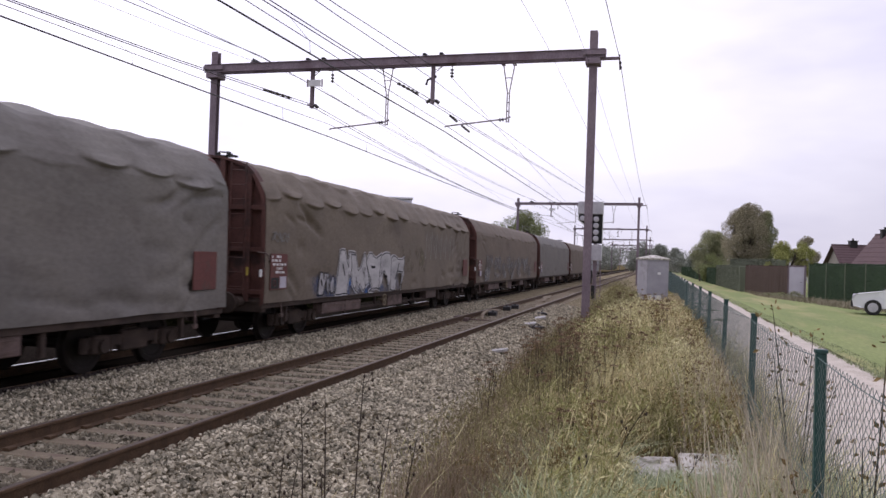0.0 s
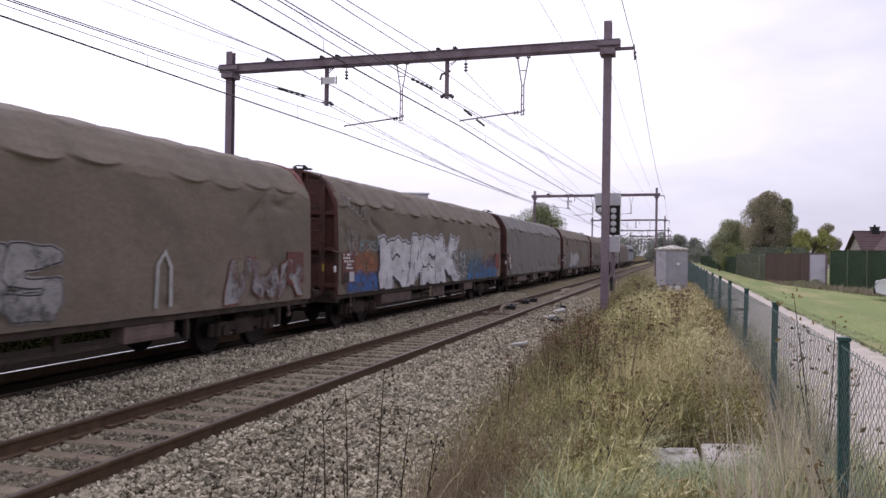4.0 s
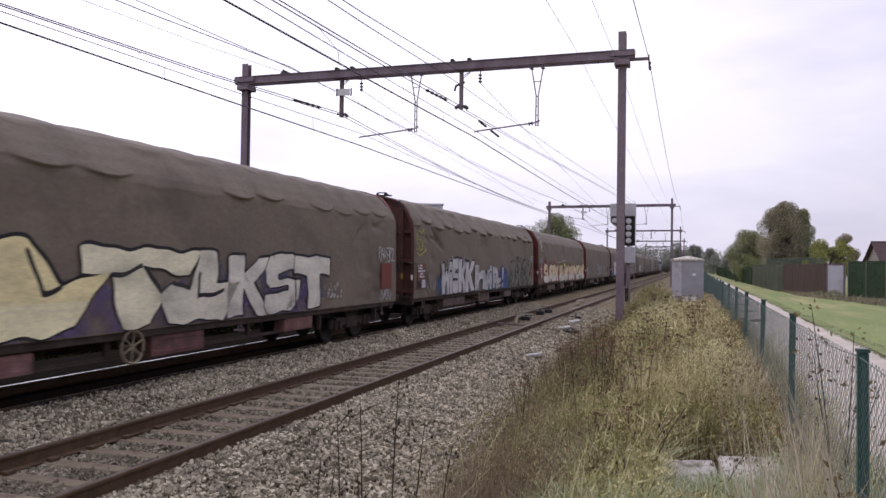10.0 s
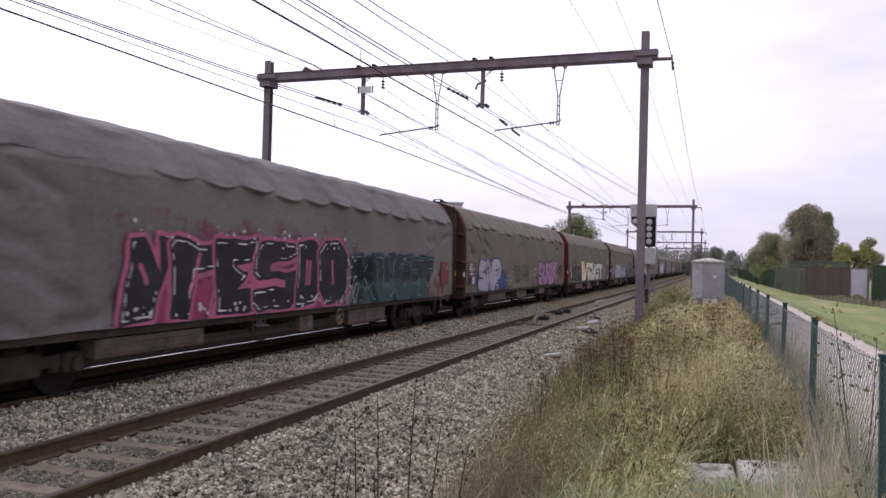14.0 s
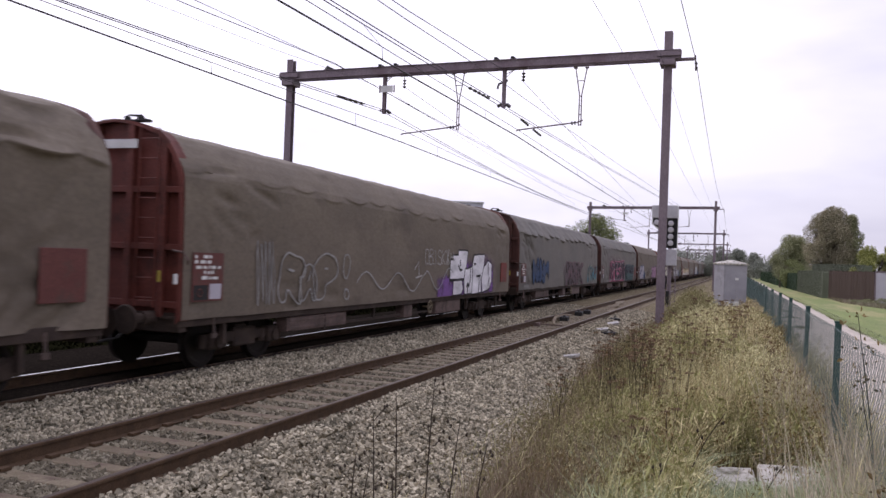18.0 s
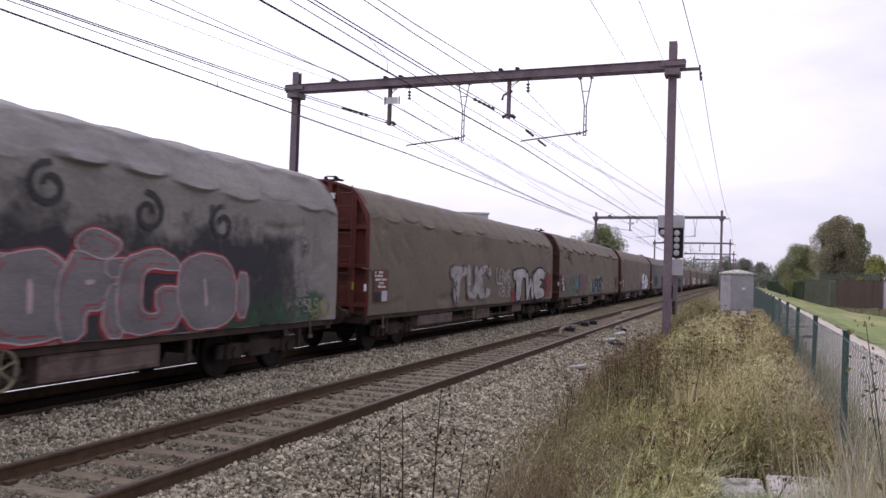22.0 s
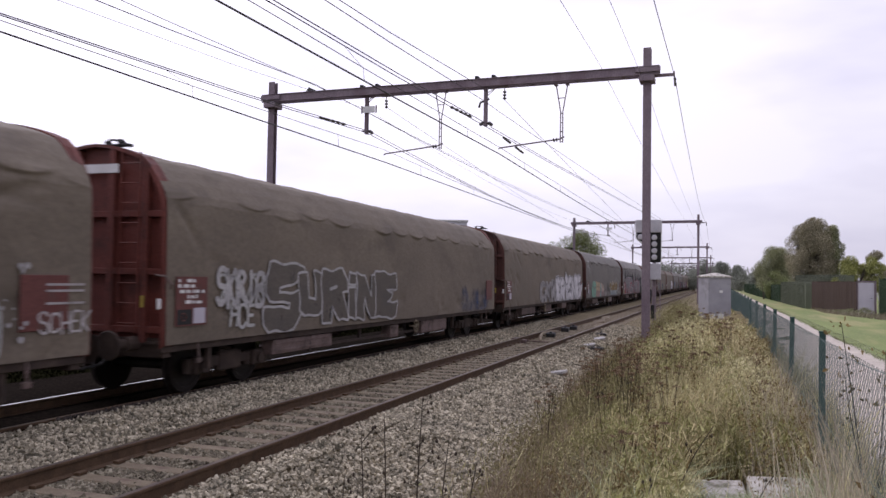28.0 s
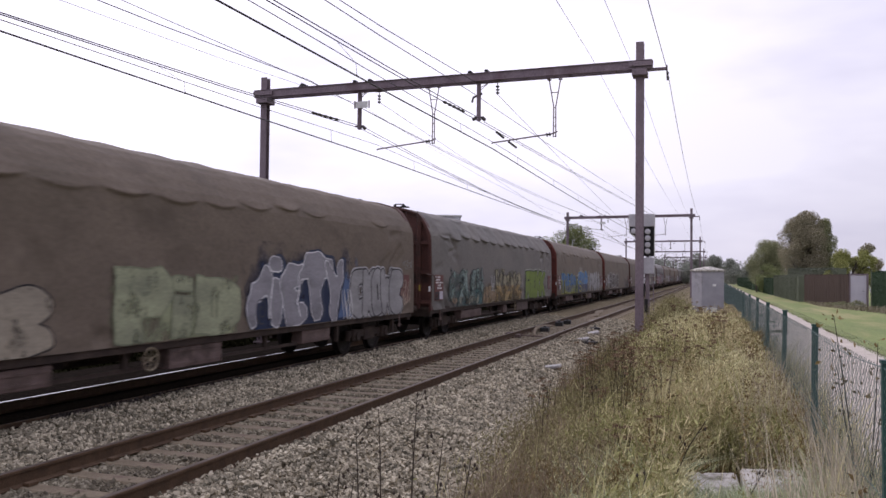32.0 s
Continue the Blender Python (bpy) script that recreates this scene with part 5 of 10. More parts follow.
def mist(rgb, wear):
    """Paint blown thin: it fades out towards the rim of its sheet and breaks up in flecks."""
    key = (rgb, wear, "mist")
    if key not in PAINTS:
        m = material("spray_mist", [tuple(c * 0.7 + 0.02 for c in rgb), rgb, tuple(min(1, c * 1.1) for c in rgb)], 0.8, scale=1.7, fine=25, bump=0.1, speckle=0.15, spec=0.2)
        ns, ln = m.node_tree.nodes, m.node_tree.links
        co = ns.new("ShaderNodeTexCoord")
        sep = ns.new("ShaderNodeSeparateXYZ")
        ln.new(co.outputs["Generated"], sep.inputs["Vector"])
        side = []
        away = ns.new("ShaderNodeMath")
        away.operation = "PINGPONG"
        away.inputs[1].default_value = 0.5
        ln.new(sep.outputs["Y"], away.inputs[0])
        for value, lo, hi in ((away.outputs[0], 0.0, 0.16), (sep.outputs["Z"], 1.0, 0.5)):
            mr = ns.new("ShaderNodeMapRange")
            mr.interpolation_type = "SMOOTHSTEP"
            mr.inputs["From Min"].default_value, mr.inputs["From Max"].default_value = lo, hi
            ln.new(value, mr.inputs["Value"])
            side.append(mr.outputs["Result"])
        mul = ns.new("ShaderNodeMath")
        mul.operation = "MULTIPLY"
        ln.new(side[0], mul.inputs[0])
        ln.new(side[1], mul.inputs[1])
        no = ns.new("ShaderNodeTexNoise")
        no.inputs["Scale"].default_value, no.inputs["Detail"].default_value, no.inputs["Roughness"].default_value = 1.9, 9.0, 0.66
        ln.new(co.outputs["Object"], no.inputs["Vector"])
        add = ns.new("ShaderNodeMath")
        add.operation = "MULTIPLY_ADD"
        add.inputs[1].default_value = 0.33
        ln.new(mul.outputs[0], add.inputs[0])
        ln.new(no.outputs["Fac"], add.inputs[2])
        out = ns.new("ShaderNodeMapRange")
        out.inputs["From Min"].default_value, out.inputs["From Max"].default_value = wear + 0.30, wear + 0.56
        out.inputs["To Max"].default_value = 0.94
        ln.new(add.outputs[0], out.inputs["Value"])
        ln.new(out.outputs["Result"], ns["Principled BSDF"].inputs["Alpha"])
        PAINTS[key] = m
    return PAINTS[key]


def haze(k, y0, y1, z0, z1, colour, label="faded cloud of spray paint", seed=1, wear=0.42):
    """A cloud of paint behind lettering, on the cloth's curve."""
    y0, y1, z0, z1 = max(0.05, y0 - 0.3), min(BODY - 0.05, y1 + 0.3), max(0.94, z0 - 0.1), z1 + 0.25
    b, n = Build(), 6
    zs = [z0 + (z1 - z0) * i / n for i in range(n + 1)]
    b.add([on_cloth(y, z, -0.009 + 0.0008 * (seed % 9)) for z in zs for y in (y0, y1)], [(2 * i, 2 * i + 1, 2 * i + 3, 2 * i + 2) for i in range(n)])
    tagged(spray(k, b.mesh("graffiti_cloud", [mist(colour, wear)]), label), kind="stuff")


LOOKS = {
    # tarpaulin, slack, end colour, red panel, white card
    -3: (2, 0.6, "dark", 0, 0), -2: (1, 0.5, "dark", 0, 0), -1: (2, 0.6, "dark", 0, 0), 0: (0, 1.2, "dark", 0, 0), 1: (1, 1.1, "dark", 0, 0), 2: (0, 1.1, "dark", 1, 0), 3: (0, 0.7, "red", 0, 0),
    4: (0, 0.4, "mid", 0, 0), 5: (0, 1.2, "dark", 1, 0), 6: (0, 0.7, "red", 1, 0), 7: (0, 1.1, "dark", 0, 0), 8: (1, 1.2, "dark", 1, 0), 9: (1, 1.3, "dark", 0, 0),
    10: (0, 0.4, "mid", 1, 1), 11: (0, 1.2, "dark", 0, 0), 12: (0, 0.6, "mid", 1, 1), 13: (3, 1.2, "dark", 2, 0), 14: (1, 1.0, "dark", 0, 0), 15: (0, 0.7, "dark", 0, 0), 16: (0, 0.5, "mid", 0, 1),
    17: (0, 0.7, "mid", 0, 0), 18: (1, 1.25, "dark", 0, 0), 19: (2, 0.5, "dark", 0, 0)}
SHADES = ["olive-grey", "grey", "brown-grey", "dark slate"]
MARKS = {0: "silver lettering and blue haze", 1: "no lettering", 2: "large silver lettering over orange and blue", 3: "a few faint white tags", 4: "cream lettering over red", 5: "silver and grey lettering over blue", 6: "dark, yellow and white lettering", 7: "mauve and pink lettering", 8: "black-pink and navy-teal lettering", 9: "blue and pink lettering", 10: "thin line drawing and white lettering", 11: "teal, pink and navy lettering", 12: "grey and silver lettering", 13: "red-outlined lettering", 14: "mint and gold lettering", 15: "broad silver lettering", 16: "white outlined lettering", 17: "blue and yellow lettering", 18: "teal, gold and green lettering", 19: "navy, silver and pale green lettering"}
WAGONS, TARPS = {}, {}
for k in range(FIRST, LAST + 1):
    kd, sl, en, pn, cd = LOOKS[k]
    lab = "tarpaulin wagon in %s cloth, %s" % (SHADES[kd], MARKS.get(k, "seen far off"))
    WAGONS[k], TARPS[k] = wagon(lab, kd, sl, en, pn, cd, 11.0 if k in (8, 9, 10, 13, 14, 16, 17, 18) else 7.95, k == 6, k in (6, 13))

DIM, PALE = (0.30, 0.295, 0.285), (0.42, 0.42, 0.40)
# wagon -1, 0: seen at the start, already far along
fat(-1, row_of("~%&$^~%&", 1.8, 16.5, 1.0, 2.2), (0.24, 0.23, 0.22), DIM, "pale faded sprayed lettering", 0.04, 0.42)
haze(0, 1.6, 9.6, 0.95, 1.6, SKYBLUE, "blue spray haze", 3, 0.46)
haze(0, 9.0, 12.5, 1.6, 2.6, (0.2, 0.18, 0.12), "pale ochre spray mist", 4, 0.5)
fat(0, row_of("~&%$^", 4.0, 9.6, 0.98, 2.05, 0.1), (0.5, 0.49, 0.48), BLACK, "silver sprayed lettering with black outline", 0.035, 0.25, halo=WHITE, halo_rim=0.03)
fat(0, row_of("~&", 2.8, 3.8, 1.0, 1.5), SILVER, BLACK, "small silver sprayed mark", 0.03, 0.3)
for i in range(6):
    line(0, [(12.2 + 0.7 * i, 1.95), (12.4 + 0.7 * i, 2.95), (12.7 + 0.7 * i, 2.2), (12.85 + 0.7 * i, 2.75)], 0.06, DIM, "tall pale sprayed scrawl")
scribble(0, 0.2, 1.1, 2.25, 2.45, GREY, seed=7)
# wagon 2
haze(2, 0.5, 3.4, 1.2, 2.2, (0.30, 0.13, 0.07), "faded orange spray", 1, 0.3)
haze(2, 0.6, 3.2, 0.95, 1.4, SKYBLUE, "bright blue spray", 2, 0.3)
haze(2, 4.4, 9.2, 1.6, 2.5, (0.26, 0.11, 0.07), "faded orange spray", 4, 0.45)
haze(2, 4.6, 5.8, 1.6, 2.3, SKYBLUE, "bright blue spray", 70, 0.3)
haze(2, 12.4, 18.8, 0.95, 1.9, (0.06, 0.15, 0.30), "bright blue spray", 3, 0.36)
haze(2, 11.4, 15.4, 1.3, 2.3, (0.17, 0.22, 0.24), "pale teal speckled spray", 5, 0.46)
haze(2, 15.0, 19.0, 1.5, 2.1, (0.24, 0.12, 0.08), "faded orange spray", 71, 0.46)
fat(2, [("R", 2.9, 5.9, 0.97, 2.28), ("A", 5.4, 7.3, 0.98, 2.42), ("S", 6.8, 8.8, 0.98, 2.38), ("K", 8.4, 11.6, 0.98, 2.46)], (0.60, 0.59, 0.60), (0.05, 0.05, 0.06), "very large silver sprayed lettering with black shade", 0.04, 0.24, 0, halo=(0.42, 0.41, 0.42), halo_rim=0.07, shade=(0.04, 0.04, 0.05), drop=(-0.14, -0.1), swell=0.05, wob=0.06)
dots(2, 10.6, 12.8, 1.0, 1.9, (0.5, 0.49, 0.5), 90, "silver sprayed splashes", 72)
scribble(2, 10.6, 12.6, 1.0, 2.0, SILVER, "silver sprayed scrawl", 73, 6, 0.05)
rings(2, 0.45, 1.75, 2.85, 3.45, DIM, 5, "cluster of pale sprayed rings", 0.03)
scribble(2, 0.5, 1.5, 1.95, 2.5, DIM, "round pale sprayed scrawl", 74, 5, 0.03)
words(2, "B2KSR", 1.4, 3.0, 2.02, 2.3, (0.25, 0.36, 0.4), "pale blue tag", 0.02)
for i in range(4):
    scribble(2, 11.8 + i * 0.95, 12.7 + i * 0.95, 1.45 + 0.12 * (i % 2), 2.15, (0.25, 0.33, 0.34), "pale teal tag", 75 + i, 3, 0.028)
words(2, "WIFES", 17.9, 19.05, 2.55, 2.95, DIM, "thin white tag")
# wagon 3
words(3, "MGZTTR", 3.4, 5.7, 1.6, 1.95, GREY, "faint grey tag", 0.0)
fat(3, row_of("DEUS", 7.5, 11.4, 1.02, 2.0, 0.02), (0.30, 0.29, 0.28), BLACK, "faint silver sprayed lettering", 0.02, 0.3, halo=DIM, halo_rim=0.02)
fat(3, row_of("~&$", 15.6, 18.8, 1.0, 1.8), (0.30, 0.29, 0.29), (0.2, 0.06, 0.05), "small pale sprayed lettering with red edge", 0.03, 0.35)
line(3, [(13.5, 1.05), (13.55, 1.75), (13.75, 1.95), (13.9, 1.7), (13.9, 1.05)], 0.09, PALE, "small white sprayed mark")
# wagon 4
haze(4, 1.2, 2.4, 0.95, 2.3, (0.36, 0.06, 0.06), "red spray behind the lettering", 5, 0.25)
haze(4, 2.2, 7.2, 0.95, 2.15, (0.36, 0.07, 0.07), "red spray behind the lettering", 6, 0.28)
haze(4, 6.8, 11.2, 1.0, 2.25, (0.36, 0.33, 0.06), "yellow spray behind the lettering", 7, 0.3)
haze(4, 10.6, 15.6, 0.95, 2.05, (0.34, 0.08, 0.07), "red spray behind the lettering", 8, 0.32)
haze(4, 15.2, 19.2, 1.2, 2.15, (0.34, 0.29, 0.06), "yellow spray behind the lettering", 9, 0.34)
CREAMY, PALER = (0.68, 0.56, 0.36), (0.66, 0.63, 0.55)
for rows in ([("S", 1.5, 2.75, 0.98, 2.02), ("U", 2.45, 3.65, 0.98, 1.85), ("R", 3.3, 5.0, 0.98, 1.98), ("O", 4.65, 5.75, 0.98, 1.95), ("K", 5.45, 6.75, 0.98, 1.95)],
             [("Z", 7.05, 8.3, 0.97, 1.95), ("U", 7.95, 9.2, 0.97, 1.72), ("i", 8.95, 9.75, 0.98, 2.08), ("N", 9.3, 10.1, 0.98, 1.8), ("K", 9.7, 11.05, 0.97, 1.92)],
             [("D", 11.1, 12.3, 0.98, 1.9), ("O", 12.05, 13.0, 0.98, 1.93), ("O", 12.85, 13.85, 0.98, 1.93), ("M", 13.6, 15.2, 0.98, 1.98)],
             [("S", 15.3, 16.5, 0.98, 2.0), ("H", 16.3, 17.3, 0.98, 1.98), ("A", 17.1, 18.2, 0.98, 1.98), ("E", 18.05, 19.2, 0.98, 2.05)]):
    fat(4, rows, CREAMY, BLACK, "cream sprayed lettering with black outline", 0.035, 0.12, 1, low=(PALER, 1.35), swell=0.015, wob=0.035, shade=BLACK, drop=(0.06, 0.03))
line(4, [(6.5, 1.75), (6.5, 2.2), (7.2, 2.12), (7.75, 2.2), (8.05, 2.18)], 0.04, PALE, "white sprayed frame line")
line(4, [(8.3, 2.12), (8.3, 2.25), (9.1, 2.25), (9.15, 1.95), (9.15, 2.25), (9.35, 2.38), (9.6, 2.3), (9.65, 2.0)], 0.04, PALE, "white sprayed frame line")
line(4, [(9.65, 2.25), (10.1, 2.3), (10.1, 2.2)], 0.04, PALE, "white sprayed frame line")
words(4, "TEP", 0.12, 1.0, 3.05, 3.5, WHITE, "thin white tag", 0.01)
rings(4, 0.75, 1.15, 2.75, 3.2, WHITE, 2, "white sprayed ring", 0.03)
words(4, "YR", 0.5, 1.0, 2.72, 3.05, WHITE, "thin white tag", 0.01)
words(4, "VEXOR", 0.2, 1.15, 2.05, 2.35, (0.40, 0.42, 0.55), "thin pale blue tag", 0.01)
words(4, "ZAP", 18.3, 19.1, 2.05, 2.5, PALE, "thin white tag", 0.01)
# wagon 5
haze(5, 2.2, 5.2, 0.95, 1.6, (0.06, 0.10, 0.22), "blue spray behind the lettering", 6, 0.3)
haze(5, 7.9, 13.4, 0.95, 1.85, (0.06, 0.105, 0.25), "blue spray behind the lettering", 60, 0.32)
fat(5, [("W", 2.75, 3.8, 0.97, 1.95), ("i", 3.55, 4.15, 0.98, 2.05), ("S", 4.0, 5.0, 0.98, 2.15), ("K", 4.8, 5.9, 0.97, 2.1), ("K", 5.7, 7.0, 0.97, 2.05)], (0.54, 0.53, 0.53), BLACK, "silver sprayed lettering with black shade and white outline", 0.045, 0.15, halo=PALE, halo_rim=0.035, shade=BLACK, drop=(0.1, 0.07), swell=0.02)
fat(5, [("h", 7.1, 8.95, 0.97, 1.95)], (0.50, 0.495, 0.49), (0.10, 0.10, 0.11), "pale silver sprayed block letter", 0.02, 0.22, 0, wob=0.01)
fat(5, [("A", 8.9, 9.75, 0.97, 1.75), ("i", 9.4, 9.95, 0.97, 1.9), ("R", 10.05, 11.0, 0.97, 1.83), ("e", 10.75, 11.65, 0.97, 1.45), ("!", 11.5, 12.2, 0.97, 1.8)], (0.44, 0.435, 0.43), (0.10, 0.10, 0.11), "silver sprayed lettering", 0.02, 0.22, 0, swell=0.02)
fat(5, [("2", 13.35, 15.1, 0.98, 2.2), ("O", 14.7, 15.8, 0.98, 2.28), ("i", 15.6, 16.6, 0.98, 2.25), ("D", 16.4, 17.6, 0.98, 2.2), ("E", 17.4, 18.6, 0.98, 2.15)], (0.16, 0.155, 0.125), BLACK, "grey-green bubble lettering with black outline", 0.028, 0.3, 2, halo=(0.24, 0.23, 0.19), halo_rim=0.03, swell=0.03)
scribble(5, 13.4, 13.9, 1.0, 1.5, (0.08, 0.2, 0.08), "green sprayed line", 61, 2, 0.025)
words(5, "VEXOR", 18.25, 19.2, 2.12, 2.4, (0.40, 0.42, 0.55), "thin pale blue tag", 0.01)
scribble(5, 1.4, 2.1, 1.15, 1.6, SILVER, seed=15, loops=4)
words(5, "SDM", 0.15, 1.0, 2.4, 2.75, (0.45, 0.42, 0.10), "yellow tag", 0.015)
line(5, [(0.1, 2.75), (0.35, 3.0), (0.6, 2.9), (0.85, 3.05), (0.9, 2.85)], 0.04, (0.45, 0.42, 0.10), "yellow sprayed crown")
line(5, [(0.15, 2.3), (0.5, 2.22), (1.1, 2.42)], 0.035, (0.45, 0.42, 0.10), "yellow sprayed line")
# wagon 6
haze(6, 1.0, 15.2, 0.95, 1.75, (0.13, 0.095, 0.19), "dull purple spray haze", 7, 0.42)
haze(6, 4.0, 5.7, 0.97, 1.9, (0.28, 0.25, 0.31), "pale lilac spray", 58, 0.38)
haze(6, 9.0, 15.0, 1.3, 2.1, (0.07, 0.10, 0.22), "blue spray haze", 59, 0.45)
fat(6, [("N", 1.15, 2.05, 0.97, 1.9), ("E", 1.9, 2.6, 0.98, 1.95), ("W", 2.4, 3.4, 0.98, 1.92), ("E", 3.3, 4.3, 0.98, 1.95)], (0.03, 0.026, 0.03), (0.5, 0.49, 0.49), "black sprayed lettering with white outline", 0.022, 0.15)
fat(6, [("l", 4.55, 7.35, 0.97, 2.22)], (0.84, 0.74, 0.40), BLACK, "yellow sprayed letter with black outline", 0.03, 0.10, shade=BLACK, drop=(0.05, 0.04), wob=0.03, low=((0.86, 0.80, 0.50), 1.4))
fat(6, [("t", 6.75, 9.6, 0.97, 2.15)], (0.80, 0.76, 0.54), BLACK, "pale yellow sprayed letter with black outline", 0.03, 0.12, shade=BLACK, drop=(0.05, 0.04), wob=0.03)
fat(6, [("k", 8.55, 10.9, 0.97, 2.15)], (0.70, 0.67, 0.54), BLACK, "grey-cream sprayed letter with black outline", 0.03, 0.15, shade=BLACK, drop=(0.05, 0.04), wob=0.03)
fat(6, [("K", 10.5, 12.1, 0.97, 2.08), ("S", 11.85, 13.3, 0.97, 2.13), ("T", 13.1, 14.85, 0.98, 2.1)], (0.68, 0.65, 0.56), BLACK, "cream and grey sprayed lettering with black outline", 0.028, 0.2, shade=BLACK, drop=(0.05, 0.04))
dots(6, 14.5, 15.5, 1.15, 1.5, PALE, 26, "pale sprayed splash", 68)
words(6, "VEXOR", 0.1, 1.0, 2.15, 2.5, (0.42, 0.42, 0.5), "thin white tag", 0.01)
words(6, "RAVERZ", 17.9, 19.1, 2.05, 2.4, (0.5, 0.5, 0.5), "white tag", 0.02)
scribble(6, 18.0, 18.8, 1.0, 1.25, (0.45, 0.45, 0.45), "white scrawl", 69, 4, 0.03)
words(6, "KST", 0.3, 1.0, 1.0, 1.2, DIM, "thin pale tag")
# wagon 7
fat(7, [("S", 12.1, 13.4, 0.97, 2.05), ("U", 13.2, 14.15, 0.97, 2.03), ("R", 13.95, 14.95, 0.97, 2.05), ("O", 14.7, 15.95, 0.97, 2.1), ("K", 15.6, 17.0, 0.97, 2.15)], (0.40, 0.21, 0.33), (0.07, 0.045, 0.06), "lilac-pink block lettering with dark shade", 0.03, 0.15, 1, halo=(0.16, 0.10, 0.15), halo_rim=0.06, shade=(0.10, 0.05, 0.09), drop=(0.1, -0.08), shine=(0.6, 0.5, 0.55))
haze(7, 1.0, 6.0, 0.97, 1.75, BLUE, "blue spray haze", 8, 0.38)
fat(7, [("S", 1.55, 2.65, 0.98, 2.05), ("i", 2.4, 3.05, 0.98, 2.1), ("V", 2.85, 3.55, 0.98, 2.0)], (0.42, 0.40, 0.46), (0.03, 0.035, 0.09), "mauve-grey bubble lettering with navy outline", 0.03, 0.15, 1, halo=(0.20, 0.22, 0.32), halo_rim=0.05, swell=0.03)
fat(7, [("P", 3.2, 4.7, 0.98, 2.1)], (0.47, 0.455, 0.50), (0.035, 0.035, 0.07), "mauve-grey bubble letter with thick navy outline", 0.055, 0.12, 2, halo=(0.16, 0.18, 0.26), halo_rim=0.05, swell=0.05)
line(7, [(3.95, 1.66), (4.2, 1.7), (4.55, 1.8)], 0.03, BLACK, "thin black line across the letter", 0.05)
rings(7, 4.15, 4.42, 1.28, 1.72, BLACK, 1, "small black sprayed ring", 0.025)
rings(7, 4.24, 4.33, 1.38, 1.52, BLACK, 1, "small black sprayed ring", 0.025)
rings(7, 3.95, 4.35, 0.98, 1.28, (0.45, 0.44, 0.48), 2, "pale sprayed bubbles under the letter", 0.06)
words(7, "SARED", 5.5, 6.8, 1.28, 1.66, (0.36, 0.35, 0.32), "thin pale tag", 0.02)
words(7, "AAMI", 5.9, 6.6, 1.05, 1.28, (0.36, 0.35, 0.32), "thin pale tag", 0.02)
line(7, [(5.4, 1.32), (6.9, 1.2), (7.1, 1.05)], 0.025, (0.36, 0.35, 0.32), "thin pale flourish", 0.15)
words(7, "SO2L", 7.0, 8.4, 1.5, 1.9, (0.05, 0.045, 0.045), "faint black tag", 0.02)
words(7, "GH", 7.4, 8.1, 1.15, 1.45, (0.05, 0.045, 0.045), "faint black tag", 0.01)
words(7, "OS", 8.8, 9.9, 1.45, 1.9, (0.05, 0.045, 0.045), "faint black tag", 0.02)
scribble(7, 9.9, 10.9, 1.2, 1.65, (0.3, 0.3, 0.29), seed=20)
words(7, "OTIL", 11.0, 12.1, 1.4, 1.75, PALE, "small white tag", 0.03)
words(7, "SR", 17.5, 18.4, 1.1, 1.6, (0.33, 0.15, 0.1), "small red tag", 0.02)
# wagon 8
haze(8, 3.4, 11.6, 0.95, 2.45, (0.30, 0.06, 0.12), "crimson spray", 9, 0.26)
fat(8, [("~", 3.6, 5.0, 0.98, 2.25), ("^", 4.8, 6.2, 0.98, 2.3), ("E", 6.0, 7.4, 0.98, 2.3), ("S", 7.2, 9.0, 0.98, 2.3), ("D", 8.85, 10.05, 1.0, 2.35), ("O", 9.8, 11.3, 1.0, 2.4)], (0.022, 0.017, 0.024), (0.47, 0.13, 0.22), "black sprayed lettering with crimson-pink outline", 0.07, 0.1, shine=(0.7, 0.68, 0.68), shade=(0.42, 0.12, 0.2), drop=(-0.08, -0.07))
dots(8, 3.8, 11.6, 1.02, 1.2, WHITE, 40, "white sprayed dots", 59)
dots(8, 3.8, 11.9, 2.15, 2.5, WHITE, 30, "white sprayed dots", 60)
dots(8, 11.2, 11.7, 1.2, 2.3, WHITE, 18, "white sprayed dots", 61)
scribble(8, 11.1, 11.9, 1.0, 1.4, PALE, "small white tag", 62, 3, 0.03)
haze(8, 11.4, 17.4, 1.5, 2.2, (0.20, 0.05, 0.07), "dull crimson spray", 10, 0.42)
haze(8, 17.0, 18.8, 0.95, 1.8, (0.2, 0.065, 0.05), "dull red spray", 63, 0.47)
fat(8, [("b", 11.5, 17.4, 0.97, 2.1)], (0.030, 0.034, 0.046), (0.05, 0.10, 0.105), "dark navy and teal sprayed ground of the lettering", 0.03, 0.3, low=((0.040, 0.075, 0.076), 1.35), wob=0.06)
line(8, [(11.8 + 0.11 * i, 1.30 + (0.09 if i % 2 else -0.03) + 0.05 * math.sin(i * 0.9)) for i in range(48)], 0.03, (0.22, 0.31, 0.31), "pale teal zigzag across the lettering", 0.3)
fat(8, [("K", 11.6, 13.4, 0.98, 2.12), ("U", 13.0, 14.3, 0.98, 2.12), ("C", 14.1, 15.6, 0.98, 2.12), ("T", 15.4, 17.3, 0.98, 2.05)], (0.030, 0.031, 0.044), (0.06, 0.115, 0.12), "navy sprayed lettering with teal outline", 0.03, 0.15, low=((0.042, 0.088, 0.088), 1.48), shine=(0.16, 0.28, 0.28), swell=0.03)
words(8, "SOEK", 18.35, 19.05, 1.75, 1.98, DIM, "thin white tag on the end panel")
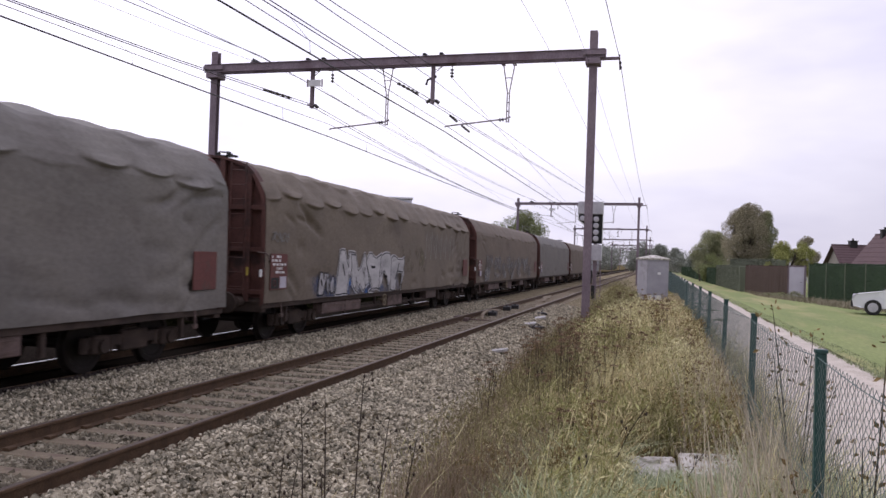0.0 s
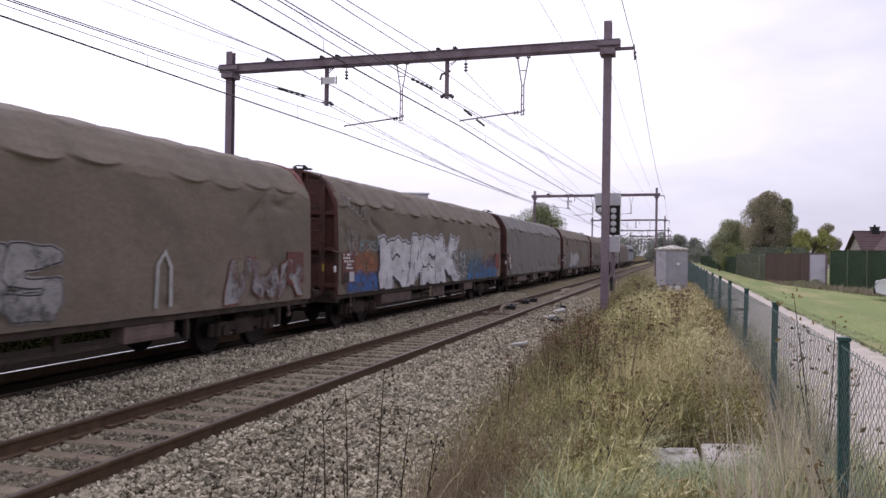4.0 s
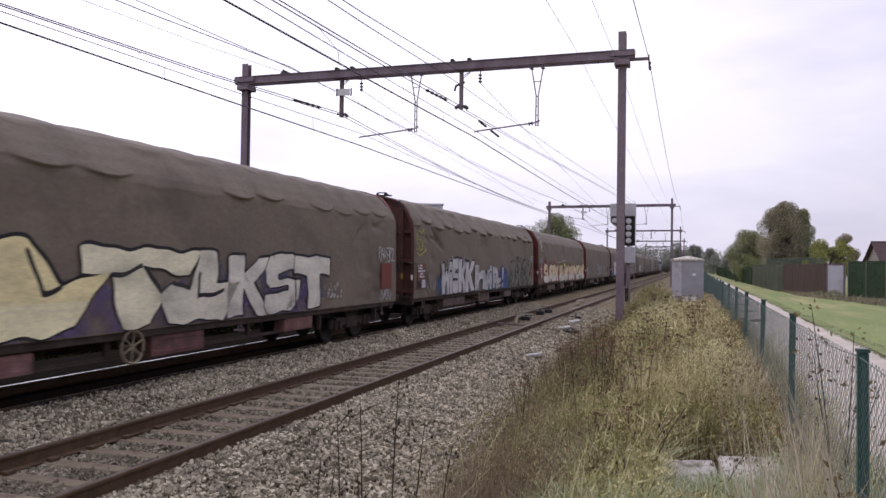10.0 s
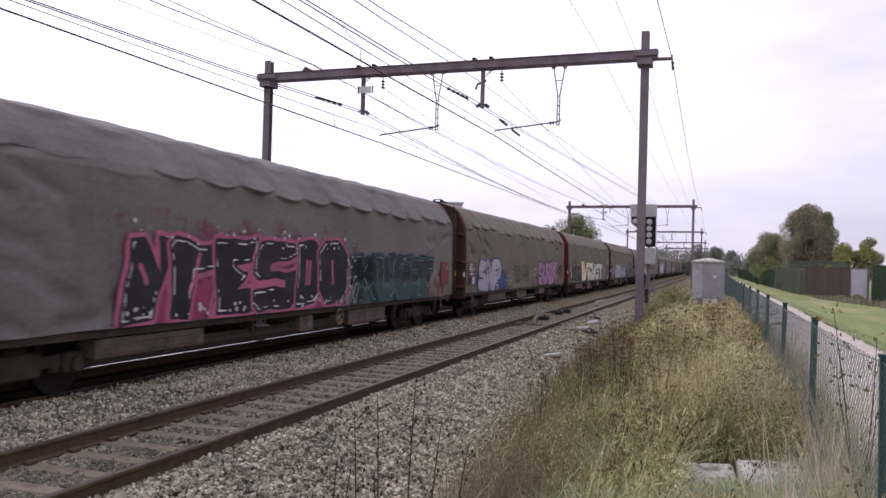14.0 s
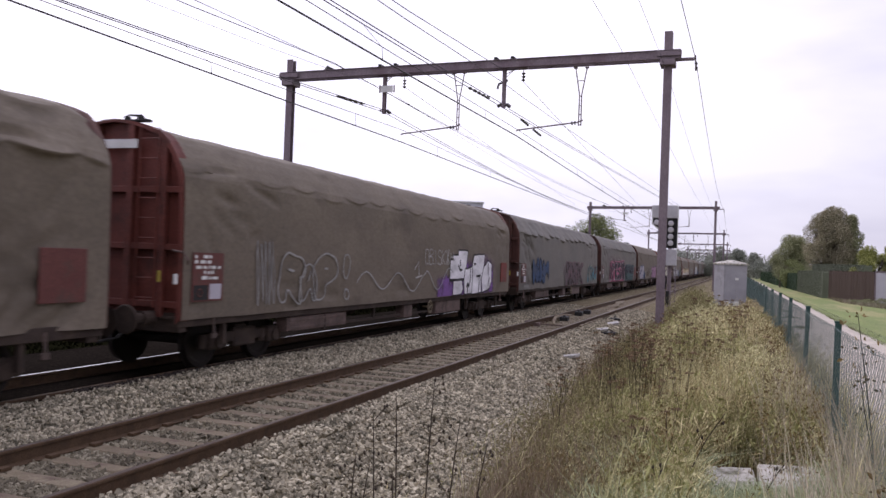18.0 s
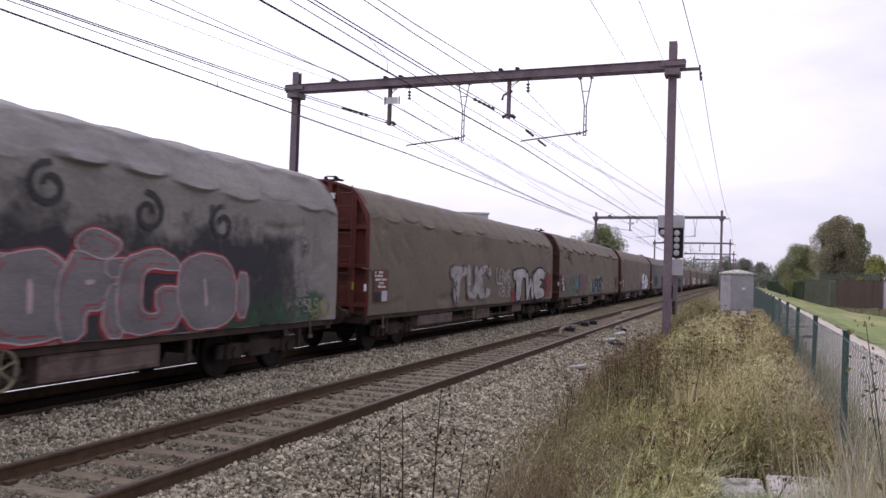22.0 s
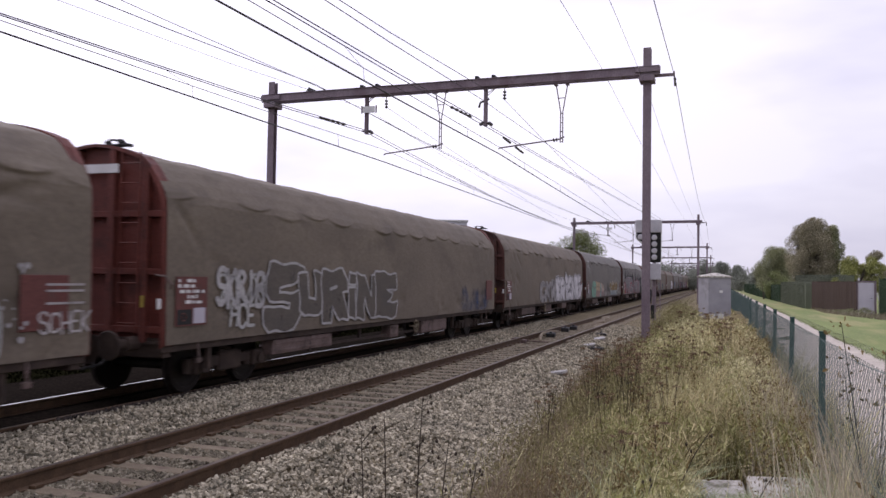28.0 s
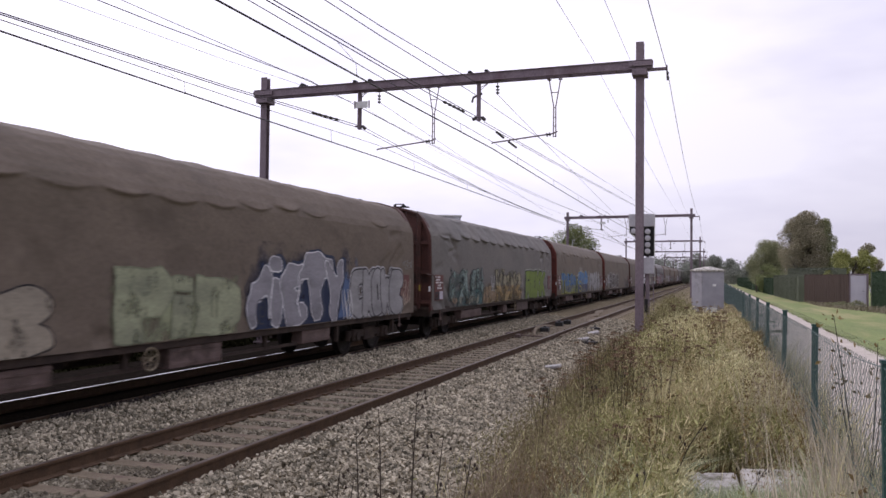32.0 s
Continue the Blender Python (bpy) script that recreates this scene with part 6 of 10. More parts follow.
# wagon 9
fat(9, [("W", 2.15, 3.2, 1.2, 2.15), ("U", 3.0, 3.75, 1.2, 2.2), ("N", 3.5, 4.35, 1.2, 2.15), ("n", 4.1, 5.45, 1.2, 2.2)], (0.045, 0.08, 0.155), (0.018, 0.025, 0.055), "blue bubble lettering with navy outline", 0.035, 0.3, 2, swell=0.03)
rings(9, 8.7, 9.5, 1.2, 2.0, (0.28, 0.22, 0.23), 3, "dull pink sprayed bubbles", 0.06)
dots(9, 8.4, 9.3, 1.0, 1.6, (0.3, 0.26, 0.27), 20, "pale pink sprayed dabs", 24)
fat(9, [("F", 9.4, 10.45, 0.97, 2.1), ("D", 10.25, 11.35, 1.0, 2.1), ("E", 11.3, 12.45, 1.0, 2.1), ("K", 12.3, 14.1, 1.05, 2.1)], (0.10, 0.075, 0.08), (0.20, 0.10, 0.115), "dull pink-black sprayed lettering", 0.045, 0.3, shade=(0.035, 0.03, 0.035))
fat(9, row_of("~i&%", 15.7, 18.8, 1.05, 1.95), (0.10, 0.25, 0.30), (0.22, 0.2, 0.15), "pale cyan sprayed marks", 0.02, 0.35)
scribble(9, 15.9, 18.9, 1.1, 2.0, (0.36, 0.33, 0.24), "cream sprayed scrawl", 25, 5, 0.035)
# wagon 10
scribble(10, 2.0, 2.65, 1.15, 2.15, DIM, "figure drawn in thin grey line", 27, 5, 0.025)
fat(10, [("R", 2.8, 3.75, 1.08, 2.0), ("A", 3.5, 4.3, 1.1, 1.85), ("P", 4.1, 5.2, 1.12, 2.02), ("!", 5.1, 6.0, 1.1, 2.05)], GREY, (0.34, 0.335, 0.32), "large lettering drawn in thin grey line", 0.036, 0.1, 2, hollow=True, wob=0.03, step=0.025)
line(10, [(6.1 + 0.13 * i, 1.42 + (0.22 if i < 34 else 0.3) * math.sin(i * 0.42) + 0.05 * math.sin(i * 0.17)) for i in range(52)], 0.032, (0.36, 0.355, 0.34), "thin grey wavy line", 0.1)
words(10, "OBISK", 10.4, 12.1, 1.87, 2.28, (0.50, 0.49, 0.47), "thin white tag", 0.0, bounce=0.02)
for i in range(4):
    line(10, [(10.70 + 0.34 * i, 1.89), (10.75 + 0.34 * i, 1.89)], 0.04, (0.50, 0.49, 0.47), "white dot between the letters", 0.1)
line(10, [(9.6, 1.72), (9.9, 1.93), (9.94, 1.56)], 0.04, (0.46, 0.45, 0.43), "white sprayed figure one", 0.15)
line(10, [(9.7, 1.5), (10.15, 1.56)], 0.04, (0.46, 0.45, 0.43), "foot of the white sprayed figure", 0.15)
for pts in ([(12.1, 1.87), (12.4, 2.3)], [(12.1, 2.3), (12.4, 1.87)], [(12.25, 1.85), (12.25, 2.32)], [(12.52, 1.95), (12.52, 2.25)], [(12.52, 2.1), (12.75, 2.1)], [(12.75, 1.95), (12.75, 2.25)]):
    line(10, pts, 0.034, (0.50, 0.49, 0.47), "thin white sprayed stroke", 0.1)
haze(10, 11.5, 13.2, 0.97, 1.5, (0.22, 0.11, 0.32), "purple spray haze", 11, 0.32)
haze(10, 12.6, 17.4, 1.0, 2.25, (0.20, 0.10, 0.29), "purple spray haze", 12, 0.36)
fat(10, [("s", 12.5, 14.15, 0.97, 2.3), ("y", 13.7, 14.85, 0.97, 1.95), ("f", 14.7, 16.0, 0.97, 2.2), ("v", 15.7, 16.85, 0.98, 2.02)], (0.84, 0.82, 0.85), BLACK, "big white sprayed lettering with black outline", 0.05, 0.05, wob=0.006, step=0.03)
# wagon 11
words(11, "SAVE", 0.2, 1.4, 1.74, 2.08, (0.32, 0.14, 0.22), "pink tag", 0.03)
fat(11, row_of("~%&$", 1.45, 3.7, 1.05, 1.95), GREY, (0.12, 0.29, 0.29), "lettering drawn in teal outline", 0.035, 0.1, hollow=True, step=0.025)
scribble(11, 3.6, 4.7, 1.25, 1.95, (0.16, 0.30, 0.40), "light blue tag", 29, 6, 0.045)
fat(11, row_of("ABONE!", 4.95, 7.0, 1.15, 2.08), (0.165, 0.115, 0.12), (0.31, 0.18, 0.215), "faded mauve lettering with pink outline", 0.03, 0.2, wob=0.03)
CREAMY = (0.40, 0.38, 0.31)
for text, y0, y1, z0, z1 in (("CNIE", 7.35, 8.35, 1.62, 1.98), ("SPL", 7.1, 7.75, 1.32, 1.52), ("JNE", 7.75, 8.3, 1.24, 1.4), ("SNOCRE", 6.95, 8.55, 1.03, 1.18)):
    words(11, text, y0, y1, z0, z1, CREAMY, "cream tag", 0.03)
scribble(11, 7.6, 8.2, 1.4, 1.75, CREAMY, "cream flourish", 30, 2, 0.028)
haze(11, 8.5, 8.75, 1.25, 1.7, (0.36, 0.33, 0.17), "pale yellow spray", 12, 0.26)
haze(11, 12.3, 12.5, 1.25, 1.65, (0.36, 0.33, 0.17), "pale yellow spray", 13, 0.26)
fat(11, [("~", 9.0, 9.5, 1.35, 1.95), ("%", 10.6, 11.1, 1.4, 2.1), ("~", 11.6, 12.5, 1.1, 1.5), ("&", 9.9, 10.4, 1.0, 1.35)], (0.36, 0.31, 0.17), None, "cream and ochre shards behind the lettering", 0.02, 0.3)
fat(11, [("O", 8.7, 9.65, 1.0, 1.82), ("N", 9.4, 10.35, 1.02, 1.92), ("E", 10.15, 11.2, 1.05, 1.85), ("R", 11.0, 12.3, 1.02, 1.95)], (0.030, 0.036, 0.062), (0.50, 0.48, 0.42), "navy sprayed lettering with thin white outline", 0.022, 0.2, shine=(0.09, 0.15, 0.24), wob=0.05, low=((0.035, 0.06, 0.11), 1.4))
for text, y0, y1, z0, z1 in (("SHEAL", 13.3, 14.6, 1.5, 1.7), ("ROUL", 14.9, 16.0, 1.42, 1.6), ("SI", 13.5, 14.1, 1.1, 1.35)):
    words(11, text, y0, y1, z0, z1, DIM, "faint pale tag", 0.01)
# wagon 12
haze(12, 12.4, 13.6, 0.97, 1.4, (0.25, 0.06, 0.07), "dull red spray", 14, 0.36)
haze(12, 16.8, 19.0, 1.1, 2.3, (0.28, 0.07, 0.06), "dull red spray", 15, 0.38)
fat(12, [("j", 12.5, 14.7, 0.97, 2.15), ("W", 14.35, 15.95, 0.97, 2.05), ("E", 15.7, 17.6, 0.97, 2.2)], (0.44, 0.43, 0.42), (0.03, 0.026, 0.035), "silver sprayed lettering with thick dark outline", 0.07, 0.15, 1, shade=(0.03, 0.026, 0.035), drop=(-0.08, 0.04))
rings(12, 17.2, 18.0, 1.3, 1.8, (0.05, 0.045, 0.05), 3, "black sprayed bubbles", 0.05)
words(12, "LEANS", 10.3, 12.1, 1.6, 2.12, (0.42, 0.41, 0.39), "pale sprayed words", 0.03)
words(12, "KBLR", 10.6, 12.2, 1.15, 1.5, (0.42, 0.41, 0.39), "pale sprayed words", 0.03)
fat(12, [("j", 5.5, 7.05, 1.1, 2.15), ("U", 7.05, 8.2, 1.15, 2.2), ("C", 8.1, 9.6, 1.12, 2.2)], (0.36, 0.34, 0.335), None, "faded grey-pink lettering", 0.02, 0.28, 1, halo=(0.19, 0.14, 0.135), halo_rim=0.06)
words(12, "SAZ", 17.8, 18.8, 2.05, 2.3, DIM, "thin white tag")
# wagon 13
haze(13, 0.6, 9.0, 0.97, 2.75, (0.045, 0.044, 0.05), "dark charcoal spray behind the lettering", 21, 0.2)
haze(13, 8.2, 17.8, 0.97, 2.7, (0.048, 0.047, 0.053), "dark charcoal spray behind the lettering", 22, 0.24)
for cy, cz, s in ((3.2, 2.75, 1), (6.4, 2.7, -1), (9.9, 2.85, 1), (11.6, 2.9, -1), (13.4, 2.7, 1), (15.2, 2.65, -1), (1.6, 2.6, 1)):
    line(13, [(cy + s * (0.09 + 0.016 * a) * math.cos(a * 0.5), cz + (0.08 + 0.014 * a) * math.sin(a * 0.5)) for a in range(17)], 0.085, (0.042, 0.042, 0.047), "dark sprayed curl", 0.25)
haze(13, 15.0, 18.9, 0.97, 1.5, (0.06, 0.12, 0.07), "dull green spray", 51, 0.4)
GREYFILL, REDDER = (0.19, 0.178, 0.182), (0.36, 0.035, 0.05)
fat(13, [("b", 1.5, 8.2, 0.98, 2.0)], (0.30, 0.04, 0.052), None, "red sprayed ground between the letters", 0.02, 0.3)
fat(13, [("^", 1.15, 3.4, 0.97, 2.3), ("F", 2.4, 4.4, 0.98, 2.35), ("j", 3.35, 5.4, 0.98, 2.42), ("h", 4.5, 5.8, 0.98, 2.25), ("S", 5.2, 7.4, 0.98, 2.4), ("Z", 7.3, 8.4, 0.98, 2.2)], GREYFILL, (0.66, 0.64, 0.64), "grey sprayed lettering with white outline and red shade", 0.024, 0.1, shade=REDDER, drop=(-0.16, -0.12), shine=REDDER)
fat(13, [("h", 8.6, 9.4, 1.02, 1.82), ("j", 9.2, 11.0, 0.97, 2.1), ("O", 10.75, 12.1, 0.97, 2.08), ("P", 11.8, 12.8, 0.97, 2.1), ("i", 12.4, 13.2, 0.97, 2.05), ("G", 12.8, 14.2, 0.97, 2.15), ("O", 14.1, 15.6, 0.97, 2.15), ("I", 15.5, 16.1, 1.1, 1.85), ("d", 9.25, 10.4, 2.02, 2.5), ("d", 12.05, 12.95, 2.05, 2.45)], (0.20, 0.185, 0.19), (0.52, 0.40, 0.41), "grey lettering with thin pale outline and red shade", 0.02, 0.12, 1, halo=(0.30, 0.05, 0.06), halo_rim=0.03, shade=(0.33, 0.04, 0.05), drop=(-0.05, -0.06), shine=(0.34, 0.07, 0.08))
fat(13, [("n", 16.25, 16.75, 1.1, 1.65), ("U", 16.7, 17.2, 1.15, 1.7), ("V", 17.15, 17.6, 1.1, 1.6)], (0.075, 0.07, 0.075), None, "faint dark sprayed shapes", 0.02, 0.4, 1)
for text, y0, y1, z0, z1 in (("QVETLZ", 17.5, 18.3, 1.62, 1.8), ("WAFLO", 17.5, 18.2, 1.88, 2.02), ("ZOL", 17.6, 18.1, 1.42, 1.56), ("SLS", 17.9, 18.5, 1.1, 1.35), ("NOAZ", 17.5, 18.2, 1.22, 1.36)):
    words(13, text, y0, y1, z0, z1, DIM, "thin white tag")
upright(13, "OHGROOL", 17.75, 17.98, 1.8, 2.75, DIM, "thin white upright tag")
upright(13, "THEZOA", 18.3, 18.52, 1.8, 2.85, DIM, "thin white upright tag")
scribble(13, 18.1, 19.0, 1.0, 1.3, (0.30, 0.27, 0.06), "yellow tag", 56, 4, 0.025)
words(13, "2000", 0.2, 0.95, 2.42, 2.68, WHITE, "white tag", 0.015)
words(13, "DAZE", 0.25, 1.25, 2.12, 2.38, WHITE, "white tag", 0.015)
words(13, "DEXONE", 0.1, 1.4, 0.99, 1.28, (0.42, 0.38, 0.22), "cream tag", 0.03)
words(13, "MAIC", 4.45, 5.2, 2.5, 2.75, WHITE, "white tag", 0.04)
scribble(13, 0.3, 1.7, 2.9, 3.25, (0.30, 0.30, 0.30), "faint pale scrawl", 58, 5, 0.03)
# wagon 14
fat(14, [("G", 2.35, 4.3, 0.97, 1.93)], (0.20, 0.37, 0.28), (0.30, 0.42, 0.36), "mint sprayed letter", 0.02, 0.1, 2, swell=0.06)
fat(14, [("R", 4.15, 5.0, 0.97, 1.95), ("i", 4.85, 5.45, 0.97, 1.93), ("B", 5.3, 6.25, 0.97, 1.93)], (0.46, 0.36, 0.23), (0.07, 0.055, 0.05), "tan and mauve sprayed lettering", 0.02, 0.15, low=((0.36, 0.25, 0.22), 1.35), swell=0.03)
fat(14, [("O", 6.05, 6.85, 0.97, 1.85)], (0.22, 0.33, 0.30), (0.07, 0.055, 0.05), "pale teal sprayed letter", 0.02, 0.15, 2, swell=0.05)
fat(14, [("T", 6.7, 7.35, 0.97, 1.87), ("H", 7.15, 8.1, 0.97, 1.8)], (0.42, 0.33, 0.27), (0.07, 0.055, 0.05), "mauve-tan sprayed lettering", 0.02, 0.18, low=((0.33, 0.24, 0.23), 1.3), swell=0.02)
dots(14, 8.0, 9.0, 1.0, 1.8, (0.33, 0.27, 0.24), 44, "tan sprayed dabs", 65)
dots(14, 3.2, 7.0, 1.95, 2.25, (0.26, 0.25, 0.24), 30, "faint pale sprayed dots", 66)
words(14, "2010", 8.96, 9.5, 1.0, 1.22, WHITE, "small white tag", 0.02)
fat(14, [("u", 12.1, 16.45, 0.97, 2.03), ("d", 11.42, 12.75, 1.52, 1.97)], (0.21, 0.145, 0.055), None, "gold and pale blue sprayed panel", 0.02, 0.12, low=((0.26, 0.30, 0.305), 1.32))
for pts in ([(12.14, 0.97), (11.95, 1.32), (11.87, 1.58), (11.5, 1.52), (11.42, 1.68), (11.55, 1.87), (11.9, 1.98), (12.3, 1.95), (12.6, 1.83), (12.74, 1.66), (12.55, 1.57), (12.25, 1.55), (12.4, 1.3)],
            [(12.74, 1.66), (12.95, 1.6), (12.7, 1.42), (13.25, 1.12)], [(12.92, 1.62), (12.95, 1.84), (13.2, 1.98), (13.56, 2.04), (13.9, 1.96), (13.98, 1.8), (13.35, 1.79), (13.1, 1.92)],
            [(13.98, 1.8), (14.1, 1.92), (14.4, 2.04), (14.75, 2.04), (15.02, 1.92), (15.1, 1.76), (15.28, 1.9), (15.5, 1.76), (15.7, 1.89), (16.0, 1.99), (16.25, 1.97), (16.42, 1.8), (16.45, 1.6), (16.3, 1.3), (16.06, 0.99)],
            [(14.15, 1.58), (14.5, 1.52), (14.5, 1.1)], [(15.2, 1.72), (15.2, 1.08)]):
    line(14, pts, 0.04, (0.58, 0.56, 0.50), "thin white sprayed outline", 0.05)
line(14, [(16.35, 1.15), (16.8, 1.27), (16.9, 1.12), (17.4, 1.22), (17.5, 1.1), (18.3, 1.18)], 0.03, PALE, "thin white sprayed flourish")
haze(14, 10.0, 11.6, 1.35, 2.1, (0.05, 0.045, 0.042), "faint black spray", 44, 0.46)
box_tag(14, 9.33, 9.83, 0.52, 0.74, (0.42, 0.40, 0.42), 5)
box_tag(14, 12.5, 13.16, 0.50, 0.74, (0.42, 0.40, 0.42), 6)
words(14, "THAD", 14.9, 15.8, 2.1, 2.32, PALE, "thin white tag", 0.01)
words(14, "CYPSY", 16.4, 18.3, 1.85, 2.2, DIM, "thin white tag")
words(14, "GREETING", 16.3, 18.4, 1.32, 1.58, (0.45, 0.45, 0.43), "thin white tag", bounce=0.02)
words(14, "AVER", 17.8, 19.1, 2.75, 3.3, DIM, "thin white tag", 0.02)
words(14, "ITG", 0.3, 1.3, 2.9, 3.3, (0.5, 0.5, 0.5), "white tag", 0.02)
scribble(14, 0.8, 1.6, 2.5, 2.9, PALE, "white tag", 35, 3, 0.035)
words(14, "SW", 1.0, 1.5, 1.05, 1.45, PALE, "white tag", 0.02)
# wagon 15
fat(15, [("E", 10.5, 12.1, 0.97, 2.15), ("R", 11.75, 13.2, 0.97, 2.08), ("I", 13.1, 14.4, 0.97, 1.9), ("d", 13.2, 14.1, 1.9, 2.4), ("S", 13.95, 15.7, 0.97, 2.2), ("K", 15.2, 16.7, 0.97, 2.22), ("E", 16.3, 18.3, 0.97, 2.3), ("~", 17.5, 19.05, 0.97, 1.8)], (0.60, 0.585, 0.60), (0.03, 0.028, 0.033), "broad silver sprayed lettering with black and white outline", 0.045, 0.12, 0, halo=(0.58, 0.57, 0.57), halo_rim=0.04, swell=0.02, shine=(0.03, 0.028, 0.033), wob=0.05)
fat(15, [("G", 6.6, 8.0, 0.98, 1.95), ("K", 7.9, 9.3, 0.98, 1.95), ("D", 9.2, 10.6, 0.98, 2.05)], (0.30, 0.285, 0.28), (0.40, 0.39, 0.38), "faded grey lettering", 0.03, 0.3, 1)
# wagon 16
fat(16, [("S", 2.85, 4.3, 0.98, 2.25), ("U", 4.15, 5.2, 1.22, 2.08), ("R", 5.15, 6.4, 1.06, 2.16), ("i", 6.35, 6.95, 1.08, 2.08), ("N", 6.9, 8.15, 1.06, 2.06), ("E", 8.0, 9.35, 1.04, 2.12)], (0.118, 0.102, 0.084), (0.42, 0.41, 0.40), "hollow lettering with white outline", 0.05, 0.2, wob=0.03, step=0.03)
fat(16, [("I", 4.75, 5.15, 1.4, 1.85), ("d", 5.75, 6.1, 1.55, 1.9), ("I", 5.4, 5.75, 1.1, 1.4)], (0.34, 0.335, 0.325), None, "patches of white spray inside the letters", 0.02, 0.4, 1)
words(16, "SKRIB", 1.3, 2.85, 1.5, 2.1, (0.42, 0.41, 0.40), "white sprayed scrawl", 0.05)
scribble(16, 1.35, 2.8, 1.5, 2.05, PALE, "white sprayed scrawl", 39, 5, 0.05)
words(16, "HCE", 1.72, 2.5, 1.12, 1.5, PALE, "white sprayed scrawl", 0.05)
haze(16, 15.0, 18.4, 1.0, 1.8, (0.05, 0.08, 0.16), "faint blue spray", 15, 0.46)
# wagon 17
words(17, "SCHEK", 18.4, 19.3, 1.24, 1.5, (0.46, 0.43, 0.42), "white tag across the end panel", 0.03)
for z in (1.86, 1.78, 1.62):
    line(17, [(18.5, z), (19.15, z)], 0.03, (0.40, 0.37, 0.36), "worn white bar on the end panel")
haze(17, 0.8, 7.6, 0.97, 2.1, (0.20, 0.22, 0.06), "yellow-green spray", 16, 0.34)
fat(17, row_of("T%EA$", 1.3, 6.1, 1.0, 2.1, 0.1), (0.07, 0.15, 0.28), (0.32, 0.33, 0.11), "blue sprayed lettering with yellow outline", 0.03, 0.25, 0, low=((0.12, 0.14, 0.16), 1.4), shade=(0.20, 0.21, 0.05), drop=(-0.1, -0.1))
fat(17, [("~", 5.9, 7.3, 1.0, 1.75), ("&", 6.3, 7.2, 1.0, 1.6)], (0.13, 0.16, 0.07), (0.06, 0.075, 0.04), "dull green sprayed shapes", 0.03, 0.3)
line(17, [(6.65, 1.75), (6.65, 2.0), (7.1, 2.02), (7.1, 1.75), (6.65, 1.75)], 0.05, (0.42, 0.42, 0.38), "pale sprayed frame")
line(17, [(7.2, 2.05), (7.45, 2.15), (7.6, 2.15), (7.4, 1.85), (7.2, 2.05)], 0.05, (0.42, 0.42, 0.38), "pale sprayed frame")
fat(17, [("S", 7.1, 9.0, 0.97, 2.18), ("I", 8.4, 10.0, 0.97, 2.15), ("R", 9.75, 11.2, 0.97, 2.22)], (0.10, 0.20, 0.36), (0.38, 0.38, 0.17), "blue sprayed lettering with yellow outline", 0.04, 0.12, 2, low=((0.065, 0.075, 0.135), 1.45), swell=0.09)
words(17, "SIR", 7.6, 10.9, 1.0, 1.6, (0.33, 0.31, 0.08), "yellow strokes inside the blue letters", 0.06)
words(17, "OUIK", 7.8, 9.0, 2.26, 2.5, PALE, "white tag", 0.05)
fat(17, [("F", 12.25, 13.5, 1.0, 2.15), ("I", 13.15, 14.2, 1.0, 2.15), ("O", 14.05, 15.5, 1.0, 2.22), ("N", 15.3, 17.0, 1.0, 2.25)], (0.34, 0.335, 0.325), (0.19, 0.185, 0.175), "faded grey sprayed lettering", 0.02, 0.26, 1, swell=0.03)
for c, r in ((11.5, 0.1), (11.9, 0.1), (17.2, 0.12), (17.7, 0.12)):
    rings(17, c - r, c + r, 1.0, 2.1, (0.42, 0.42, 0.4), 5, "column of pale sprayed rings", 0.04)
dots(17, 17.0, 18.2, 1.0, 2.1, SILVER, 44, "pale sprayed dabs", 62)
dots(17, 11.3, 12.3, 1.0, 2.1, SILVER, 30, "pale sprayed dabs", 63)
words(17, "ISM", 11.4, 12.1, 2.0, 2.3, PALE, "white tag", 0.03)
# wagon 18
haze(18, 5.4, 12.4, 0.96, 1.6, (0.20, 0.14, 0.06), "ochre spray haze", 17, 0.36)
haze(18, 2.0, 6.0, 0.96, 1.6, (0.08, 0.14, 0.13), "teal spray haze", 18, 0.36)
fat(18, [("^", 1.7, 3.2, 1.2, 2.15), ("A", 2.7, 3.7, 1.0, 2.1), ("U", 3.4, 4.3, 1.0, 2.15), ("E", 4.1, 5.1, 1.0, 2.18), ("H", 4.85, 5.7, 1.0, 2.2)], (0.25, 0.33, 0.29), (0.05, 0.065, 0.06), "pale teal sprayed lettering with dark outline", 0.03, 0.40, shade=(0.08, 0.12, 0.11), drop=(-0.08, -0.08), shine=(0.07, 0.09, 0.085), wob=0.05, low=((0.27, 0.27, 0.21), 1.25))
fat(18, [("o", 2.0, 2.9, 1.02, 1.35), ("o", 3.4, 4.5, 0.97, 1.3)], (0.30, 0.215, 0.14), (0.10, 0.085, 0.07), "tan sprayed shapes under the lettering", 0.02, 0.4, 1)
fat(18, [("~", 5.7, 6.9, 0.98, 1.55), ("%", 6.5, 7.6, 0.98, 1.4)], (0.24, 0.17, 0.10), (0.34, 0.30, 0.20), "ochre sprayed shapes", 0.025, 0.3)
scribble(18, 6.8, 7.4, 1.4, 1.95, PALE, "white tag", 45, 4, 0.035)
fat(18, [("K", 7.5, 8.95, 0.97, 2.2), ("E", 8.7, 10.0, 0.98, 2.0), ("X", 9.7, 11.0, 0.98, 2.12), ("2", 10.6, 12.0, 0.98, 2.1)], (0.35, 0.32, 0.21), (0.045, 0.04, 0.03), "grey and gold sprayed lettering with black outline", 0.03, 0.36, low=((0.36, 0.26, 0.12), 1.55), shine=(0.045, 0.04, 0.03), halo=(0.26, 0.24, 0.17), halo_rim=0.03)
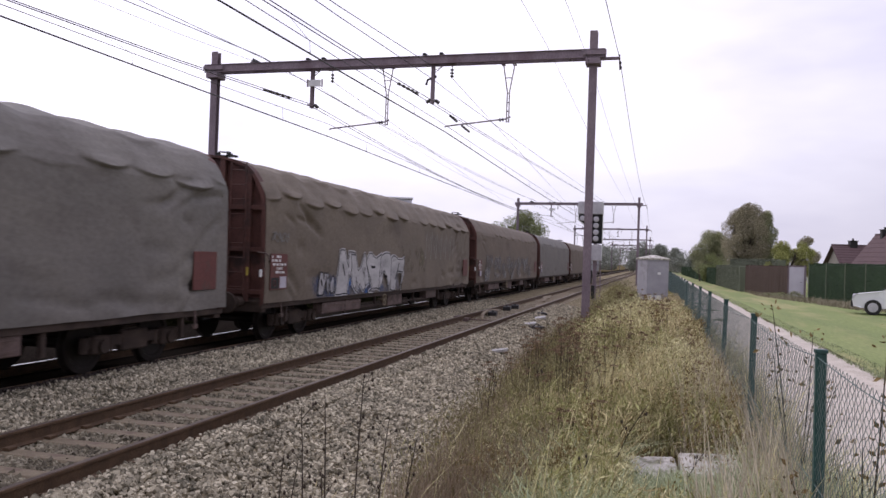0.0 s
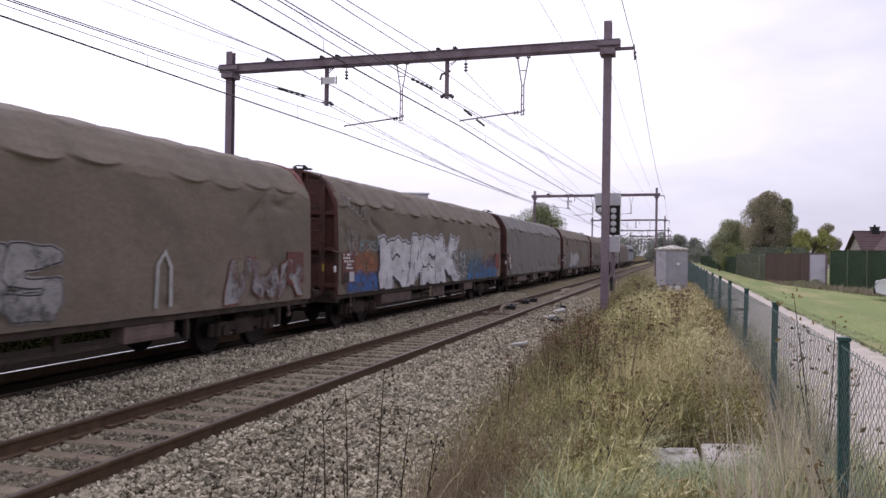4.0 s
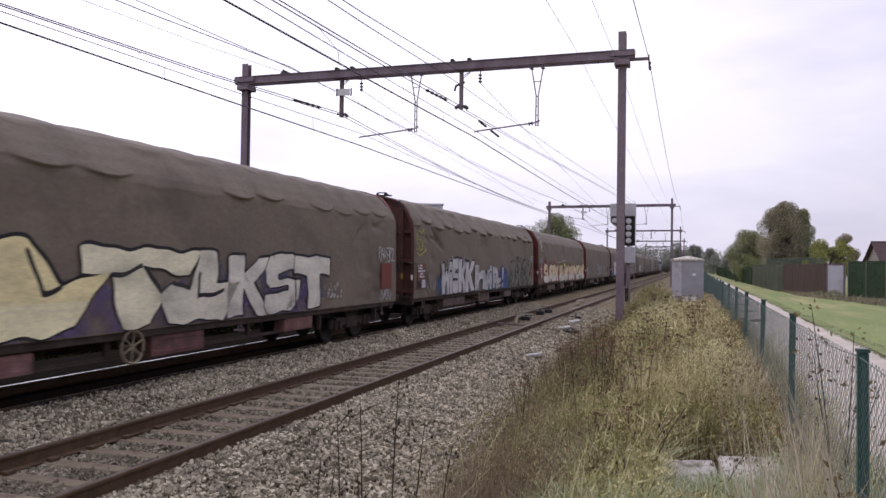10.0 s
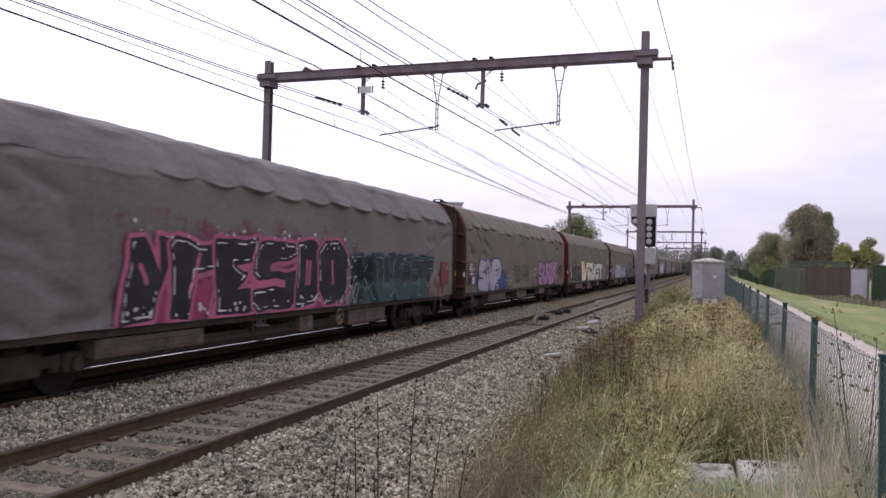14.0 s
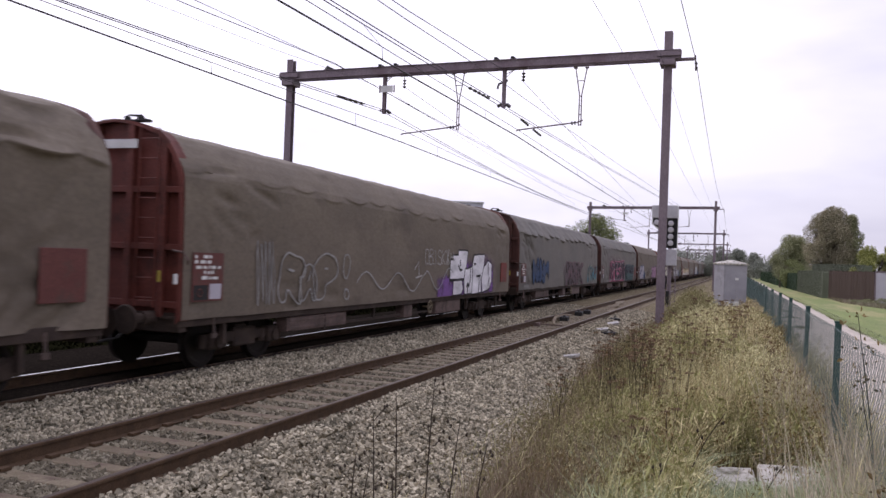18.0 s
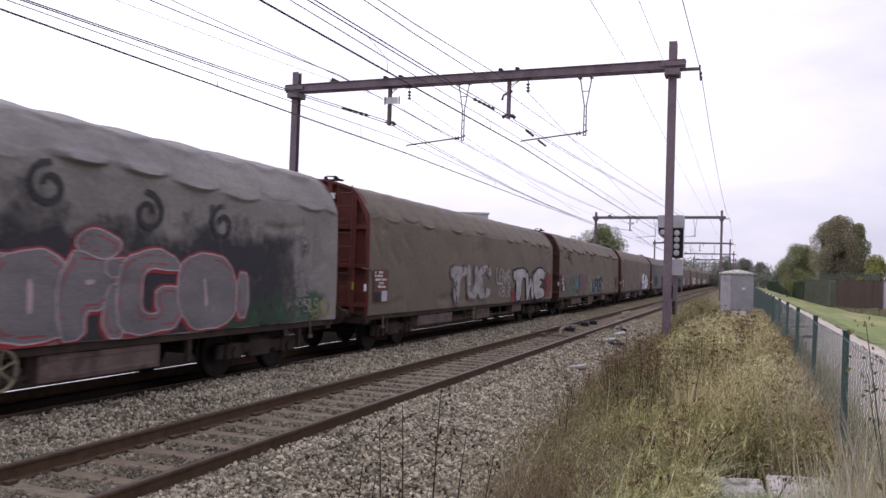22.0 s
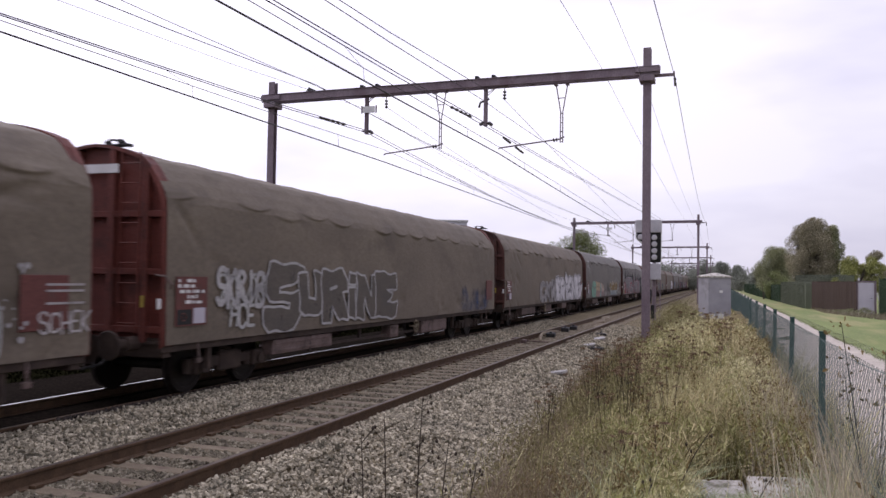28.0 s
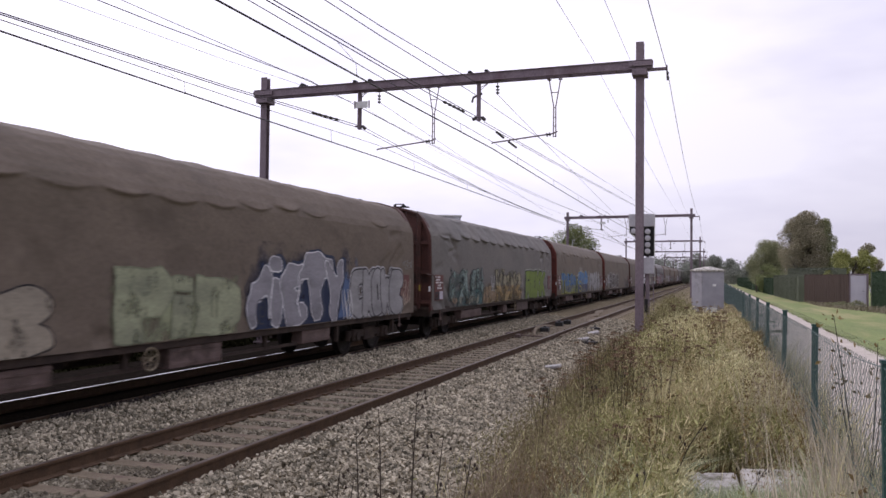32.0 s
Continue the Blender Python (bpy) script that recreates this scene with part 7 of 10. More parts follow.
scribble(18, 11.8, 12.4, 1.5, 1.8, PALE, "white tag", 47, 3, 0.03)
fat(18, [("R", 12.95, 14.1, 1.0, 2.14), ("E", 13.9, 15.2, 1.0, 2.14), ("K", 15.0, 16.35, 1.0, 2.16), ("K", 16.1, 17.35, 1.02, 2.12)], (0.17, 0.235, 0.05), (0.02, 0.03, 0.012), "lime green sprayed lettering with black outline", 0.045, 0.15, 0, halo=(0.36, 0.38, 0.33), halo_rim=0.05, swell=0.04)
scribble(18, 17.5, 18.9, 1.3, 2.3, DIM, "pale scrawl", 46, 6, 0.03)
# wagon 19
fat(19, [("2", 4.7, 5.9, 0.97, 1.75)], (0.34, 0.30, 0.23), BLACK, "cream bubble lettering", 0.025, 0.25, 2, swell=0.06)
haze(19, 7.0, 10.4, 0.97, 1.95, (0.30, 0.33, 0.20), "pale green spray", 65, 0.34)
fat(19, [("P", 7.1, 8.4, 0.97, 2.05), ("i", 8.2, 9.1, 0.97, 1.9), ("D", 9.0, 10.3, 0.97, 1.9)], (0.32, 0.345, 0.22), (0.22, 0.24, 0.15), "pale green sprayed lettering", 0.03, 0.28)
haze(19, 10.6, 14.9, 0.97, 2.35, (0.03, 0.04, 0.075), "navy spray behind the lettering", 66, 0.22)
haze(19, 14.3, 15.2, 1.1, 2.15, (0.10, 0.15, 0.27), "blue spray behind the lettering", 67, 0.25)
fat(19, [("n", 10.6, 11.5, 0.97, 2.25), ("i", 11.2, 12.0, 0.97, 2.3), ("E", 11.8, 12.8, 0.97, 2.2), ("T", 12.5, 14.0, 0.97, 2.4), ("Y", 13.6, 14.7, 0.97, 2.25)], (0.28, 0.272, 0.29), (0.78, 0.77, 0.78), "mauve-grey lettering with white outline on navy", 0.022, 0.08, 1, shade=(0.035, 0.045, 0.08), drop=(0.16, 0.06), wob=0.05)
for cy, cz in ((11.05, 1.3), (12.35, 1.35), (13.2, 1.3), (14.25, 1.28)):
    line(19, [(cy + (0.03 + 0.011 * a) * math.cos(a * 0.6), cz + (0.03 + 0.013 * a) * math.sin(a * 0.6)) for a in range(20)], 0.03, (0.05, 0.05, 0.06), "dark sprayed spiral", 0.05)
scribble(19, 14.5, 15.1, 1.0, 1.6, (0.6, 0.6, 0.6), "white tags", 68, 4, 0.03)
fat(19, [("C", 15.05, 15.9, 1.02, 2.03), ("K", 15.75, 16.5, 1.02, 2.05), ("O", 16.3, 17.0, 1.02, 2.05), ("W", 16.85, 17.65, 1.02, 2.05), ("E", 17.45, 18.3, 1.02, 2.05)], (0.32, 0.315, 0.31), BLACK, "silver bubble lettering with black and pale outline", 0.035, 0.1, 2, halo=(0.5, 0.49, 0.49), halo_rim=0.035, swell=0.07)
scribble(19, 18.3, 19.0, 1.2, 1.85, (0.42, 0.33, 0.26), "pale pink tag", 69, 5, 0.035)
words(19, "MIN", 18.4, 19.1, 2.12, 2.4, DIM, "thin white tag", 0.01)

# ---------------- locomotive ----------------


def locomotive():
    """A grey electric locomotive at the head of the train, seen far off from behind."""
    o = thing("locomotive", "grey electric locomotive hauling the train, far ahead", "locomotive", "head of the train")
    body = material("grey_locomotive_paint", [(0.16, 0.165, 0.175), (0.2, 0.205, 0.215), (0.24, 0.245, 0.255)], 0.5, scale=1.5, fine=20, bump=0.05)
    sec = [(1.45, 0.95), (1.48, 1.6), (1.46, 2.6), (1.3, 3.5), (0.95, 3.75), (-0.95, 3.75), (-1.3, 3.5), (-1.46, 2.6), (-1.48, 1.6), (-1.45, 0.95)]
    b = Build()
    n = len(sec)
    ys = [(0.0, 0.9, 0.25), (0.7, 1.0, 0.0), (18.0, 1.0, 0.0), (18.7, 0.9, 0.25)]
    vs = [(x * s, y + (0.5 if i == 0 else -0.5) * (max(0, z - 2) / 2 if i in (0, 3) else 0), z) for i, (y, s, _) in enumerate(ys) for x, z in sec]
    b.add(vs, [(k * n + i, k * n + (i + 1) % n, (k + 1) * n + (i + 1) % n, (k + 1) * n + i) for k in range(3) for i in range(n)] + [tuple(range(n - 1, -1, -1)), tuple(range(3 * n, 4 * n))])
    part("body", b.mesh("body", [body]), o)
    part("nose_band", Build().box((-1.35, -0.06, 1.15), (1.35, 0.02, 1.75), 0.02).mesh("nose_band", [M_YELLOW]), o, "yellow band on the end")
    part("cab_window", Build().box((-1.1, 0.14, 2.5), (1.1, 0.42, 3.2), 0.03).mesh("cab_window", [M_CAR_GLASS]), o, "dark cab window")
    for y in (1.2, 17.0):
        part("side_window", Build().box((1.40, y, 2.4), (1.475, y + 0.7, 3.0), 0.01).mesh("side_window", [M_CAR_GLASS]), o)
    for k in range(5):
        part("grille", Build().box((1.44, 4.0 + k * 2.2, 2.55), (1.49, 5.6 + k * 2.2, 3.1), 0.01).mesh("grille", [M_BLACK]), o)
    part("underframe", Build().box((-1.3, 0.3, 0.55), (1.3, 18.4, 0.98), 0.03).mesh("underframe", [M_UNDER]), o)
    for y in (3.6, 15.1):
        bo = part("bogie", BOGIE_FRAME, o, "", pose(0, y, 0))
        for d in (-0.9, 0.9):
            part("wheelset", WHEELSET, bo, "", pose(0, d, 0.455))
    for y in (0.0, 18.7):
        for x in (-0.875, 0.875):
            part("buffer", BUFFER, o, "", pose(x, y, 1.0, 0, 0, 0 if y == 0 else 180))
    for y, up in ((3.0, 1), (14.5, 0)):
        p = Build().box((-0.6, y - 0.5, 3.75), (0.6, y + 0.5, 3.85), 0.01)
        h = 1.55 if up else 0.3
        p.tube([(-0.4, y, 3.85), (-0.35, y + 0.9, 3.85 + h * 0.5), (-0.3, y + 0.1, 3.85 + h)], 0.025, 5).tube([(0.4, y, 3.85), (0.35, y + 0.9, 3.85 + h * 0.5), (0.3, y + 0.1, 3.85 + h)], 0.025, 5)
        p.tube([(-0.8, y + 0.1, 3.85 + h), (0.8, y + 0.1, 3.85 + h)], 0.03, 5)
        part("pantograph", p.mesh("pantograph", [M_BLACK]), o, "raised pantograph" if up else "lowered pantograph")
    part("roof_box", Build().box((-0.7, 6.5, 3.74), (0.7, 12.5, 4.0), 0.04).mesh("roof_box", [M_BOXGREY]), o)
    return o


LOCO = locomotive()

# ---------------- vegetation and gravel ----------------
M_DRY = material("dry_weeds", [(0.211, 0.168, 0.091), (0.384, 0.320, 0.171), (0.523, 0.445, 0.245), (0.868, 0.755, 0.436)], 0.85, scale=0.7, fine=30, contrast=0.8, bump=0, per_island=0.55, speckle=0.1)
M_OLIVE = material("olive_weeds", [(0.181, 0.182, 0.068), (0.309, 0.303, 0.117), (0.463, 0.454, 0.192)], 0.85, scale=0.7, fine=30, contrast=0.8, bump=0, per_island=0.5, speckle=0.1)
M_STRAW = material("bleached_straw", [(0.427, 0.390, 0.199), (0.598, 0.546, 0.291), (0.953, 0.871, 0.473)], 0.85, scale=1, fine=30, contrast=0.8, bump=0, per_island=0.5, speckle=0.1)
M_PALESTEM = material("pinkish_straw_stems", [(0.300, 0.255, 0.185), (0.455, 0.395, 0.295), (0.756, 0.672, 0.510)], 0.85, scale=1, fine=30, contrast=0.8, bump=0, per_island=0.5, speckle=0.1)
M_GREEN = material("green_grass", [(0.170, 0.205, 0.105), (0.285, 0.325, 0.175), (0.430, 0.470, 0.290)], 0.7, scale=1, fine=30, contrast=0.8, bump=0, per_island=0.5, speckle=0.1)
M_RUST = material("rust_brown_seedheads", [(0.103, 0.069, 0.028), (0.175, 0.123, 0.048), (0.256, 0.187, 0.078)], 0.9, scale=2, fine=30, contrast=0.8, bump=0, per_island=0.5)
M_UMBER = material("pinkish_brown_dead_stems", [(0.144, 0.105, 0.069), (0.247, 0.188, 0.128), (0.385, 0.308, 0.218)], 0.9, scale=2, fine=30, contrast=0.8, bump=0, per_island=0.5)
M_TWIG = material("dark_dry_stalk", [(0.035, 0.025, 0.018), (0.06, 0.045, 0.032)], 0.9, scale=4, fine=30, bump=0, per_island=0.3)
M_LAWN = material("mown_lawn", [(0.130, 0.170, 0.051), (0.175, 0.215, 0.068), (0.230, 0.260, 0.098)], 0.9, scale=0.35, fine=14, contrast=0.55, bump=0.6, bump_scale=30, speckle=0.22, stretch=(1.4, 0.22, 1), dirt=(0.290, 0.270, 0.119), dirt_scale=0.45, dirt_at=0.53)
# leaf colour taken almost to black, as the shade seen through under the wagons
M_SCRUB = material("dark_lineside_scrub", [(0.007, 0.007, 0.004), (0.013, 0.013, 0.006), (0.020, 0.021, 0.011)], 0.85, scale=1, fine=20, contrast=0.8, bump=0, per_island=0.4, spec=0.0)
M_ROUGH = material("dull_rough_grass", [(0.15, 0.13, 0.085), (0.21, 0.185, 0.125), (0.28, 0.25, 0.18)], 0.85, scale=1, fine=20, contrast=0.8, bump=0, per_island=0.5)
M_HEDGE = material("dark_green_hedge", [(0.018, 0.036, 0.018), (0.028, 0.054, 0.025), (0.042, 0.075, 0.036)], 0.7, scale=1.2, fine=20, contrast=0.8, bump=0.3, per_island=0.25)
M_HEDGE2 = material("grey_green_hedge", [(0.09, 0.1, 0.07), (0.115, 0.13, 0.09), (0.14, 0.155, 0.11)], 0.8, scale=1.2, fine=20, contrast=0.8, bump=0.3, per_island=0.25)
M_REED = material("brown_reed_screen", [(0.036, 0.022, 0.017), (0.056, 0.036, 0.027), (0.075, 0.05, 0.038)], 0.85, scale=6, fine=40, contrast=0.8, bump=0.3, stretch=(1, 1, 0.1))
M_LEAF_DK = material("autumn_olive_leaves", [(0.172, 0.185, 0.101), (0.253, 0.263, 0.140), (0.345, 0.347, 0.190)], 0.75, scale=0.4, fine=10, contrast=0.9, bump=0, per_island=0.3)
M_LEAF_BR = material("autumn_brown_leaves", [(0.198, 0.178, 0.116), (0.286, 0.259, 0.168), (0.385, 0.346, 0.231)], 0.75, scale=0.4, fine=10, contrast=0.9, bump=0, per_island=0.3)
M_LEAF_GR = material("green_leaves", [(0.126, 0.155, 0.061), (0.196, 0.223, 0.088), (0.280, 0.297, 0.135)], 0.7, scale=0.4, fine=10, contrast=0.9, bump=0, per_island=0.3)
M_LEAF_YE = material("yellow_green_leaves", [(0.17, 0.185, 0.055), (0.27, 0.28, 0.085), (0.37, 0.37, 0.13)], 0.7, scale=0.4, fine=10, contrast=0.9, bump=0, per_island=0.3)
# leaf colours paled and greyed to paint in the haze of distance
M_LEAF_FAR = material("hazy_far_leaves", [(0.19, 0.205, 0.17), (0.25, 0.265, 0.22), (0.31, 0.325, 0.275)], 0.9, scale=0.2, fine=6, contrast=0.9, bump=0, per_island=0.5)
M_BARK = material("grey_brown_bark", [(0.05, 0.04, 0.03), (0.09, 0.075, 0.06)], 0.9, scale=4, fine=30, bump=0.6)
M_ROOF = material("dark_red_roof_tiles", [(0.063, 0.038, 0.040), (0.086, 0.052, 0.054), (0.106, 0.070, 0.069)], 0.8, scale=3, fine=14, bump=0.6, bump_scale=9, stretch=(1, 3, 3))
M_BRICK = material("pale_brick_wall", [(0.17, 0.155, 0.14), (0.22, 0.2, 0.18)], 0.9, scale=3, fine=20, bump=0.3)
M_CARPAINT = material("white_car_paint", [(0.66, 0.67, 0.68), (0.72, 0.73, 0.74)], 0.25, scale=2, fine=30, bump=0, speckle=0.03, spec=0.5)
M_CLAD = material("grey_metal_cladding", [(0.52, 0.52, 0.55), (0.60, 0.60, 0.63)], 0.6, scale=0.6, fine=8, bump=0.2, stretch=(3, 3, 0.2))

RS = np.random.RandomState(11)


def blades(name, xy, h, w, lean, mats, z_of=None, wind=(0.12, 0.05)):
    """Grass: each blade a tapered strip of three bends at its own height, lean and heading."""
    n = len(xy)
    ang = RS.rand(n) * 2 * np.pi
    ln = lean * (0.2 + RS.rand(n)) * h
    dx, dy = np.cos(ang) * ln + wind[0] * h, np.sin(ang) * ln + wind[1] * h
    sa = RS.rand(n) * np.pi
    sx, sy = np.cos(sa) * w, np.sin(sa) * w
    z0 = np.array([ground_z(x) for x in xy[:, 0]]) - 0.03 if z_of is None else z_of
    v = np.zeros((n, 8, 3), np.float32)
    for k, (u, wd) in enumerate(((0, 1.0), (0.4, 0.9), (0.75, 0.6), (1.0, 0.12))):
        cx, cy, cz = xy[:, 0] + dx * u * u, xy[:, 1] + dy * u * u, z0 + h * (u - 0.18 * lean * u * u)
        for s, q in ((-1, 0), (1, 1)):
            v[:, 2 * k + q, 0], v[:, 2 * k + q, 1], v[:, 2 * k + q, 2] = cx + s * sx * wd, cy + s * sy * wd, cz
    base = np.arange(n)[:, None] * 8
    f = np.concatenate([base + np.array([[0, 1, 3, 2]]), base + np.array([[2, 3, 5, 4]]), base + np.array([[4, 5, 7, 6]])])
    return raw_mesh(name, v.reshape(-1, 3), f, mats)


def scatter(n, x0, x1, y0, y1, keep=None, power=0.5):
    """n places in the rectangle, closer together towards y0, in patches where keep() says so."""
    u = RS.rand(n * 3)
    y = y0 * (y1 / y0) ** (u ** (power * 2))
    x = x0 + (x1 - x0) * RS.rand(n * 3)
    p = np.stack([x, y], 1)
    if keep is not None:
        k = np.array([keep(a, c) for a, c in p])
        p = p[RS.rand(len(p)) < k]
    return p[:n]


def patchy(x, y, s=1.0, off=0.0, lo=0.15):
    return max(lo, min(1.0, 0.55 + 1.3 * noise.noise((x * s, y * s * 0.7, off))))


def weed_edge(y):
    """How far the weeds reach out onto the ballast."""
    return float(np.interp(y, [3, 6, 10, 14, 22, 30, 60], [-1.1, -1.35, -1.75, -2.1, -2.2, -2.3, -2.6])) + 0.25 * noise.noise((y * 0.7, 3.3, 0))


def in_weeds(x, y, off, lo=0.1):
    e = weed_edge(y)
    if x < e:
        return 0.10 if x > e - 0.6 else 0.012
    return patchy(x, y, 0.9, off, lo) * min(1.0, 0.25 + (x - e) * 0.9)


FENCE_X = 0.81


def stand(x, y):
    """How tall the weeds grow: highest along the middle of the verge, low at the ballast and far off."""
    across = float(np.interp(x - weed_edge(y), [-0.6, 0, 0.5, 1.1, 1.8], [0.36, 0.45, 0.68, 0.95, 1.05]))
    return float(np.interp(y, [3, 5, 7, 10, 14, 20, 25, 30, 40], [0.42, 0.5, 0.58, 0.78, 0.90, 0.84, 0.62, 0.46, 0.36])) * across * (0.8 if x > 0.35 else 1.0) * (0.55 if y > 23 and -0.75 < x < 0.25 else 1.0)


def stands(p):
    return np.array([stand(a, c) for a, c in p])


def thin(p, w, far):
    """Half widths of stems: fine near the foot of the verge, coarser stands farther along."""
    return (w + far * p[:, 1]) * (0.6 + 0.9 * RS.rand(len(p)))


def NOSLAB(x, y):
    """0 on the concrete lids, little growth just before them."""
    if -0.26 < x < 0.74 and 6.5 < y < 7.45:
        return 0
    if -0.26 * y / 6.9 < x < 0.74 * y / 6.9 and 5.0 < y < 6.5:
        return 0.3
    return 1


def short(p):
    """Lower growth between the path of the eye and the concrete lids."""
    x, y = p[:, 0], p[:, 1]
    k = (x > -0.3 * y / 7.3) & (x < 0.78 * y / 7.3) & (y > 4.9) & (y < 7.9)
    return np.where(k, 0.3, 1.0)


p = scatter(30000, -3.6, FENCE_X + 0.15, 3.6, 46, lambda x, y: (1.0 if x - weed_edge(y) > 0.9 else 0.55) * in_weeds(x, y, 0.0) * NOSLAB(x, y), 0.55)
tagged(new("dry_weeds", blades("dry_weeds", p, short(p) * stands(p) * (0.35 + 0.85 * RS.rand(len(p)) ** 1.6), thin(p, 0.0014, 0.00032), 0.55, [M_DRY])), "dry tan weeds and grass on the verge", "weeds", kind="stuff")
p = scatter(24000, -3.2, FENCE_X + 0.1, 4.0, 46, lambda x, y: in_weeds(x, y, 7.0) * NOSLAB(x, y), 0.6)
tagged(new("olive_weeds", blades("olive_weeds", p, short(p) * stands(p) * (0.3 + 0.65 * RS.rand(len(p))), thin(p, 0.0022, 0.00045), 0.7, [M_OLIVE])), "olive-green weeds among the dry grass", "weeds", kind="stuff")
p = scatter(2400, -1.9, 1.25, 3.7, 16, lambda x, y: (1.0 if x > 0.25 + 0.03 * y else 0.12) * patchy(x, y, 1.4, 2.0, 0.1) * NOSLAB(x, y), 0.5)
tagged(new("bleached_grass", blades("bleached_grass", p, short(p) * (0.45 + 0.45 * RS.rand(len(p))), thin(p, 0.0014, 0.00022), 0.35, [M_STRAW], wind=(0.16, 0.02))), "tall bleached grass stalks along the fence", "grass", kind="stuff")
p = scatter(9000, -0.9, 1.3, 3.4, 7.2, lambda x, y: (0.25 if x < 0 else 1) * patchy(x, y, 1.1, 5.0, 0.1) * NOSLAB(x, y), 0.5)
tagged(new("long_green_grass", blades("long_green_grass", p, short(p) * (0.28 + 0.26 * RS.rand(len(p))), 0.004 + 0.004 * RS.rand(len(p)), 1.1, [M_GREEN])), "long grey-green grass tussocks by the concrete lids", "grass", kind="stuff")
p = scatter(4200, -3.3, 0.7, 4.0, 40, lambda x, y: NOSLAB(x, y) * in_weeds(x, y, 13.0, 0.02) * (1 if noise.noise((x * 0.8, y * 0.5, 4)) > 0.05 else 0.1), 0.6)
tagged(new("reddish_weeds", blades("reddish_weeds", p, short(p) * stands(p) * (0.6 + 0.6 * RS.rand(len(p))), 0.006 + 0.005 * RS.rand(len(p)), 0.3, [M_RUST])), "reddish-brown withered dock and willowherb", "weeds", kind="stuff")


# the verge goes on behind and beside the camera
p = np.stack([-2.2 + 3.0 * RS.rand(9000), -9 + 13 * RS.rand(9000)], 1)
tagged(new("verge_grass", blades("verge_grass", p, 0.1 + 0.22 * RS.rand(len(p)), 0.004 + 0.004 * RS.rand(len(p)), 0.7, [M_OLIVE])), "low grass and weeds where the camera stands", "grass", kind="stuff")
p = np.stack([-2.2 + 3.0 * RS.rand(5000), -9 + 13 * RS.rand(5000)], 1)
tagged(new("verge_straw", blades("verge_straw", p, 0.15 + 0.25 * RS.rand(len(p)), 0.003 + 0.003 * RS.rand(len(p)), 0.5, [M_DRY])), "dry grass where the camera stands", "grass", kind="stuff")


def tangle(name, xy, h, length, w, mats):
    """Thin broken stems lying every way in the upper part of the growth."""
    n = len(xy)
    d = RS.normal(size=(n, 3)) * np.array([0.6, 0.6, 1.1])
    d /= np.linalg.norm(d, axis=1)[:, None]
    c = np.stack([xy[:, 0], xy[:, 1], np.array([ground_z(x) for x in xy[:, 0]]) + h], 1)
    q = d * (length / 2)[:, None]
    side = np.cross(d, RS.normal(size=(n, 3)))
    side = side / (np.linalg.norm(side, axis=1)[:, None] + 1e-9) * w[:, None]
    v = np.stack([c - q, c + side, c + q, c - side], 1)
    return raw_mesh(name, v.reshape(-1, 3), np.arange(n)[:, None] * 4 + np.array([[0, 1, 2, 3]]), mats)


p = scatter(26000, -3.5, FENCE_X + 0.1, 3.8, 46, lambda x, y: in_weeds(x, y, 3.0, 0.2) * (NOSLAB(x, y) > 0.5), 0.55)
tagged(new("tangled_stems", tangle("tangled_stems", p, stands(p) * (0.1 + 0.85 * RS.rand(len(p)) ** 1.2), 0.08 + 0.14 * RS.rand(len(p)), 0.0025 + 0.003 * RS.rand(len(p)), [M_DRY])), "tangle of broken dry stems in the verge", "weeds", kind="stuff")
p = scatter(16000, -3.0, FENCE_X, 4.2, 46, lambda x, y: in_weeds(x, y, 23.0, 0.05) * (NOSLAB(x, y) > 0.5), 0.6)
tagged(new("tangled_green_stems", tangle("tangled_green_stems", p, stands(p) * (0.1 + 0.8 * RS.rand(len(p))), 0.05 + 0.08 * RS.rand(len(p)), 0.006 + 0.006 * RS.rand(len(p)), [M_OLIVE])), "tangle of olive leaves and stems in the verge", "weeds", kind="stuff")


def leaf_quads(name, pts, size, mats, flat=0.3):
    """Many small leaves, each a bent quad, at the points."""
    n = len(pts)
    a = RS.normal(size=(n, 3))
    a[:, 2] += flat
    a /= np.linalg.norm(a, axis=1)[:, None]
    t = np.cross(a, RS.normal(size=(n, 3)))
    t /= np.linalg.norm(t, axis=1)[:, None] + 1e-9
    b = np.cross(a, t)
    s = (size * (0.6 + 0.8 * RS.rand(n)))[:, None]
    v = np.stack([pts - t * s, pts + b * s * 0.55 - a * s * 0.15, pts + t * s, pts - b * s * 0.55 - a * s * 0.15], 1)
    return raw_mesh(name, v.reshape(-1, 3), np.arange(n)[:, None] * 4 + np.array([[0, 1, 2, 3]]), mats)


def clump_points(clumps, n):
    """Points near the skins of ragged ellipsoids (x, y, z, rx, ry, rz)."""
    c = np.array(clumps, float)
    vol = (c[:, 3] * c[:, 4] * c[:, 5]) ** 0.66
    i = RS.choice(len(c), n, p=vol / vol.sum())
    d = RS.normal(size=(n, 3))
    d /= np.linalg.norm(d, axis=1)[:, None]
    r = (0.35 + 0.7 * RS.rand(n) ** 0.55)[:, None]
    return c[i, :3] + d * r * c[i, 3:]


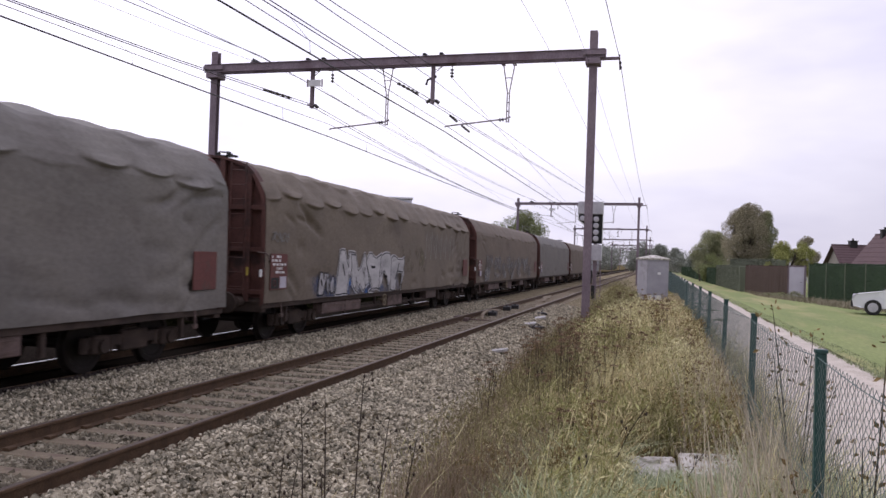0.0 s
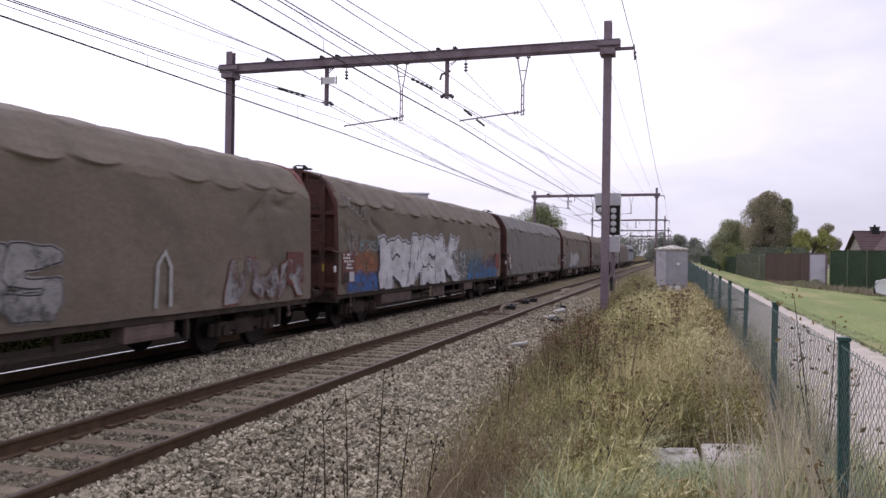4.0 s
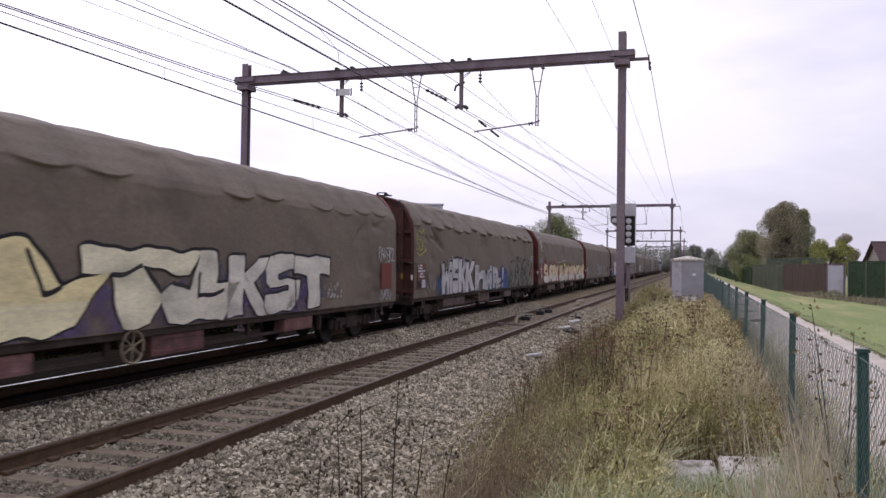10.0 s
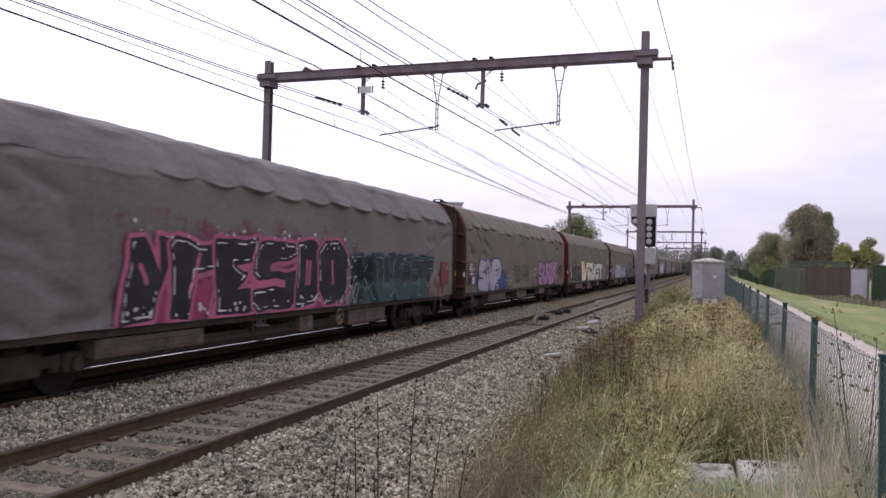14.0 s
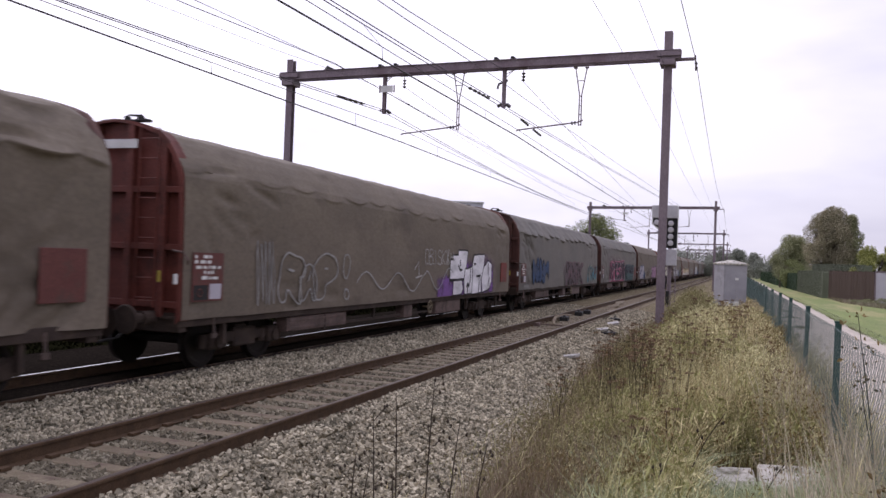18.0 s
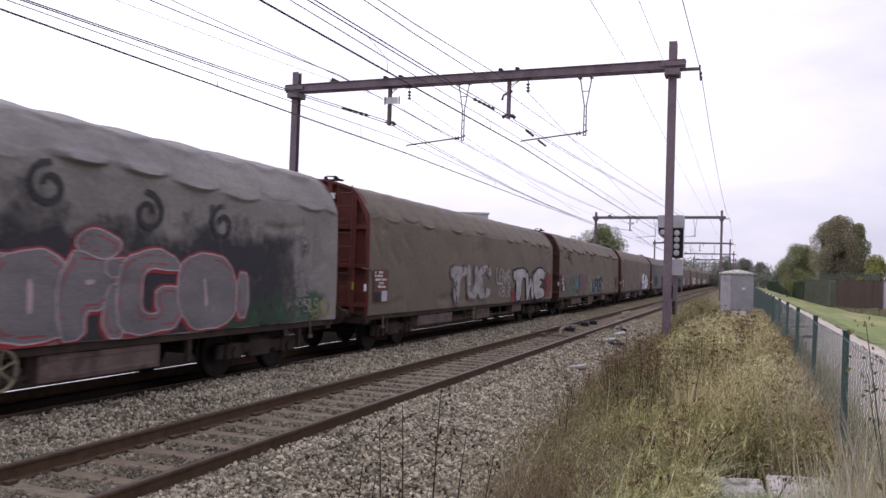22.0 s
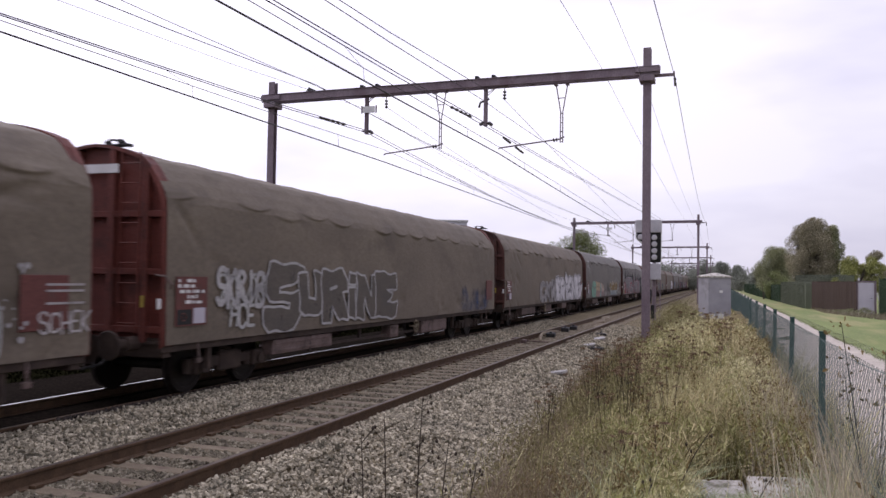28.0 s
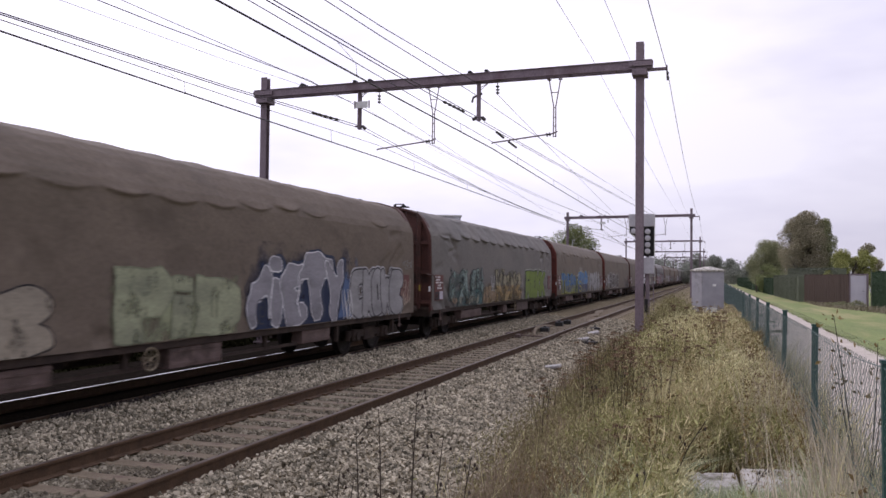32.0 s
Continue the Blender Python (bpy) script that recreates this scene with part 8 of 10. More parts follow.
# bushy weeds in the verge: upright plants of fine leaf and seed, tall and low in drifts
M_YELLOW_WEED = material("yellow_olive_weeds", [(0.192, 0.173, 0.079), (0.312, 0.283, 0.134), (0.431, 0.399, 0.216)], 0.85, scale=0.9, fine=30, contrast=0.8, bump=0, per_island=0.5, speckle=0.1)
M_SEED = material("grey_tan_seeding_weeds", [(0.366, 0.332, 0.177), (0.545, 0.505, 0.278), (0.908, 0.830, 0.479)], 0.85, scale=0.9, fine=30, contrast=0.8, bump=0, per_island=0.5, speckle=0.1)
M_DUSK = material("dull_brown_green_weeds", [(0.129, 0.115, 0.053), (0.208, 0.186, 0.084), (0.312, 0.279, 0.132)], 0.85, scale=0.9, fine=30, contrast=0.8, bump=0, per_island=0.5, speckle=0.1)
PLANTS = [[], [], [], [], [], []]
for x, y in scatter(2300, -3.3, FENCE_X, 4.4, 46, lambda x, y: (NOSLAB(x, y) > 0.9) * max(0.0, min(1.0, 0.35 + (x - weed_edge(y)) * 0.9)), 0.62):
    tall = 0.42 + 1.5 * noise.noise((x * 0.9, y * 0.35, 31.0)) + 0.35 * (RS.rand() - 0.5)
    h = stand(x, y) * (0.62 + 0.30 * max(-0.5, min(1.4, tall)) + 0.25 * RS.rand())
    kind = noise.noise((x * 0.7, y * 0.3, 77.0)) + 0.5 * (RS.rand() - 0.5)
    if noise.noise((x * 1.1, y * 0.45, 55.0)) + 0.3 * (RS.rand() - 0.5) > 0.08:
        PLANTS[4].append((x, y, h))
        continue
    PLANTS[3 if kind > 0.42 else (0 if kind > 0.1 else (5 if kind > -0.02 else (2 if kind > -0.18 else 1)))].append((x, y, h))


DRIFTS = (
    # (x, y, half width, half length, plants, height, kind): rust by the fence, umber on the ballast side, grey-tan down the middle
    (0.50, 10.5, 0.28, 3.4, 50, 0.42, 3), (0.58, 8.2, 0.18, 0.9, 24, 0.40, 3), (0.60, 14.5, 0.16, 2.4, 34, 0.50, 3),
    (-1.35, 12.5, 0.40, 2.2, 90, 0.46, 5), (-1.45, 9.2, 0.35, 1.2, 60, 0.38, 5), (-1.7, 17.0, 0.30, 3.0, 50, 0.46, 5), (-1.3, 7.0, 0.25, 0.7, 26, 0.32, 5), (-0.95, 10.0, 0.25, 1.4, 26, 0.40, 5), (-1.95, 14.5, 0.30, 1.5, 18, 0.40, 3),
    (-1.15, 8.2, 0.25, 0.9, 24, 0.34, 0), (-1.25, 5.6, 0.20, 0.3, 14, 0.30, 3), (-0.62, 5.8, 0.12, 0.2, 10, 0.26, 3),
    (-0.25, 9.6, 0.30, 1.4, 40, 0.42, 4), (-0.15, 13.0, 0.30, 2.0, 46, 0.45, 4), (0.2, 17.0, 0.30, 3.0, 36, 0.45, 4), (-0.5, 21.0, 0.4, 3.0, 40, 0.46, 4),
    (-0.9, 7.4, 0.30, 0.7, 20, 0.34, 0), (-0.7, 16.5, 0.40, 2.0, 36, 0.48, 5), (0.45, 8.0, 0.20, 0.7, 14, 0.34, 0), (0.35, 12.0, 0.15, 1.5, 16, 0.36, 0),
    # the tall stand between the signal and the cabinet
    (-1.5, 30.0, 0.50, 2.6, 80, 0.74, 5), (-1.35, 28.0, 0.40, 2.0, 40, 0.66, 2), (-1.9, 26.5, 0.25, 2.0, 30, 0.52, 5), (0.55, 27.0, 0.2, 4.0, 30, 0.48, 1))
for cx, cy, rx, ry, n, hh, kind in DRIFTS:
    for _ in range(n):
        PLANTS[kind].append((cx + rx * RS.normal() * 0.6, cy + ry * RS.normal() * 0.6, hh * 1.35 * (0.7 + 0.6 * RS.rand())))


def sprigs(name, pts, size, mats):
    """Small upright leaves and seed sprays, longer than wide, leaning every way."""
    n = len(pts)
    t = RS.normal(size=(n, 3)) * np.array([0.5, 0.5, 0.35]) + np.array([0.1, 0, 0.75])
    t /= np.linalg.norm(t, axis=1)[:, None]
    b = np.cross(t, RS.normal(size=(n, 3)))
    b /= np.linalg.norm(b, axis=1)[:, None] + 1e-9
    s = (size * (0.6 + 0.9 * RS.rand(n)))[:, None]
    v = np.stack([pts - t * s * 1.7, pts + b * s * 0.42, pts + t * s * 1.7, pts - b * s * 0.42], 1)
    return raw_mesh(name, v.reshape(-1, 3), np.arange(n)[:, None] * 4 + np.array([[0, 1, 2, 3]]), mats)


def plant_points(plants, per):
    """Leaf places up each plant: a loose upright spray, wider in the middle."""
    p = np.repeat(np.array(plants), per, 0)
    n = len(p)
    u = RS.rand(n) ** 0.8
    a = RS.rand(n) * 2 * np.pi
    r = p[:, 2] * (0.10 + 0.34 * np.sin(np.pi * (0.15 + 0.8 * u))) * np.sqrt(RS.rand(n))
    g = np.array([ground_z(x) for x in p[:, 0]])
    return np.stack([p[:, 0] + r * np.cos(a) + 0.06 * u, p[:, 1] + r * np.sin(a), g + p[:, 2] * u], 1)


for nm, m, i, per, lab in (("leafy_weeds", M_OLIVE, 0, 170, "small-leaved olive weeds in the verge"), ("dry_bushy_weeds", M_DRY, 1, 170, "dry tan bushy weeds in the verge"), ("yellow_weeds", M_YELLOW_WEED, 2, 170, "yellow-olive bushy weeds in the verge"), ("rusty_weeds", M_RUST, 3, 150, "rust-brown withered bushy weeds in the verge"), ("seeding_weeds", M_SEED, 4, 130, "grey-tan weeds gone to seed in the verge"), ("dull_weeds", M_DUSK, 5, 160, "dull brown-green withered weeds in the verge")):
    q = plant_points(PLANTS[i], per)
    tagged(new(nm, sprigs(nm, q, np.clip(0.0050 + 0.00055 * q[:, 1], 0.0075, 0.018), [m])), lab, "weeds", kind="stuff")
cl = [(x, y, ground_z(x) + stand(x, y) * (0.7 + 0.4 * RS.rand()), 0.05 + 0.05 * RS.rand(), 0.06, 0.1 + 0.1 * RS.rand()) for x, y in scatter(120, -3.3, 0.6, 6, 40, lambda x, y: x > weed_edge(y) - 0.1, 0.55)]
tagged(new("seed_heads", leaf_quads("seed_heads", clump_points(cl, 7000), 0.012, [M_RUST])), "rust-brown seed heads on withered weeds", "weeds", kind="stuff")


def tussocks(name, centres, per, h, w, lean, mats, label):
    """Grass tufts: blades that spring from one foot and arch outwards."""
    c = np.repeat(np.array([q for q in centres if NOSLAB(q[0], q[1]) > 0.9]), per, 0)
    n = len(c)
    xy = c[:, :2] + RS.normal(size=(n, 2)) * 0.05
    tagged(new(name, blades(name, xy, c[:, 2] * h * (0.55 + 0.6 * RS.rand(n)), w * (0.7 + 0.6 * RS.rand(n)), lean, mats, wind=(0.10, 0.0))), label, "grass", kind="stuff")


tussocks("fence_grass", [(FENCE_X - 0.08 - 0.5 * RS.rand() ** 1.5, 3.9 + 8 * RS.rand() ** 1.3, 0.7 + 0.5 * RS.rand()) for _ in range(40)], 36, 0.85, 0.0024, 0.30, [M_PALESTEM], "tall pinkish-straw grass tufts along the fence")
tussocks("green_tussocks", [(0.05 + 0.75 * RS.rand(), 4.0 + 2.0 * RS.rand(), 0.6 + 0.5 * RS.rand()) for _ in range(34)], 110, 0.52, 0.0026, 0.95, [M_GREEN], "long arching grey-green grass tufts")
p = scatter(9000, -0.6, 1.05, 4.6, 6.62, lambda x, y: patchy(x, y, 1.7, 15.0, 0.1) * (0.5 if x < 0.1 else 1.0), 0.4)
tagged(new("lid_grass", blades("lid_grass", p, (0.07 + 0.17 * RS.rand(len(p)) + 0.19 * (6.6 - p[:, 1])) * np.where(p[:, 0] > 0.62, 1.3, 1.0), 0.002 + 0.002 * RS.rand(len(p)), 0.7, [M_GREEN])), "fresh grey-green grass before the concrete lids", "grass", kind="stuff")
tussocks("seeding_plumes", [(x, y, 0.6 + 0.6 * RS.rand()) for x, y in scatter(260, -2.4, 0.65, 7.8, 30, lambda x, y: (x > weed_edge(y) + 0.9) * max(0.1, min(1, 0.5 + 1.8 * noise.noise((x * 0.8, y * 0.35, 19.0)))), 0.6)], 60, 0.70, 0.0032, 0.3, [M_SEED], "upright grey-tan grass plumes in the verge")
tussocks("olive_plumes", [(x, y, 0.55 + 0.5 * RS.rand()) for x, y in scatter(150, -2.4, 0.65, 7.8, 28, lambda x, y: (x > weed_edge(y) + 0.3) * max(0.1, min(1, 0.5 - 1.8 * noise.noise((x * 0.8, y * 0.35, 19.0)))), 0.6)], 60, 0.66, 0.0034, 0.35, [M_OLIVE], "upright olive grass tufts in the verge")
tussocks("straw_tussocks", [(-1.2 + 1.8 * RS.rand(), 6.2 + 14 * RS.rand(), 0.5 + 0.5 * RS.rand()) for _ in range(50)], 40, 0.7, 0.003, 0.5, [M_STRAW], "scattered tufts of pale dry grass")


p = scatter(320, 0.25, 1.0, 3.7, 8.5, lambda x, y: NOSLAB(x, y) > 0.9, 0.5)
tagged(new("tall_stems", blades("tall_stems", p, 0.6 + 0.5 * RS.rand(len(p)), 0.003 + 0.002 * RS.rand(len(p)), 0.12, [M_PALESTEM], wind=(-0.14, 0.0))), "tall pale grass stems leaning before the fence", "grass", kind="stuff")
p = scatter(9000, -2.8, -0.3, 4.2, 22, lambda x, y: (x > weed_edge(y) - 0.45) * (1 if x < weed_edge(y) + 0.5 else 0.3) * patchy(x, y, 1.1, 41.0, 0.05), 0.5)
tagged(new("brown_stems", blades("brown_stems", p, 0.25 + 0.42 * RS.rand(len(p)), 0.0014 + 0.0014 * RS.rand(len(p)), 0.3, [M_UMBER], wind=(0.03, 0.0))), "thin reddish-brown dead stems at the ballast edge", "weeds", kind="stuff")


p = scatter(2600, -3.9, -0.8, 4.0, 30, lambda x, y: (-0.75 < x - weed_edge(y) < 0.25) * max(0.02, min(1, 0.25 + 2.0 * noise.noise((x * 1.5, y * 0.8, 63.0)))), 0.55)
tagged(new("edge_stems", blades("edge_stems", p, 0.2 + 0.4 * RS.rand(len(p)), 0.0016 + 0.002 * RS.rand(len(p)), 0.35, [M_UMBER], wind=(0.05, 0.0), z_of=np.array([max(ground_z(a), ballast_z(a, c)) - 0.03 for a, c in p]))), "sparse pinkish-brown dead stems on the ballast edge", "weeds", kind="stuff")
q = plant_points([(a, c, 0.25 + 0.4 * RS.rand()) for a, c in scatter(420, -3.8, -0.9, 4.6, 26, lambda x, y: (-0.75 < x - weed_edge(y) < 0.4) * max(0.03, min(1, 0.3 + 2.0 * noise.noise((x * 1.5, y * 0.8, 63.0)))), 0.55)], 60)
tagged(new("edge_weeds", sprigs("edge_weeds", q, np.clip(0.005 + 0.0006 * q[:, 1], 0.007, 0.02), [M_DUSK])), "thin brown-green weeds straying onto the ballast", "weeds", kind="stuff")
p = scatter(7000, FENCE_X + 0.02, FENCE_X + 0.62, 4.0, 34, lambda x, y: max(0.05, 1 - (x - FENCE_X) * 1.5) * patchy(x, y, 1.3, 8.0, 0.25), 0.55)
tagged(new("path_edge_grass", blades("path_edge_grass", p, 0.12 + 0.34 * RS.rand(len(p)), 0.003 + 0.003 * RS.rand(len(p)), 0.6, [M_DUSK])), "dull grass along the path behind the fence", "grass", kind="stuff")


p = np.concatenate([scatter(900, 0.15, FENCE_X, 18, 36, None, 0.5), scatter(260, -3.0, -2.25, 16, 26, None, 0.5)])
tagged(new("pink_stems", blades("pink_stems", p, 0.35 + 0.5 * RS.rand(len(p)), 0.003 + 0.003 * RS.rand(len(p)), 0.3, [M_UMBER])), "thin pinkish-tan dead stems by the fence and the signal", "weeds", kind="stuff")


def stalk(x, y, h, lean, heads, seed):
    """A dead branching stalk with small dark seed heads."""
    r = random.Random(seed)
    z = max(ground_z(x), ballast_z(x, y)) - 0.02
    b = Build()
    pts = [(x + lean * u * u * h, y + 0.05 * u * h, z + h * u) for u in (0, 0.25, 0.5, 0.75, 1)]
    b.tube(pts, [0.007, 0.006, 0.005, 0.004, 0.0025], 5)
    for k in range(heads):
        u = 0.35 + 0.63 * r.random()
        q = Vector((x + lean * u * u * h, y + 0.05 * u * h, z + h * u))
        e = q + Vector((r.uniform(-0.09, 0.09), r.uniform(-0.05, 0.05), r.uniform(0.02, 0.12)))
        b.tube([q, e], 0.002, 4)
        b.tube([e - Vector((0, 0, 0.012)), e, e + Vector((0, 0, 0.016))], [0.004, 0.011, 0.002], 5)
    return piece("dead_stalk", b, M_TWIG, "dark withered branching stalk with seed heads", "dead plant", group="dead stalks")


for i, (x, y, h, l, k) in enumerate(((-2.28, 5.15, 1.08, -0.05, 9), (-2.1, 5.1, 1.15, -0.04, 9), (-1.93, 5.2, 1.2, 0.02, 10), (-2.5, 5.2, 0.85, 0.04, 7), (-1.7, 5.0, 0.9, 0.06, 7), (-2.65, 5.0, 0.7, 0.02, 6), (-1.5, 4.9, 0.75, 0.1, 6), (-2.2, 4.7, 0.8, 0.08, 7), (-1.9, 4.6, 0.7, -0.05, 6),
                                     (-0.5, 5.6, 0.5, 0.25, 4), (-0.3, 5.9, 0.75, 0.35, 3), (0.2, 6.0, 0.5, 0.4, 3), (-0.75, 8.5, 0.7, 0.2, 10), (-1.5, 11.5, 0.8, 0.05, 12), (-0.9, 13.5, 0.85, 0.1, 12), (-2.2, 15.0, 0.9, 0.03, 12), (-1.9, 18.0, 0.9, 0.0, 14), (-1.2, 17.0, 0.8, 0.1, 12), (-2.6, 20.0, 0.9, 0.05, 12),
                                     (-1.3, 9.0, 0.75, 0.1, 12), (-1.9, 9.8, 0.7, 0.06, 12), (-0.4, 10.5, 0.7, 0.1, 10), (-1.0, 10.2, 0.6, -0.1, 12), (-1.6, 13.0, 0.7, 0.1, 14), (-0.2, 14.0, 0.7, 0.1, 12), (-0.6, 19.5, 0.8, 0.05, 14), (-1.5, 22.0, 0.8, 0.05, 14), (-0.3, 24.0, 0.8, 0.05, 14))):
    stalk(x, y, h, l, k, i)


def umbels(name, plants, label):
    """Withered umbellifers: a thin upright stem that forks into flat-topped brown heads."""
    stems, heads = [], []
    for x, y, h in plants:
        z, n = ground_z(x), 2 + int(RS.rand() * 4)
        for k in range(n):
            a, r = RS.rand() * 6.28, h * 0.22 * RS.rand()
            top = (x + r * math.cos(a), y + r * math.sin(a), z + h * (0.75 + 0.3 * RS.rand()))
            stems.append(((x, y, z + h * 0.25 * RS.rand()), top))
            m = 26
            q = RS.rand(m) * 6.28
            w = np.sqrt(RS.rand(m)) * (0.022 + 0.035 * RS.rand())
            heads.append(np.stack([top[0] + w * np.cos(q), top[1] + w * np.sin(q), top[2] + 0.016 * RS.rand(m) - w * 0.25], 1))
    a, c = np.array([s[0] for s in stems]), np.array([s[1] for s in stems])
    side = np.stack([0.0028 + 0 * a[:, 0], 0.0012 + 0 * a[:, 0], 0 * a[:, 0]], 1)
    v = np.stack([a - side, a + side, c + side * 0.6, c - side * 0.6], 1).reshape(-1, 3)
    tagged(new(name, raw_mesh(name, v, np.arange(len(a))[:, None] * 4 + np.array([[0, 1, 2, 3]]), [M_TWIG])), label + ", thin dark stems", "weeds", kind="stuff")
    p = np.concatenate(heads)
    tagged(new(name + "_heads", leaf_quads(name + "_heads", p, np.clip(0.006 + 0.0006 * p[:, 1], 0.008, 0.02), [M_HEADS], 1.2)), label + ", flat brown seed heads", "weeds", kind="stuff")


M_HEADS = material("dark_brown_umbel_heads", [(0.095, 0.057, 0.034), (0.162, 0.104, 0.061), (0.247, 0.162, 0.095)], 0.9, scale=2, fine=30, contrast=0.8, bump=0, per_island=0.5)
UMBELS = [(-1.30 + 0.5 * RS.normal() * 0.7, 8.0 + 8.0 * RS.rand(), 0.6 + 0.4 * RS.rand()) for _ in range(64)] + [(-0.3 + 0.4 * RS.normal(), 10.0 + 12.0 * RS.rand(), 0.75 + 0.3 * RS.rand()) for _ in range(22)] + [(-1.5 + 0.3 * RS.normal(), 26 + 6 * RS.rand(), 0.8 + 0.3 * RS.rand()) for _ in range(14)] + [(0.45 + 0.12 * RS.normal(), 8.5 + 6 * RS.rand(), 0.45 + 0.25 * RS.rand()) for _ in range(14)]
umbels("withered_umbels", UMBELS + [(x, y, (1.0 + 0.35 * RS.rand()) * stand(x, y)) for x, y in scatter(40, -3.0, 0.5, 6.5, 30, lambda x, y: (x > weed_edge(y) + 0.1) * (NOSLAB(x, y) > 0.9) * max(0.05, min(1, 0.4 + 2.2 * noise.noise((x * 0.9, y * 0.4, 91.0)))), 0.6)], "withered umbellifers in the verge")


def sapling(x, y, h, seed):
    """A thin bramble sapling with a few leaves, growing at the fence."""
    r = random.Random(seed)
    s = thing("sapling", "thin bare sapling with a few withered leaves at the fence", "sapling", "saplings")
    z = ground_z(x)
    tips = []
    for k in range(5):
        b = Build()
        a = r.uniform(-0.35, 0.35)
        pts = [(x, y, z)] + [(x + a * u * h * 0.7, y + r.uniform(-0.05, 0.05), z + h * u * (1 - 0.12 * k)) for u in (0.35, 0.7, 1.0)]
        b.tube(pts, [0.006, 0.005, 0.004, 0.002], 5)
        part("stem", b.mesh("stem", [M_TWIG]), s)
        tips += [Vector(pts[-1]), Vector(pts[-1]).lerp(Vector(pts[-2]), 0.5), Vector(pts[-2])]
    pts = np.array([[q.x + r.gauss(0, 0.05), q.y + r.gauss(0, 0.05), q.z + r.gauss(0, 0.03)] for q in tips for _ in range(9)])
    part("leaves", leaf_quads("leaves", pts, 0.019, [M_RUST]), s, "small withered brown leaves")


sapling(0.98, 6.2, 1.45, 3)
sapling(0.97, 4.2, 1.4, 5)

# ---------------- loose ballast stones ----------------
BLOCK = np.array([(x, y, z) for x in (-0.66, 0.66) for y in (-0.66, 0.66) for z in (-0.66, 0.66)])
BLOCK_F = np.array([(0, 1, 3, 2), (4, 6, 7, 5), (0, 4, 5, 1), (2, 3, 7, 6), (0, 2, 6, 4), (1, 5, 7, 3)])
SHARD = np.array([(1.1, 0, 0), (-1.1, 0, 0), (0, 1.1, 0), (0, -1.1, 0), (0, 0, 1.1), (0, 0, -1.1)])
SHARD_F = np.array([(0, 2, 4), (2, 1, 4), (1, 3, 4), (3, 0, 4), (2, 0, 5), (1, 2, 5), (3, 1, 5), (0, 3, 5)])


def stones(name, n, x0, x1, y0, y1, size, keep, power=0.5, mat=None, form=SHARD, faces=SHARD_F):
    """Crushed stones of one rough form, each bent, turned and sized its own way."""
    p = scatter(n, x0, x1, y0, y1, keep, power)
    n = len(p)
    z = np.array([ballast_z(a, c) for a, c in p]) + np.where(np.abs(p[:, 0] - NEAR_C) < 0.8, -0.019, np.where(np.abs(p[:, 0] - NEAR_C) < 1.34, 0.042, 0.004)) + 0.034 * RS.rand(n)
    q = RS.normal(size=(n, 4))
    q /= np.linalg.norm(q, axis=1)[:, None]
    w, x, y, zz = q.T
    R = np.stack([1 - 2 * (y * y + zz * zz), 2 * (x * y - zz * w), 2 * (x * zz + y * w), 2 * (x * y + zz * w), 1 - 2 * (x * x + zz * zz), 2 * (y * zz - x * w), 2 * (x * zz - y * w), 2 * (y * zz + x * w), 1 - 2 * (x * x + y * y)], -1).reshape(n, 3, 3)
    sc = (size * (0.55 + 0.75 * RS.rand(n)))[:, None, None] * np.array([1.25, 0.95, 0.7])[None, None]
    m = len(form)
    shape = form[None] * (0.75 + 0.5 * RS.rand(n, m, 1)) * sc
    v = np.einsum("nij,nkj->nki", R, shape) + np.concatenate([p, z[:, None]], 1)[:, None]
    f = np.arange(n)[:, None, None] * m + faces[None]
    return raw_mesh(name, v.reshape(-1, 3), f.reshape(-1, faces.shape[1]), [mat or M_STONE])


def on_bed(x, y):
    for c in (NEAR_C,):
        for s in (-GAUGE / 2, GAUGE / 2):
            if abs(x - c - s) < 0.085:
                return 0
        if abs(x - c) < 0.74:
            k = (y - 0.0) / 0.6
            if abs(k - round(k)) * 0.6 < 0.12:
                return 0.012
    if x > weed_edge(y) + 0.5:
        return 0.05
    return 1


def off_rails(x, y):
    return 0 if abs(x - NEAR_C) < 0.75 else on_bed(x, y)


M_RUSTSTONE = material("rust_dusted_ballast", [(0.071, 0.059, 0.041), (0.180, 0.157, 0.110), (0.341, 0.308, 0.224)], 0.88, scale=3.0, fine=90, contrast=0.9, bump=0.25, per_island=0.7, speckle=0.2)
tagged(new("ballast_stones", stones("ballast_stones", 42000, -8.47, -1.2, 3.4, 12.5, 0.026, off_rails, 0.55, None, BLOCK, BLOCK_F)), "loose grey and pinkish crushed ballast stones", "ballast", kind="stuff")
tagged(new("ballast_stones", stones("ballast_stones", 44000, -8.47, -2.2, 11.5, 42, 0.030, off_rails, 0.65)), "loose grey crushed ballast stones further along", "ballast", kind="stuff")
tagged(new("ballast_stones", stones("ballast_stones", 14000, NEAR_C - 0.75, NEAR_C + 0.75, 4.5, 42, 0.032, on_bed, 0.6, M_RUSTSTONE)), "rust-dusted ballast stones between the near rails", "ballast", kind="stuff")

# dirty stones along the rail, coloured dark for the train's shade as well
tagged(new("oily_ballast_stones", stones("oily_ballast_stones", 9000, -8.66, -8.4, 9.0, 60, 0.032, lambda x, y: 1 if x < -8.48 else 0.2, 0.6, M_DARKSTONE)), "brown oil-stained ballast stones beside the far rail, the train's shade in their colour", "ballast", kind="stuff")

# ---------------- fence ----------------
F_STEP, F_H = 3.15, 1.3


